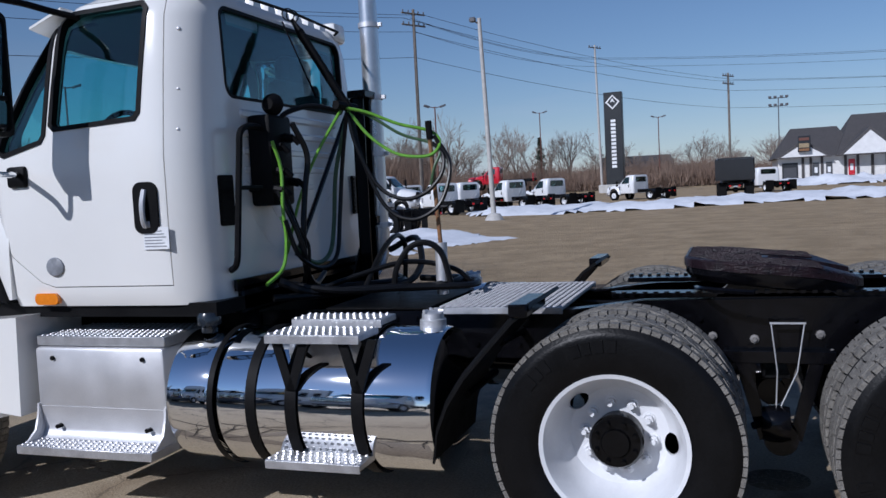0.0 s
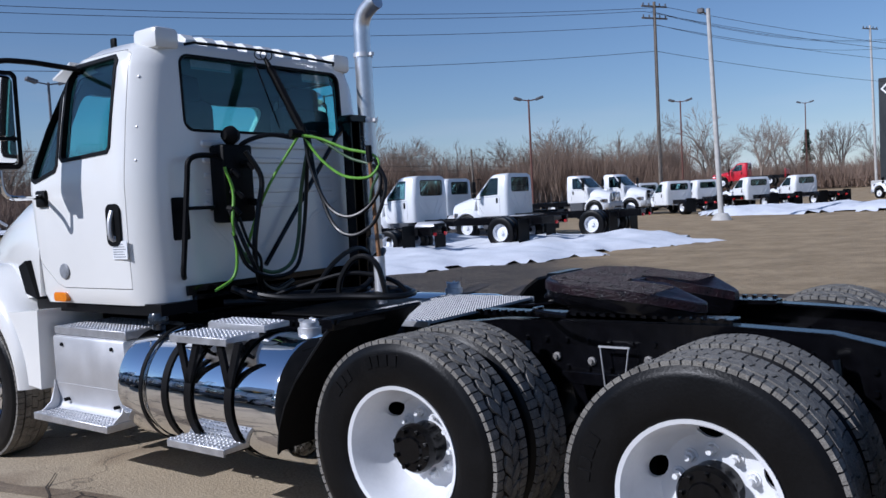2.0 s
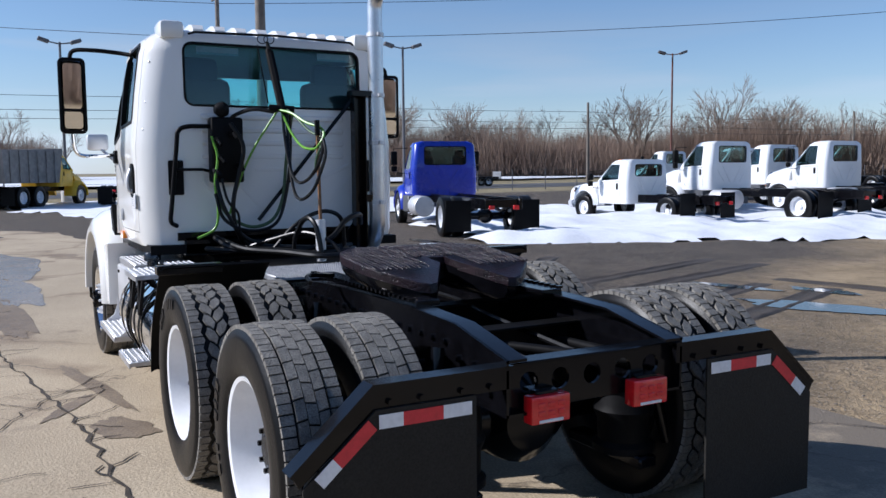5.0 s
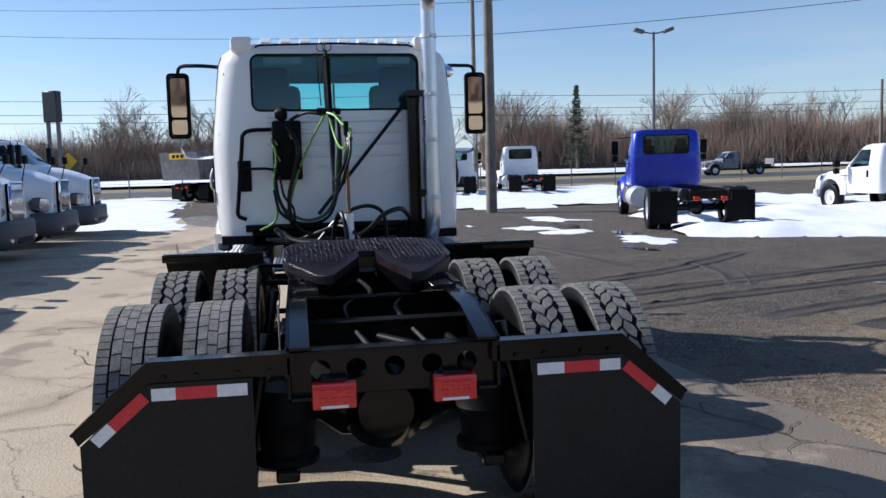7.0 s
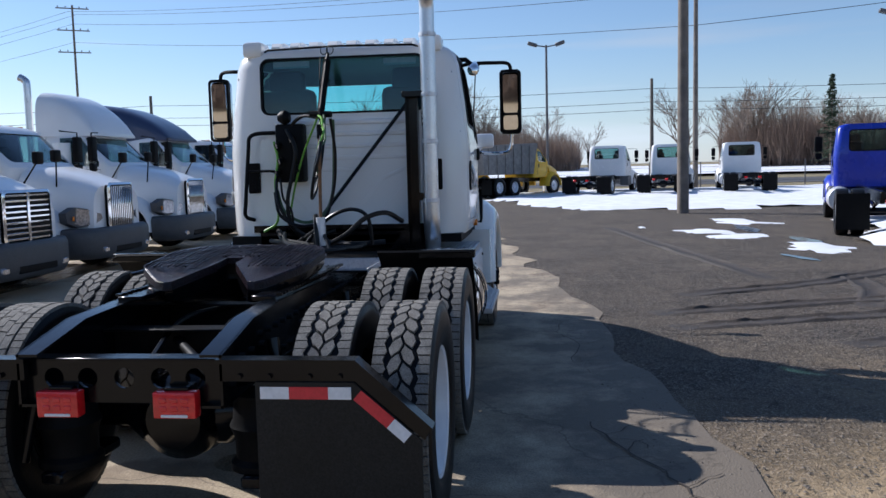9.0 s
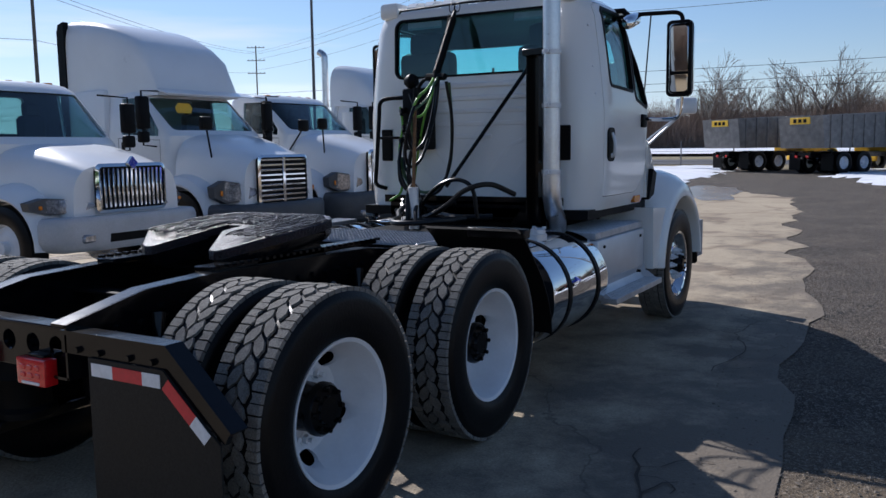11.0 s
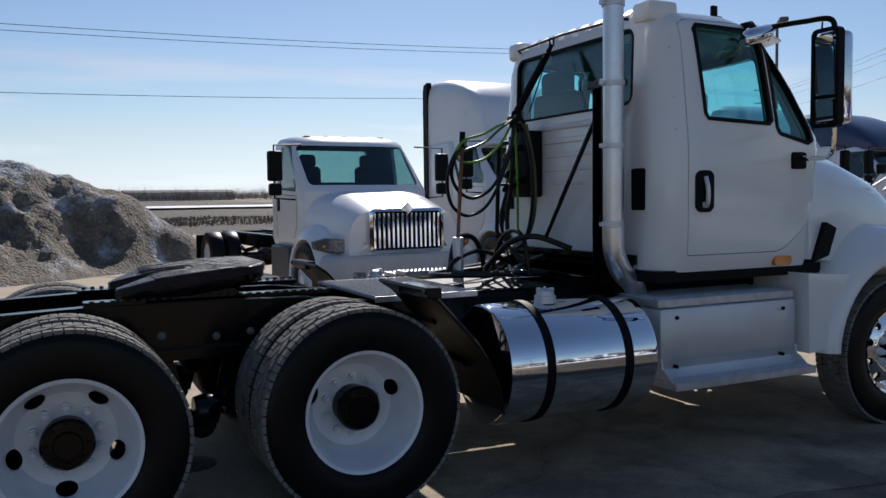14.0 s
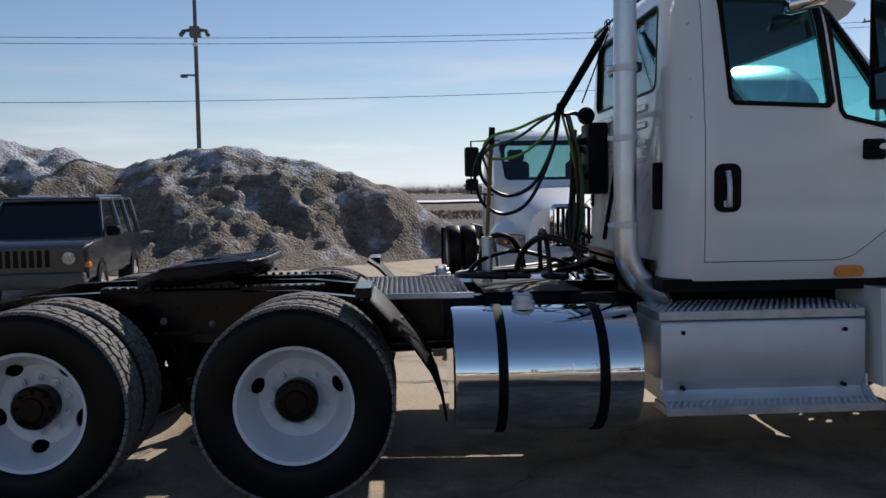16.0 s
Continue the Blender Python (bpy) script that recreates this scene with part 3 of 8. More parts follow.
for i, (x, y, a, b, turn) in enumerate(((-2.6, 6.6, 1.0, 0.34, 15), (-1.5, 7.4, 0.8, 0.25, 0), (-4.6, 7.3, 0.7, 0.16, 10), (-3.6, 7.9, 0.6, 0.15, 0), (-13.4, 7.0, 0.9, 0.2, 0), (-16.8, 6.6, 1.1, 0.22, 0), (-10.4, 6.0, 0.5, 0.12, 20))):
    blob("puddle", x, y, a, b, "puddle", None, "shallow muddy meltwater puddle on gravel", 23.7 + i, turn)


def crack(points, w, seed, branch=0.0):
    """A jagged dark line with short side cracks."""
    r = random.Random(seed)
    bm = B()

    def line(pts, w):
        prev = None
        for k, p in enumerate(pts):
            d = (Vector(pts[min(k + 1, len(pts) - 1)]) - Vector(pts[max(k - 1, 0)])).normalized()
            n = Vector((-d.y, d.x)) * w * r.uniform(0.4, 1.3) * 0.5
            cur = [bm.verts.new((p[0] + s * n.x, p[1] + s * n.y, rise(p[0], p[1]) + 0.0145)) for s in (-1, 1)]
            if prev:
                bm.faces.new((prev[0], cur[0], cur[1], prev[1]))
            prev = cur
    fine = []
    for a, b in zip(points, points[1:]):
        a, b = Vector(a), Vector(b)
        n = max(2, int((b - a).length / 0.12))
        for k in range(n):
            fine.append(tuple(a.lerp(b, k / n) + Vector((r.uniform(-0.03, 0.03), r.uniform(-0.03, 0.03)))))
    line(fine, w)
    for p in fine:
        if r.random() < branch:
            q, ang = Vector(p), r.choice((1.2, -1.2)) + r.uniform(-0.5, 0.5) + math.atan2(points[-1][1] - points[0][1], points[-1][0] - points[0][0])
            pts = [tuple(q)]
            for _ in range(r.randint(2, 6)):
                ang += r.uniform(-0.7, 0.7)
                q = q + Vector((math.cos(ang), math.sin(ang))) * r.uniform(0.05, 0.11)
                pts.append(tuple(q))
            line(pts, w * 0.6)
    return part("crack", bm, "crack", paving, "jagged dark crack")


crack([(3.5, -1.3), (1.0, -1.42), (-2.05, -1.6), (-4.9, -2.0), (-7.2, -2.09), (-11, -2.5), (-15.6, -3.17)], 0.022, 1, 0.42)
crack([(-4.95, -9.0), (-5.05, -5.5), (-5.1, -2.8), (-4.95, -2.07)], 0.016, 2, 0.05)
crack([(-1.0, -9.0), (-0.95, -4.0), (-1.05, -1.7)], 0.012, 3, 0.05)
crack([(3.3, -8.0), (3.2, -3.0), (3.3, -1.4)], 0.012, 4, 0.05)
crack([(-2.6, 1.9), (-3.4, 2.0), (-4.0, 1.8), (-4.8, 1.9)], 0.009, 6, 0.5)
crack([(0.9, 2.9), (0.4, 2.4), (-0.2, 2.2), (-0.8, 1.9)], 0.016, 7, 0.4)
crack([(-3.6, -1.2), (-3.1, -1.5), (-2.5, -1.9), (-1.7, -2.2)], 0.012, 8, 0.3)
crack([(-3.9, -2.6), (-3.0, -2.2), (-2.4, -1.7)], 0.012, 9, 0.3)
crack([(-12.0, -12.0), (-11.8, -5.0), (-12.1, -2.6)], 0.02, 10, 0.05)


def tyre_track(points, w, seed):
    """A rut pressed into the wet gravel, its lips pushed up and printed across."""
    r = random.Random(seed)
    bm = B()
    pts = spline([(x, y, 0) for x, y in points], 14)
    sec = [(-0.85, -0.01), (-0.62, 0.026), (-0.5, 0.036), (-0.4, 0.004), (0.0, 0.008), (0.4, 0.004), (0.5, 0.036), (0.62, 0.026), (0.85, -0.01)]
    prev = None
    for k, p in enumerate(pts):
        p = Vector(p)
        d = (Vector(pts[min(k + 1, len(pts) - 1)]) - Vector(pts[max(k - 1, 0)])).normalized()
        n = Vector((-d.y, d.x, 0))
        end = min(1.0, k / 4, (len(pts) - 1 - k) / 4)
        cur = []
        for u, h in sec:
            q = p + n * (u * w * (1 + 0.3 * noise.noise((p.x * 2, p.y * 2, u * 3 + seed))))
            h2 = h * end * (0.5 + 0.9 * abs(noise.noise((q.x * 5, q.y * 5, seed)))) + (0.005 if k % 2 and abs(u) < 0.45 else 0)
            cur.append(bm.verts.new((q.x, q.y, rise(q.x, q.y) - 0.004 + (h2 if h > 0 else -0.012))))
        if prev:
            for a in range(len(sec) - 1):
                bm.faces.new((prev[a], prev[a + 1], cur[a + 1], cur[a]))
        prev = cur
    return tagged(part("tyre_track", bm, "mud", sharp=70), "tyre rut printed in dark wet gravel", "tyre track", "tyre tracks on the gravel", kind="structure")


for i, pts in enumerate((((-5.2, 2.9), (-5.8, 4.5), (-6.4, 6.4), (-7.6, 10.0)), ((-4.3, 3.0), (-4.9, 4.7), (-5.5, 6.7), (-6.6, 10.2)), ((-3.4, 4.4), (-4.0, 6.0), (-4.7, 8.0)), ((-2.6, 5.0), (-3.1, 6.4), (-3.8, 8.3)), ((-6.6, 3.4), (-7.6, 5.4), (-9.4, 7.6)), ((-5.6, 5.4), (-6.9, 5.9), (-8.6, 6.1)), ((-8.0, 4.9), (-12.5, 4.1), (-18.0, 3.4)), ((2.5, 8.6), (-1.0, 8.7), (-5.0, 8.6)))):
    tyre_track(pts, 0.26, i + 1.5)


def loose_stones(n, seed):
    """Gravel stones strewn over the lot and a little way onto the concrete."""
    r = random.Random(seed)
    verts, faces = [], []
    for _ in range(n):
        x = r.uniform(-9, 5.5)
        edge = 2.85 - 0.14 * max(0, -x) + 0.35 * max(0, x)
        y = edge - 0.5 + 6.0 * r.random() ** 1.5
        if y < edge - 0.1 and r.random() < 0.7:
            continue
        s = 0.004 + 0.011 * r.random() ** 3
        z = rise(x, y) + 0.006
        k = len(verts)
        for dx, dy, dz in ((1, 0, 0), (0, 1, 0), (-1, 0, 0), (0, -1, 0), (0, 0, 0.55)):
            verts.append((x + s * (dx + r.uniform(-0.4, 0.4)), y + s * (dy + r.uniform(-0.4, 0.4)), z - s * 0.3 + s * (dz + 0.3 * r.random())))
        faces += [(k, k + 1, k + 4), (k + 1, k + 2, k + 4), (k + 2, k + 3, k + 4), (k + 3, k, k + 4)]
    me = bpy.data.meshes.new("gravel_stones")
    me.from_pydata(verts, [], faces)
    me.materials.append(M["pebble"])
    return tagged(new("gravel_stones", me), "loose grey and brown gravel stones", "gravel", kind="stuff")


loose_stones(26000, 6)


# ---- wheels of the tractor ----
def tyre_mesh(R=0.512, W=0.275, seg=64):
    h = W / 2
    bm = B()
    prof = [(0.290, -h * 0.74), (0.325, -h * 0.93), (0.345, -h * 0.955), (0.352, -h * 0.97), (0.40, -h), (0.45, -h * 0.97), (0.47, -h * 0.955), (0.474, -h * 0.93), (R - 0.022, -h * 0.89), (R - 0.012, -h * 0.82)]
    prof += [(r, -z) for r, z in reversed(prof)]
    return lathe(bm, prof, seg)


def block(bm, R, c, deep=0.02):
    lo = [bm.verts.new(((R - deep) * math.sin(a), y, (R - deep) * math.cos(a))) for a, y in c]
    hi = [bm.verts.new((R * math.sin(a), y, R * math.cos(a))) for a, y in c]
    bm.faces.new(hi)
    n = len(c)
    for i in range(n):
        j = (i + 1) % n
        bm.faces.new((lo[i], lo[j], hi[j], hi[i]))


def tread_mesh(honeycomb, R=0.512, W=0.275):
    """Worn tread: notched shoulder ribs with rows of honeycomb or brick blocks between."""
    bm = B()
    w = W * 0.88
    n = 38 if honeycomb else 40
    d = 2 * math.pi / n
    sh = 0.050
    for s in (-1, 1):
        for k in range(n * 2):
            a0, a1 = k * d / 2 + d * (0.03 if k % 2 else 0.045), (k + 1) * d / 2 - d * (0.045 if k % 2 else 0.03)
            am, q = (a0 + a1) / 2, 0.008 if honeycomb else 0.0
            y0, y1 = s * w / 2, s * (w / 2 - sh)
            block(bm, R - 0.003, [(a0, y0), (a1, y0), (a1, y1), (am, y1 - s * (q if k % 2 else -q)), (a0, y1)])
    inner = w - 2 * sh - 0.016
    if honeycomb:
        q = 0.017
        row = (inner + q) / 2
        for r in range(2):
            h0 = -inner / 2 + r * (row - q) + 0.003
            h1 = h0 + row - 0.006
            for k in range(n):
                o = (k + 0.5 * r) * d
                a0, a1 = o + d * 0.10, o + d * 0.90
                am, lean = (a0 + a1) / 2, d * (0.16 if r else -0.16)
                block(bm, R, [(a0 - lean, h0 + q), (am - lean, h0 + 0.004), (a1 - lean, h0 + q), (a1 + lean * 0.2, (h0 + h1) / 2), (a1 + lean, h1 - q), (am + lean, h1 - 0.004), (a0 + lean, h1 - q), (a0 + lean * 0.2, (h0 + h1) / 2)])
    else:
        for r in range(3):
            h0, h1 = -inner / 2 + inner * (r + 0.04) / 3, -inner / 2 + inner * (r + 0.96) / 3
            for k in range(n):
                o = (k + 0.33 * r) * d
                a0, a1 = o + d * 0.05, o + d * 0.95
                z = d * 0.08 * (1 if r % 2 else -1)
                block(bm, R, [(a0, h0), (a1, h0), (a1 + z, h1), (a0 + z, h1)])
    return bm


def drive_rim(holes):
    """Deep white steel disc wheel with hand holes at the angles given."""
    bm = B()
    lathe(bm, [(0.303, 0.118), (0.286, 0.112), (0.276, 0.09), (0.258, 0.02), (0.238, -0.045), (0.208, -0.085), (0.17, -0.095), (0.10, -0.095), (0.10, -0.11), (0.17, -0.11), (0.212, -0.102), (0.247, -0.055), (0.270, 0.01), (0.289, 0.09), (0.303, 0.10)], 48, closed=True)
    cuts = []
    for h in holes:
        a = radians(h)
        c = B()
        e = []
        for j in range(14):
            t = 2 * math.pi * j / 14
            u, v = 0.047 * math.cos(t), 0.031 * math.sin(t)
            e.append((0.217 * math.sin(a) + u * math.cos(a) + v * math.sin(a), 0.217 * math.cos(a) - u * math.sin(a) + v * math.cos(a)))
        loft(c, [[(x, -0.2, z) for x, z in e], [(x, 0.03, z) for x, z in e]])
        cuts.append(c)
    return carve(bm, *cuts)


def hub_mesh(r=0.112, out=0.16):
    bm = B()
    lathe(bm, [(0.0, out), (r * 0.5, out), (r * 0.55, out - 0.012), (r * 0.9, out - 0.014), (r, out - 0.03), (r, out - 0.05), (r * 0.88, out - 0.055), (r * 0.92, 0.02), (r * 1.15, 0.0), (r * 1.15, -0.06), (0, -0.06)], 28)
    for k in range(8):
        a = 2 * math.pi * k / 8
        x, z = r * 0.76 * math.sin(a), r * 0.76 * math.cos(a)
        tube(bm, [(x, out - 0.02, z), (x, out + 0.006, z)], 0.011, 6)
    return bm


def nut_mesh():
    bm = B()
    lathe(bm, [(0.028, -0.03), (0.028, -0.018), (0.020, -0.016)], 12)
    tube(bm, [(0, -0.03, 0), (0, 0.004, 0)], 0.020, 6)
    tube(bm, [(0, 0.0, 0), (0, 0.026, 0)], 0.011, 8)
    return bm


truck = thing("day_cab_truck", "white day cab road tractor with black chassis and chrome tanks", "truck")


def hide_away(name, bm, mat):
    ob = part(name, bm, mat)
    d = ob.data
    bpy.data.objects.remove(ob)
    return d


# inner rims are blackened: painted shade behind the hand holes of white wheels
MESH = dict(tyre=hide_away("tyre", tyre_mesh(), "rubber"), tread_a=hide_away("tread", tread_mesh(True), "tread"), tread_b=hide_away("tread", tread_mesh(False), "tread"),
            rim=hide_away("rim", drive_rim((-38, 34, 106, 178, 250)), "rim"), rim_two=hide_away("rim", drive_rim((-72, 72)), "rim"), hub=hide_away("hub", hub_mesh(), "hubblack"), nut=hide_away("lug_nut", nut_mesh(), "rim"), rim_shaded=hide_away("rim", drive_rim((0, 72, 144, 216, 288)), "matte"))


def linked(name, key, parent, m=None, label=""):
    o = new(name, MESH[key])
    o.parent = parent
    if m is not None:
        o.matrix_basis = m
    if label:
        o["label"] = label
    return o


WHEEL_Z = 0.495


def dual(x, side, tread, turn, disc="rim"):
    """An outer and an inner wheel on one end of a drive axle."""
    for k, y in enumerate((1.09, 0.745)):
        base = pose(x, side * y, WHEEL_Z, 0, 0, 0 if side > 0 else 180) @ pose(0, 0, 0, 0, turn + 20 * k, 0)
        if k:
            base = base @ pose(0, 0, 0, 0, 0, 180)
        w = linked("wheel", disc if not k else "rim_shaded", truck, base, "white painted steel wheel" if not k else "inner steel wheel blackened as if in shade")
        linked("tyre", "tyre", w, label="black rubber tyre")
        linked("tread", tread, w, label="worn grey tread blocks")
        if not k and side < 0:
            linked("lettering", "bars", w, label="raised sidewall lettering")["kind"] = "stuff"
        if not k:
            linked("hub", "hub", w, pose(0, -0.115, 0), "glossy black axle hub")
            for j in range(10):
                a = 2 * math.pi * j / 10
                linked("lug_nut", "nut", w, pose(0.143 * math.sin(a), -0.072, 0.143 * math.cos(a)))


def sidewall_bars(n, spans, r0=0.395, r1=0.445):
    """Unreadable raised sidewall lettering as plain bars."""
    bm = B()
    for a0, a1 in spans:
        pts = [(radians(a0 + (a1 - a0) * k / 4)) for k in range(5)]
        loft(bm, [[(r0 * math.sin(a), 0.134, r0 * math.cos(a)), (r1 * math.sin(a), 0.132, r1 * math.cos(a)), (r1 * math.sin(a), 0.1405, r1 * math.cos(a)), (r0 * math.sin(a), 0.1415, r0 * math.cos(a))] for a in pts])
    return bm


MESH["bars"] = hide_away("lettering", sidewall_bars(1, [(20, 25), (27, 32), (34, 38), (40, 45), (60, 64), (66, 70), (72, 78)]), "rubber")
dual(-0.66, -1, "tread_a", -24, "rim_two")
dual(0.66, -1, "tread_b", 40)
dual(-0.66, 1, "tread_a", 0, "rim_two")
dual(0.66, 1, "tread_a", 0)


def alloy_rim():
    bm = B()
    lathe(bm, [(0.303, 0.122), (0.285, 0.115), (0.268, 0.075), (0.26, 0.05), (0.225, 0.062), (0.17, 0.085), (0.15, 0.088), (0.09, 0.088), (0.09, 0.06), (0.17, 0.06), (0.225, 0.035), (0.275, 0.02), (0.286, 0.075), (0.303, 0.10)], 48, closed=True)
    cuts = []
    for k in range(10):
        a = 2 * math.pi * k / 10
        c = B()
        tube(c, [(0.215 * math.sin(a), -0.05, 0.215 * math.cos(a)), (0.215 * math.sin(a), 0.15, 0.215 * math.cos(a))], 0.028, 14)
        cuts.append(c)
    return carve(bm, *cuts)


MESH["alloy"] = hide_away("alloy_rim", alloy_rim(), "chrome")
MESH["hubf"] = hide_away("front_hub", hub_mesh(0.085, 0.17), "hubblack")
for s in (-1, 1):
    w = linked("front_wheel", "alloy", truck, pose(-4.58, s * 1.03, 0.44, 0, 0, 0 if s > 0 else 180), "polished aluminium front wheel")
    linked("tyre", "tyre", w, label="black rubber front tyre")
    linked("tread", "tread_b", w)
    linked("hub", "hubf", w)
    for j in range(10):
        a = 2 * math.pi * (j + 0.5) / 10
        linked("lug_nut", "nut", w, pose(0.125 * math.sin(a), 0.115, 0.125 * math.cos(a)))


# ---- chassis ----
def rail():
    """A channel rail that drops and tapers at its tail."""
    bm = B()
    y0, y1, t = 0.34, 0.43, 0.011
    top = [(-5.2, 0.925), (-0.95, 0.945), (-0.6, 0.985), (0.55, 1.0), (0.95, 0.985), (1.33, 0.905)]
    bot = [(-5.2, 0.70), (-0.95, 0.70), (-0.6, 0.71), (0.55, 0.72), (0.95, 0.70), (1.33, 0.69)]
    web = top + bot[::-1]
    prism(bm, web, "y", y1 - t, y1)
    for (a, b) in ((top, -t), (bot, t)):
        rings = [[(x, y0, z), (x, y1 + 0.002, z), (x, y1 + 0.002, z + b), (x, y0, z + b)] for x, z in a]
        loft(bm, rings)
    for x in [-2.1 + 0.11 * k for k in range(28)]:
        for z in (0.76, 0.89):
            if not (1.0 < x):
                tube(bm, [(x, y1 - 0.005, z + 0.01), (x, y1 + 0.014, z + 0.01)], 0.013, 6)
    for x in (0.85, 0.98, 1.1, 1.22):
        for z in (0.76, 0.85):
            tube(bm, [(x, y1 - 0.005, z), (x, y1 + 0.014, z)], 0.014, 6)
    return bm


both("frame_rail", rail, "black", truck, "glossy black steel frame rail with bolt heads")


def tail_crossmember():
    bm = B()
    box(bm, (1.27, -0.42, 0.70), (1.285, 0.42, 0.875), 0.004)
    cuts = []
    for y in (-0.30, -0.155, 0.0, 0.155, 0.30):
        c = B()
        tube(c, [(1.2, y, 0.80), (1.35, y, 0.80)], 0.042, 20)
        cuts.append(c)
    bm = carve(bm, *cuts)
    box(bm, (1.19, -0.42, 0.866), (1.285, 0.42, 0.88), 0.004)
    box(bm, (1.19, -0.42, 0.695), (1.285, 0.42, 0.708), 0.004)
    return bm


part("tail_crossmember", tail_crossmember(), "black", truck, "black steel rear crossmember with round holes")
for x, z0, z1 in ((0.0, 0.62, 0.90), (0.62, 0.72, 0.88), (-1.2, 0.74, 0.92), (-2.3, 0.74, 0.92)):
    bm = B()
    box(bm, (x - 0.07, -0.42, z0), (x - 0.055, 0.42, z1), 0.003)
    box(bm, (x - 0.07, -0.42, z1 - 0.012), (x + 0.05, 0.42, z1), 0.003)
    box(bm, (x - 0.07, -0.42, z0), (x + 0.05, 0.42, z0 + 0.012), 0.003)
    part("crossmember", bm, "matte", truck)
for p in (((0.2, -0.34, 0.82), (1.15, 0.30, 0.79)), ((0.25, 0.32, 0.78), (1.2, 0.33, 0.80))):
    bm = B()
    tube(bm, p, 0.022, 10)
    part("torque_rod", bm, "matte", truck)
for x in (-0.66, 0.66):
    bm = B()
    tube(bm, [(x, -1.0, WHEEL_Z), (x, -0.3, WHEEL_Z), (x, -0.2, WHEEL_Z), (x, 0.2, WHEEL_Z), (x, 0.3, WHEEL_Z), (x, 1.0, WHEEL_Z)], [0.075, 0.085, 0.16, 0.16, 0.085, 0.075], 20)
    lathe(bm, [(0.0, -0.2), (0.13, -0.19), (0.2, -0.12), (0.215, 0.0), (0.2, 0.12), (0.13, 0.19), (0.0, 0.2)], 26, "x", (x + 0.02, 0.0, WHEEL_Z))
    part("drive_axle", bm, "black", truck, "black painted drive axle with differential")
for x in (-0.42, 0.95):
    for s in (-1, 1):
        bm = B()
        lathe(bm, [(0.0, 0.66), (0.115, 0.66), (0.12, 0.64), (0.125, 0.55), (0.14, 0.52), (0.12, 0.47), (0.118, 0.38), (0.14, 0.36), (0.14, 0.33), (0.0, 0.33)], 24, "z", (x, s * 0.45, 0))
        part("air_spring", bm, "matte", truck, "black rubber air spring bellows")
        bm = B()
        box(bm, (x - 0.35, s * 0.45 - 0.05, 0.28), (x + 0.17, s * 0.45 + 0.05, 0.335), 0.01)
        part("spring_beam", bm, "black", truck)
        bm = B()
        tube(bm, [(x + 0.1, s * 0.62, 0.36), (x + 0.02, s * 0.52, 0.9)], 0.028, 10)
        part("shock_absorber", bm, "black", truck)
for s in (-1, 1):
    bm = B()
    for q in (-1, 1):
        prism(bm, [(q * 0.20, 0.74), (q * 0.14, 0.74), (q * 0.04, 0.37), (q * 0.09, 0.34)][::q], "y", s * 0.44, s * 0.475)
    tube(bm, [(0, s * 0.40, 0.36), (0, s * 0.52, 0.36)], 0.075, 14)
    box(bm, (-0.24, min(s * 0.43, s * 0.48), 0.70), (0.24, max(s * 0.43, s * 0.48), 0.76), 0.004)
    part("suspension_hanger", bm, "black", truck)
bm = B()
tube(bm, [(-0.030, -0.49, 0.888), (-0.008, -0.49, 0.667), (-0.02, -0.50, 0.46)], 0.0035, 6)
tube(bm, [(0.110, -0.49, 0.888), (0.076, -0.49, 0.667), (-0.02, -0.50, 0.46)], 0.0035, 6)
box(bm, (-0.036, -0.495, 0.885), (0.116, -0.485, 0.893))
part("hanger_strap", bm, "alu", truck, "thin bright wire strap on the rail")
for s in (-1, 1):
    bm = B()
    lathe(bm, [(0.0, -0.06), (0.075, -0.06), (0.085, -0.02), (0.085, 0.02), (0.075, 0.06), (0.0, 0.06)], 18, "x", (-0.02, s * 0.50, 0.43))
    tube(bm, [(-0.08, s * 0.50, 0.43), (-0.12, s * 0.52, 0.42)], 0.018, 8)
    part("brake_chamber", bm, "black", truck, "glossy black brake chamber")
    for bx, bz in ((-0.284, 0.819), (-0.10, 0.806), (0.18, 0.828), (-0.22, 0.72), (0.14, 0.72), (0.22, 0.745)):
        bm = B()
        lathe(bm, [(0.0, 0.022), (0.010, 0.022), (0.012, 0.012), (0.020, 0.010), (0.022, 0.0)], 8)
        for v in bm.verts:
            v.co = Vector((bx + v.co.x, s * (0.432 + v.co.y), bz + v.co.z))
        part("rail_bolt", bm, "dirtysteel", truck)
bm = B()
tube(bm, [(-4.0, 0, 0.72), (-1.0, 0, 0.58), (-0.66, 0, 0.55)], 0.055, 12)
part("drive_shaft", bm, "black", truck)
for y in (-0.05, 0.22):
    bm = B()
    tube(bm, spline([(-1.2, y, 0.9), (-0.4, y + 0.1, 0.86), (0.3, y - 0.1, 0.88), (1.0, y, 0.78)]), 0.014, 6)
    part("brake_line", bm, "hose", truck)


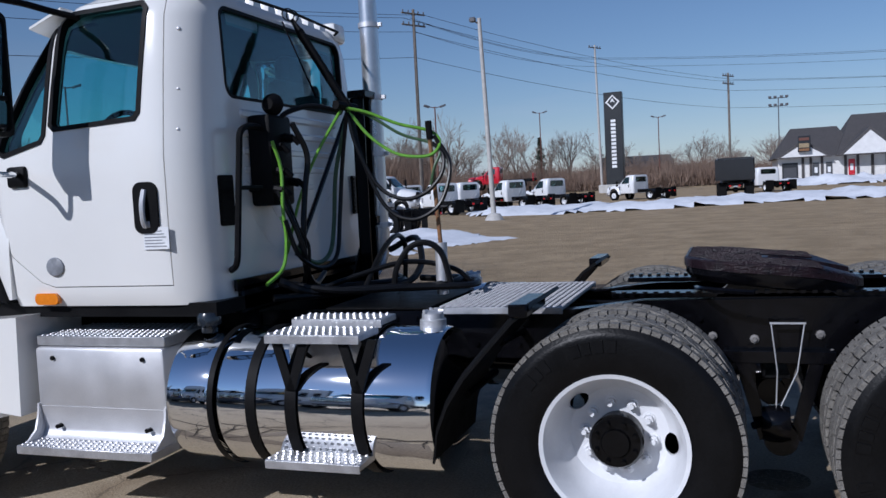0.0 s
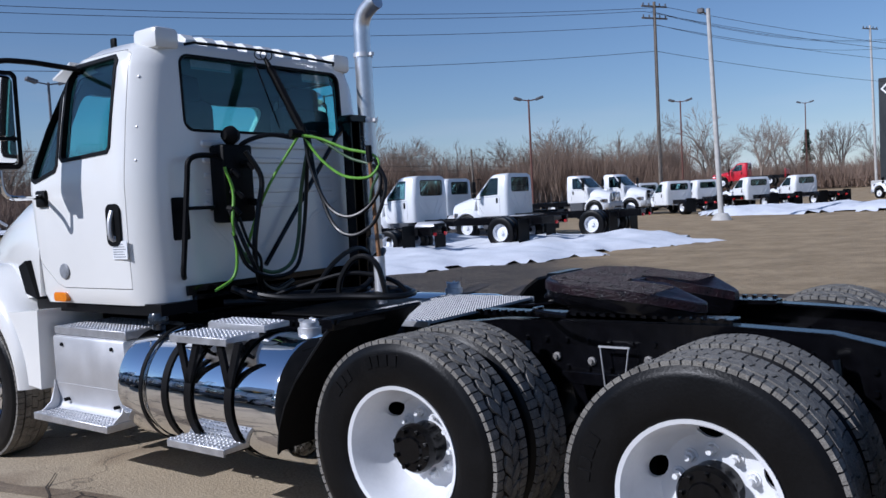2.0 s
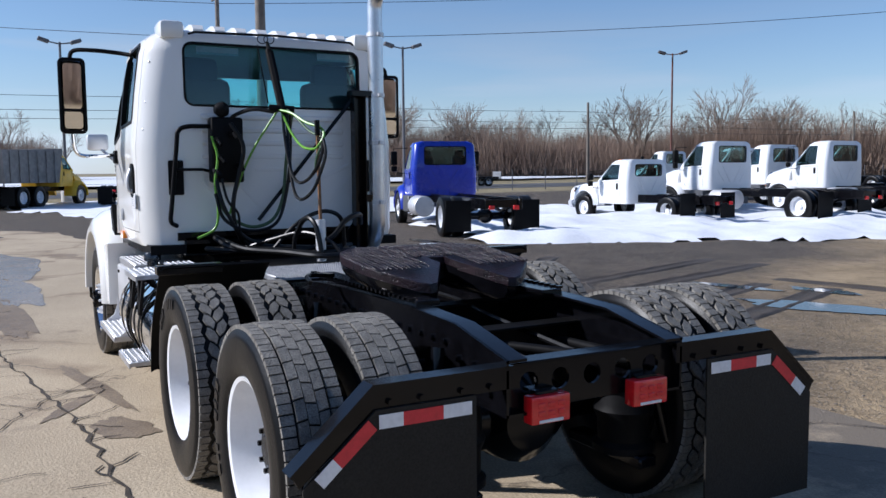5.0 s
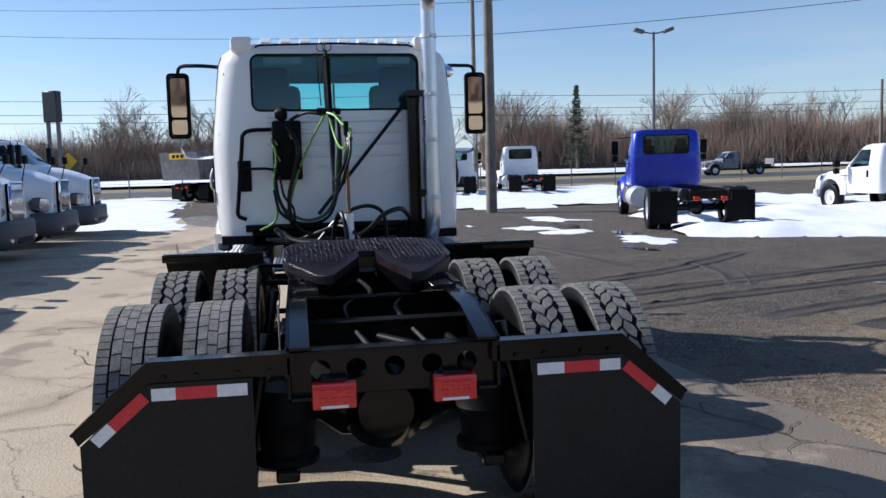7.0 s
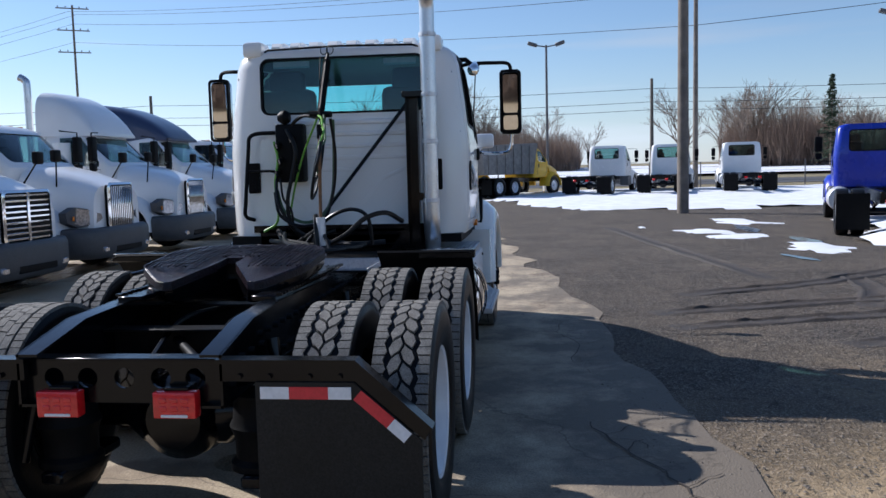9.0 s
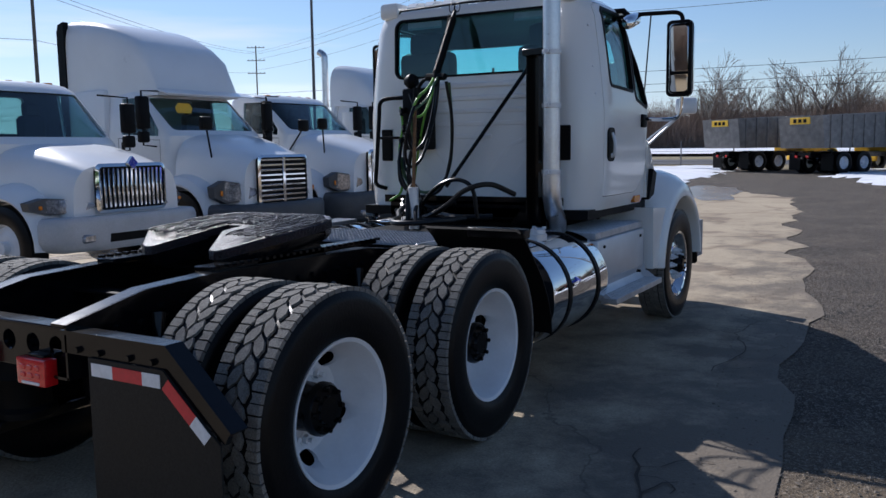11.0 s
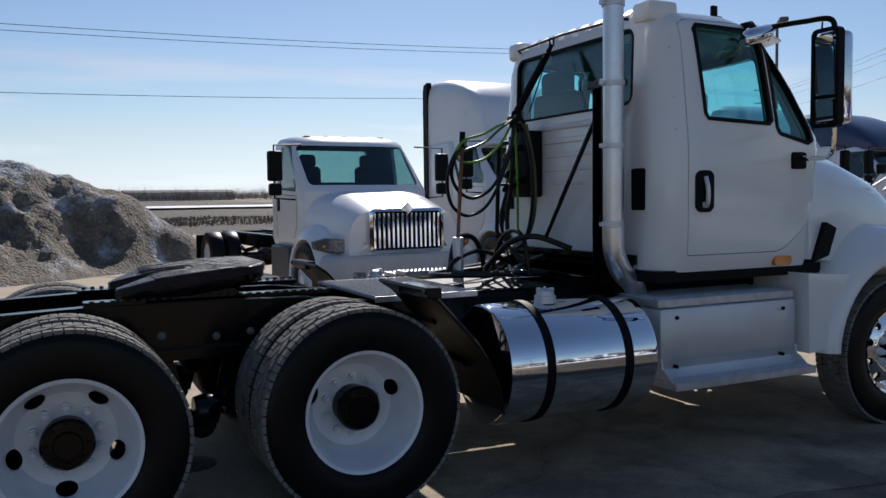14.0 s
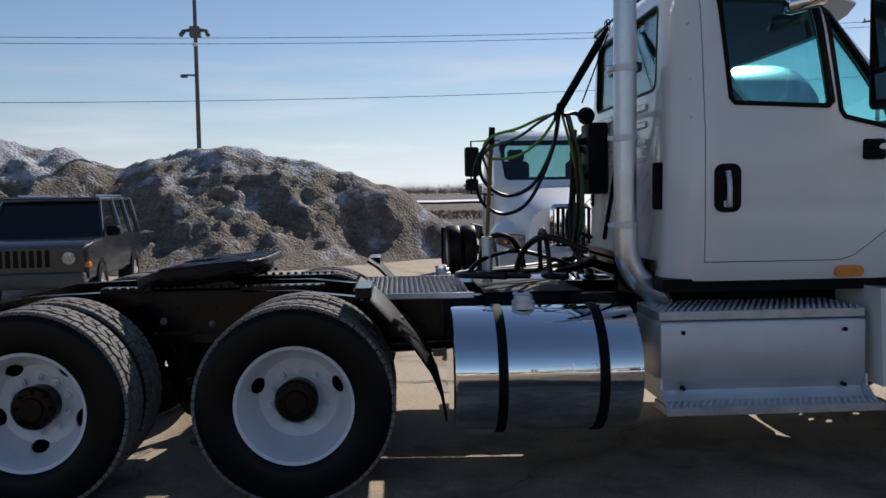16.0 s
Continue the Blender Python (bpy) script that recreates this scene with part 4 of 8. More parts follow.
# tail lamps
for y in (-0.25, 0.238):
    bm = B()
    box(bm, (1.30, y - 0.088, 0.655), (1.36, y + 0.088, 0.762), 0.008, 2)
    lamp = part("tail_lamp", bm, "red", truck, "red rectangular tail lamp")
    bm = B()
    for dy in (-0.045, 0.0, 0.045):
        for dz in (-0.012, 0.02):
            box(bm, (1.358, y + dy - 0.016, 0.708 + dz - 0.010), (1.364, y + dy + 0.016, 0.708 + dz + 0.010), 0.003)
    part("lens_rib", bm, "red", lamp)
    bm = B()
    box(bm, (1.35, y - 0.055, 0.66), (1.363, y + 0.055, 0.672), 0.002)
    part("licence_window", bm, "whitetape", lamp)
    bm = B()
    box(bm, (1.24, y - 0.05, 0.76), (1.335, y + 0.05, 0.775), 0.003)
    box(bm, (1.285, y - 0.06, 0.70), (1.30, y + 0.06, 0.775), 0.003)
    part("lamp_bracket", bm, "black", truck)


# mud flaps with reflective tape
def flap_outline():
    return [(0.565, 0.80), (0.955, 0.80), (1.215, 0.575), (1.215, 0.12), (0.565, 0.12)]


def flap_bar():
    bm = B()
    pts = [(0.40, 0.875), (0.955, 0.875), (1.245, 0.615), (1.225, 0.575), (0.94, 0.80), (0.40, 0.80)]
    prism(bm, pts, "x", 1.305, 1.33)
    pts2 = [(0.40, 0.885), (0.96, 0.885), (1.255, 0.62), (1.245, 0.61), (0.955, 0.868), (0.40, 0.868)]
    prism(bm, pts2, "x", 1.25, 1.331)
    for y in (0.5, 0.62, 0.78, 0.9):
        tube(bm, [(1.325, y, 0.82), (1.345, y, 0.82)], 0.012, 6)
    return bm


def flap():
    bm = B()
    prism(bm, flap_outline(), "x", 1.332, 1.342)
    return bm


def tape(a, b, h):
    """A strip of tape between two (y, z) points, h high."""
    a, b = Vector(a), Vector(b)
    n = Vector((-(b - a).y, (b - a).x)).normalized() * h
    q = [a, b, b + n, a + n]
    bm = B()
    prism(bm, [tuple(p) for p in q], "x", 1.343, 1.3455)
    return bm


bars = both("flap_bracket", flap_bar, "black", truck, "black steel mud flap bracket")
flaps = both("mud_flap", flap, "flap", truck, "black rubber mud flap with reflective tape")
strips = [((0.585, 0.735), (0.70, 0.735), "whitetape"), ((0.70, 0.735), (0.855, 0.735), "redtape"), ((0.855, 0.735), (0.945, 0.735), "whitetape"), ((0.953, 0.735), (1.08, 0.625), "redtape"), ((1.08, 0.625), (1.145, 0.568), "whitetape")]
for s, fl in ((1, flaps[0]), (-1, flaps[1])):
    for a, b, m in strips:
        bm = tape(a, b, 0.048) if s > 0 else mirror_y(tape(a, b, 0.048))
        part("reflective_tape", bm, m, fl, "red reflective tape" if m == "redtape" else "white reflective tape")


# ---- fifth wheel and deck ----
HALF = [(-0.41, 0.0), (-0.41, 0.27), (-0.375, 0.36), (-0.30, 0.425), (-0.20, 0.455), (0.08, 0.455), (0.20, 0.43), (0.36, 0.29), (0.385, 0.24), (0.375, 0.20), (0.13, 0.052), (-0.02, 0.05)]
PLATE = HALF + [(x, -y) for x, y in reversed(HALF[1:])]


def plate_z(x):
    return 1.185 - 0.09 * (x + 0.41) - (0.22 * (x - 0.18) if x > 0.18 else 0)


def fifth_wheel():
    """Round coupling plate with a flared slot open to the rear."""
    bm = B()
    out = PLATE
    loft(bm, [[(x, y, plate_z(x) - 0.045) for x, y in out], [(x, y, plate_z(x) - 0.008) for x, y in out], [(x * 0.985, y * 0.985, plate_z(x)) for x, y in out]])
    return bm


def plate_skirt():
    """The deep cast body under the coupling plate."""
    out = PLATE
    return loft(B(), [[(x * 0.985, y * 0.985, plate_z(x) - 0.035) for x, y in out], [(x * 0.985, y * 0.99, plate_z(x) - 0.075) for x, y in out], [(x * 0.93, y * 0.95, plate_z(x) - 0.105) for x, y in out], [(x * 0.80, y * 0.86, plate_z(x) - 0.118) for x, y in out]])


def grease_ridges():
    """Smears of grease left in rows on the coupling plate."""
    bm = B()
    rnd = random.Random(4)
    for k in range(34):
        y = -0.43 + 0.86 * k / 33
        x0, x1 = -0.39 + max(0, abs(y) - 0.28) * 0.9, (0.20 if abs(y) > 0.12 else -0.05)
        n = 12
        pts = []
        for j in range(n + 1):
            x = x0 + (x1 - x0) * j / n
            zz = plate_z(x)
            pts.append((x, y + rnd.uniform(-0.006, 0.006), zz + 0.001))
        tube(bm, pts, [rnd.uniform(0.002, 0.007) for _ in pts], 5)
    return bm


fw = thing("fifth_wheel", "greasy black steel fifth wheel coupling on the frame", "coupling")
part("coupling_plate", fifth_wheel(), "grease", fw)
part("plate_skirt", plate_skirt(), "black", fw)
part("grease_layer", grease_ridges(), "grease", fw, "ridges of dark grease")["kind"] = "stuff"
for s in (-1, 1):
    bm = B()
    prism(bm, [(-0.28, 0.985), (0.28, 0.985), (0.14, 1.09), (-0.16, 1.11)], "y", s * 0.33, s * 0.40)
    part("mounting_bracket", bm, "black", fw)
bm = B()
box(bm, (-0.75, -0.40, 0.995), (0.55, -0.28, 1.02), 0.004)
box(bm, (-0.75, 0.28, 0.995), (0.55, 0.40, 1.02), 0.004)
for k in range(26):
    for s in (-1, 1):
        x = -0.75 + 0.05 * k
        box(bm, (x, s * 0.41 - 0.015, 1.016), (x + 0.022, s * 0.41 + 0.015, 1.03))
part("slide_rack", bm, "black", fw, "black toothed slide rail")
bm = B()
tube(bm, spline([(-0.35, -0.44, 1.05), (-0.3, -0.6, 1.06), (-0.1, -0.66, 1.05)]), 0.012, 6)
part("release_handle", bm, "black", fw)

# open aluminium deck of cross slats behind the cab
deck = thing("deck_plate", "slatted aluminium deck plate over the frame", "deck plate")
bm = B()
box(bm, (-1.62, -0.53, 0.946), (-0.98, 0.53, 0.958))
part("deck_base", bm, "matte", deck)
first = None
for k in range(20):
    x = -1.61 + 0.0325 * k
    if first is None:
        bm = B()
        loft(bm, [[(0.0, y, 0.0), (0.003, y, 0.012), (0.017, y, 0.012), (0.020, y, 0.0)] for y in (-0.525, 0.525)])
        for q in range(40):
            y = -0.512 + 0.0262 * q
            lo = [bm.verts.new(p) for p in ((0.002, y - 0.008, 0.012), (0.018, y - 0.008, 0.012), (0.018, y + 0.008, 0.012), (0.002, y + 0.008, 0.012))]
            hi = [bm.verts.new(p) for p in ((0.006, y - 0.003, 0.021), (0.014, y - 0.003, 0.021), (0.014, y + 0.003, 0.021), (0.006, y + 0.003, 0.021))]
            bm.faces.new(hi)
            for e in range(4):
                bm.faces.new((lo[e], lo[(e + 1) % 4], hi[(e + 1) % 4], hi[e]))
        first = part("slat", bm, "deck", deck, "ridged aluminium slat")
        first.matrix_basis = pose(x, 0, 0.958)
    else:
        share("slat", first, deck, pose(x, 0, 0.958))
for y in (-0.545, 0.53):
    bm = B()
    box(bm, (-1.63, y, 0.94), (-0.97, y + 0.015, 0.974), 0.003)
    part("deck_edge", bm, "aluplate", deck)
step = thing("deck_step", "small dark plate on the frame behind the cab", "deck plate")
bm = B()
box(bm, (-2.30, -0.42, 0.945), (-1.70, 0.42, 0.957), 0.003)
part("plate", bm, "matte", step)

# half fenders ahead of the front duals
def half_fender():
    bm = B()
    pts = [(-0.98, 1.085), (-1.06, 1.03), (-1.18, 0.90), (-1.28, 0.79), (-1.36, 0.67), (-1.41, 0.55), (-1.43, 0.42)]
    rings = []
    for i, (x, z) in enumerate(pts):
        rings.append([(x, 0.60, z), (x, 1.20, z), (x + 0.004, 1.222, z - 0.02), (x + 0.012, 1.222, z - 0.026), (x + 0.012, 1.195, z - 0.012), (x + 0.012, 0.60, z - 0.012)])
    loft(bm, rings)
    tube(bm, [(-1.2, 0.40, 0.84), (-1.2, 0.85, 0.86)], 0.02, 8)
    tube(bm, [(-1.36, 0.40, 0.62), (-1.36, 0.9, 0.62)], 0.02, 8)
    return bm


both("half_fender", half_fender, "matte", truck, "black half fender ahead of the duals")
bm = B()
box(bm, (-1.06, -1.24, 1.03), (-0.98, -0.87, 1.085), 0.006)
part("fender_bar", bm, "black", truck)
bm = B()
box(bm, (-1.06, 0.87, 1.03), (-0.98, 1.24, 1.085), 0.006)
part("fender_bar", bm, "black", truck)


# ---- tanks, boxes and steps ----
def tank_shell(x0, x1, r=0.338, cy=0.885, cz=0.598):
    bm = B()
    prof = [(0.0, x0 + 0.012), (r * 0.6, x0 + 0.008), (r * 0.9, x0), (r * 0.985, x0 + 0.008), (r, x0 + 0.03), (r, x1 - 0.03), (r * 0.985, x1 - 0.008), (r * 0.9, x1), (r * 0.6, x1 - 0.008), (0.0, x1 - 0.012)]
    return lathe(bm, prof, 56, "x", (0, cy, cz))


def strap(x, w=0.05, r=0.345, cy=0.885, cz=0.598):
    bm = B()
    return lathe(bm, [(r - 0.006, x), (r, x), (r, x + w), (r - 0.006, x + w)], 48, "x", (0, cy, cz), closed=True)


def cap(x, y, z):
    bm = B()
    lathe(bm, [(0.0, z + 0.06), (0.035, z + 0.06), (0.05, z + 0.05), (0.052, z + 0.025), (0.062, z + 0.022), (0.062, z - 0.02)], 20, "z", (x, y, 0))
    for k in range(3):
        a = k * 2 * math.pi / 3
        tube(bm, [(x + 0.03 * math.cos(a), y + 0.03 * math.sin(a), z + 0.062), (x + 0.055 * math.cos(a), y + 0.055 * math.sin(a), z + 0.062)], 0.009, 6)
    return bm


def tread_plate(x0, x1, y0, y1, z, thick=0.03, lip=0.035):
    """A step tread with rows of raised round grips and a turned-down lip."""
    bm = B()
    box(bm, (x0, y0, z - thick), (x1, y1, z), 0.004)
    box(bm, (x0 + 0.003, min(y0, y1) - 0.003, z - lip - 0.005), (x1 - 0.003, min(y0, y1) + 0.006, z - 0.006))
    nx, ny = max(2, int((x1 - x0) / 0.034)), max(2, int(abs(y1 - y0) / 0.034))
    for i in range(nx):
        for j in range(ny):
            x, y = x0 + (i + 0.5 + (0.5 if j % 2 else 0) * 0.8) * (x1 - x0) / (nx + 0.6), y0 + (j + 0.5) * (y1 - y0) / ny
            ring = [bm.verts.new((x + 0.012 * math.cos(k * math.pi / 3), y + 0.009 * math.sin(k * math.pi / 3), z)) for k in range(6)]
            top = [bm.verts.new((x + 0.007 * math.cos(k * math.pi / 3), y + 0.005 * math.sin(k * math.pi / 3), z + 0.006)) for k in range(6)]
            for k in range(6):
                bm.faces.new((ring[k], ring[(k + 1) % 6], top[(k + 1) % 6], top[k]))
            inner = [bm.verts.new((x + 0.004 * math.cos(k * math.pi / 3), y + 0.003 * math.sin(k * math.pi / 3), z - 0.003)) for k in range(6)]
            for k in range(6):
                bm.faces.new((top[k], top[(k + 1) % 6], inner[(k + 1) % 6], inner[k]))
            bm.faces.new(inner)
    return bm


rt = part("fuel_tank", tank_shell(-2.445, -1.465), "chrome", truck, "polished aluminium fuel tank on the right")
for x in (-1.74, -2.26):
    part("tank_strap", strap(x), "matte", rt)
part("filler_cap", cap(-1.86, 0.93, 0.945), "alu", rt)
lt = part("fuel_tank", mirror_y(tank_shell(-2.50, -1.42)), "chrome", truck, "polished aluminium fuel tank with steps")
for x in (-2.33,):
    part("tank_strap", mirror_y(strap(x)), "matte", lt)
for x in (-2.12, -1.79):
    bm = mirror_y(strap(x, 0.055, 0.352))
    part("step_hanger", bm, "matte", lt)
part("filler_cap", mirror_y(cap(-1.52, 0.86, 0.945)), "alu", lt)
dt = part("fluid_tank", mirror_y(tank_shell(-2.78, -2.53, 0.330)), "chrome", truck, "polished exhaust fluid tank")
part("tank_strap", mirror_y(strap(-2.535, 0.03, 0.347)), "matte", dt)
bm = B()
lathe(bm, [(0.0, 1.02), (0.05, 1.02), (0.06, 1.0), (0.06, 0.96), (0.04, 0.95), (0.04, 0.92)], 18, "z", (-2.66, -0.98, 0))
part("filler_cap", bm, M["jeep"], dt, "dark blue fluid cap")
for z, y0, y1 in ((0.955, -1.24, -1.02), (0.985, -0.98, -0.80), (0.40, -1.30, -1.12)):
    st = part("tank_step", tread_plate(-2.20, -1.73, y0, y1, z), "aluplate", lt, "aluminium grip step on the tank")
bm = tread_plate(-2.05, -1.73, -1.13, -1.02, 0.41)
part("tank_step", bm, "aluplate", lt)
for x in (-2.1, -1.77):
    bm = B()
    box(bm, (x, -1.26, 0.36), (x + 0.03, -0.95, 0.385))
    tube(bm, [(x + 0.015, -1.15, 0.93), (x + 0.015, -1.10, 0.86)], 0.014, 6)
    part("step_upright", bm, "matte", lt)
    for u in (-0.075, 0.075):
        bm = B()
        loft(bm, [[(x + 0.015 + u - 0.022, -1.215, 0.93), (x + 0.015 + u + 0.022, -1.215, 0.93), (x + 0.015 + u + 0.022, -1.195, 0.93), (x + 0.015 + u - 0.022, -1.195, 0.93)],
                  [(x - 0.007, -1.232, 0.70), (x + 0.037, -1.232, 0.70), (x + 0.037, -1.212, 0.70), (x - 0.007, -1.212, 0.70)]])
        part("step_bracket", bm, "matte", lt)


def battery_box(x0, x1, low):
    """A folded sheet box: a flat face, a bend half way, a toe that runs out to the lower step."""
    bm = B()
    box(bm, (x0, 0.62, 0.54), (x1, 1.10, 0.855), 0.018, 2)
    prism(bm, [(0.66, 0.545), (1.098, 0.545), (1.075, low + 0.05), (1.09, low + 0.015), (1.12, low - 0.005), (0.66, low - 0.005)], "x", x0 + 0.012, x1 - 0.012)
    for xa, xb in ((x1 - 0.010, x1 + 0.002), (x0 - 0.002, x0 + 0.010)):
        prism(bm, [(1.06, 0.56), (1.108, 0.56), (1.115, 0.50), (1.14, low + 0.05), (1.21, low - 0.004), (1.06, low - 0.004)], "x", xa, xb)
    return bm


for s, x0, x1, lab, low in ((-1, -3.66, -2.86, "brushed aluminium step box", 0.375), (1, -3.665, -2.555, "long brushed aluminium step box", 0.44)):
    bm = battery_box(x0, x1, low)
    bx = part("step_box", bm if s > 0 else mirror_y(bm), "alu", truck, lab)
    bm = tread_plate(x0, x1 - 0.0, 0.66, 1.08, 0.91, 0.05)
    part("top_step", bm if s > 0 else mirror_y(bm), "aluplate", bx, "aluminium tread plate step")
    bm = tread_plate(x0 - 0.02, x1 + 0.01, 1.03, 1.25, low, 0.045)
    part("lower_step", bm if s > 0 else mirror_y(bm), "aluplate", bx, "aluminium tread plate step")
    for x in (x0 + 0.12, x1 - 0.12):
        for z in (0.80, low + 0.065):
            bm = B()
            tube(bm, [(x, s * 1.06, z), (x, s * 1.112, z)], 0.012, 8)
            part("bolt", bm, "matte", bx)


# ---- cab of the tractor ----
CAB = [  # height, front, back, half width, back corner, front bow
    (1.06, -3.98, -2.63, 1.020, 0.22, 0.20), (1.12, -4.0, -2.635, 1.045, 0.24, 0.22), (1.40, -4.05, -2.64, 1.058, 0.25, 0.26), (1.80, -4.12, -2.645, 1.060, 0.25, 0.30),
    (1.90, -4.12, -2.648, 1.052, 0.25, 0.30), (2.20, -3.92, -2.655, 1.022, 0.25, 0.30), (2.50, -3.68, -2.665, 0.985, 0.25, 0.30), (2.60, -3.56, -2.675, 0.955, 0.26, 0.28),
    (2.655, -3.44, -2.70, 0.885, 0.26, 0.26), (2.685, -3.26, -2.76, 0.78, 0.24, 0.22)]


def plan_ring(xf, xb, w, rb, rx, z):
    half = [(xb, (w - rb) * k / 5) for k in range(6)]
    half += [(xb - rb + rb * math.cos(radians(15 * k)), w - rb + rb * math.sin(radians(15 * k))) for k in range(1, 7)]
    xs = xf + rx
    half += [(xb - rb + (xs - xb + rb) * k / 8, w) for k in range(1, 9)]
    half += [(xs - rx * math.sin(radians(9 * k)), w * max(0.0, math.cos(radians(9 * k))) ** 0.55) for k in range(1, 11)]
    pts = half + [(x, -y) for x, y in half[-2:0:-1]]
    return [(x, y, z) for x, y in pts]


def hull(d):
    """The cab's skin drawn in by d on all sides."""
    rows = CAB
    bm = B()
    rings = []
    for i, (z, xf, xb, w, rb, rx) in enumerate(rows):
        zz = z + d if i == 0 else (z - d if z > 2.55 else z)
        rings.append(plan_ring(xf + d, xb - d, w - d, rb, rx, zz))
    return loft(bm, rings)


def grow(poly, d):
    """An outline moved outward by d."""
    n = len(poly)
    area = sum(poly[i][0] * poly[(i + 1) % n][1] - poly[(i + 1) % n][0] * poly[i][1] for i in range(n))
    s = 1 if area > 0 else -1
    out = []
    for i in range(n):
        a, b, c = Vector(poly[i - 1]), Vector(poly[i]), Vector(poly[(i + 1) % n])
        n1 = Vector(((b - a).y, -(b - a).x)).normalized() * s
        n2 = Vector(((c - b).y, -(c - b).x)).normalized() * s
        m = (n1 + n2)
        m = m / max(0.35, m.length_squared) * 2
        out.append(tuple(b + m * d))
    return out


REAR_WIN = rrect(-0.70, 0.70, 2.115, 2.575, 0.065)
SIDE_WIN = [(-2.955, 2.03), (-2.975, 2.005), (-3.465, 1.985), (-3.485, 2.005), (-3.425, 2.53), (-3.40, 2.555), (-2.935, 2.565), (-2.915, 2.54)]
VENT_WIN = [(-3.545, 1.955), (-3.565, 1.925), (-3.80, 1.868), (-3.835, 1.885), (-3.815, 1.955), (-3.515, 2.475), (-3.49, 2.485)]
SHIELD = rrect(-0.80, 0.80, 1.93, 2.44, 0.08)
DOOR = [(-2.815, 1.165), (-2.815, 2.575), (-2.85, 2.60), (-3.40, 2.605), (-3.48, 2.57), (-3.875, 1.93), (-3.875, 1.46), (-3.80, 1.33), (-3.62, 1.19), (-3.54, 1.165)]


def pr(poly, axis, lo, hi):
    return prism(B(), poly, axis, lo, hi)


def skin(a, b):
    """The cab's skin between depth a and depth b, with its window openings cut."""
    cuts = [hull(b), pr(REAR_WIN, "x", -2.95, -2.4), pr(SIDE_WIN, "y", -1.4, 1.4), pr(VENT_WIN, "y", -1.4, 1.4), pr(SHIELD, "x", -4.6, -3.25)]
    return carve(hull(a), *cuts)


def pane(cut):
    """A thin pane that follows the cab's skin inside one window opening."""
    return carve(carve(hull(0.020), cut, op="INTERSECT"), hull(0.026))


shell = carve(skin(0.0, 0.045), pr(grow(DOOR, 0.005), "y", 0.6, 1.4), pr(grow(DOOR, 0.005), "y", -1.4, -0.6))
cab = part("cab", shell, "white", truck, "white painted steel day cab")
part("cab_lining", skin(0.048, 0.056), "darkgrey", truck, "dark grey cab lining")
for s in (-1, 1):
    lo, hi = (0.6, 1.4) if s > 0 else (-1.4, -0.6)
    door = part("door", carve(skin(0.0, 0.045), pr(DOOR, "y", lo, hi), op="INTERSECT"), "white", truck, "white cab door, closed")
    for nm, poly in (("side_window", SIDE_WIN), ("vent_window", VENT_WIN)):
        gl = pane(pr(grow(poly, 0.004), "y", lo, hi))
        g = part(nm, gl, "glass", door, "blue-green tinted glass")
        fr = carve(carve(hull(-0.006), pr(grow(poly, 0.020), "y", lo, hi), op="INTERSECT"), hull(0.03), pr(grow(poly, -0.004), "y", lo - 0.2, hi + 0.2))
        part("window_seal", fr, "matte", door, "black rubber window seal")
    # handle in its black recess
    bm = B()
    prism(bm, rrect(-2.995, -2.855, 1.425, 1.68, 0.045), "y", s * 1.05, s * 1.068)
    hd = part("handle_recess", bm, "matte", door, "black door handle plate")
    bm = B()
    tube(bm, spline([(-2.925, s * 1.066, 1.46), (-2.925, s * 1.088, 1.485), (-2.925, s * 1.09, 1.57), (-2.925, s * 1.068, 1.64)]), 0.014, 8)
    box(bm, (-2.948, s * 1.066 - 0.004, 1.452), (-2.902, s * 1.066 + 0.008, 1.487), 0.003)
    part("door_handle", bm, "alu", hd, "bright metal door handle")
    # seam rivets behind the door
    for z in (1.33, 1.52, 1.74, 1.93, 2.13, 2.43):
        w = 1.018 if z < 1.85 else 1.02 - (z - 1.85) * 0.125
        bm = B()
        lathe(bm, [(0.0, 0.006), (0.006, 0.005), (0.011, 0.0), (0.011, -0.01)], 10, "y", (0, 0, 0))
        for v in bm.verts:
            v.co = Vector((-2.755 + v.co.x, s * (w - 0.012 + v.co.y), z + v.co.z))
        part("rivet", bm, "alu", cab)
    # marker lamp and vents
    bm = B()
    prism(bm, rrect(-3.665, -3.515, 1.072, 1.132, 0.025), "y", s * 1.02, s * 1.062)
    part("marker_lamp", bm, "amber", cab, "amber side marker lamp")
    bm = B()
    prism(bm, rrect(-0.055, 0.055, 1.44, 1.70, 0.012, 3), "x", 0.0, 0.016)
    bmesh.ops.transform(bm, matrix=pose(-2.648, s * 0.79, 0, 0, 0, s * 9), verts=bm.verts)
    vent = part("cab_vent", bm, "matte", cab, "black louvred cab vent")
    for k in range(9):
        bm = B()
        box(bm, (0.014, -0.048, 1.455 + 0.027 * k), (0.022, 0.048, 1.468 + 0.027 * k))
        bmesh.ops.transform(bm, matrix=pose(-2.648, s * 0.79, 0, 0, 0, s * 9), verts=bm.verts)
        part("vent_slat", bm, "matte", vent)
rg = pane(pr(grow(REAR_WIN, 0.004), "x", -2.95, -2.4))
rw = part("rear_window", rg, "glass", truck, "wide tinted rear window")
fr = carve(carve(hull(-0.004), pr(grow(REAR_WIN, 0.011), "x", -2.9, -2.4), op="INTERSECT"), hull(0.03), pr(grow(REAR_WIN, -0.006), "x", -3.0, -2.3))
part("window_seal", fr, "matte", rw, "black rubber window seal")
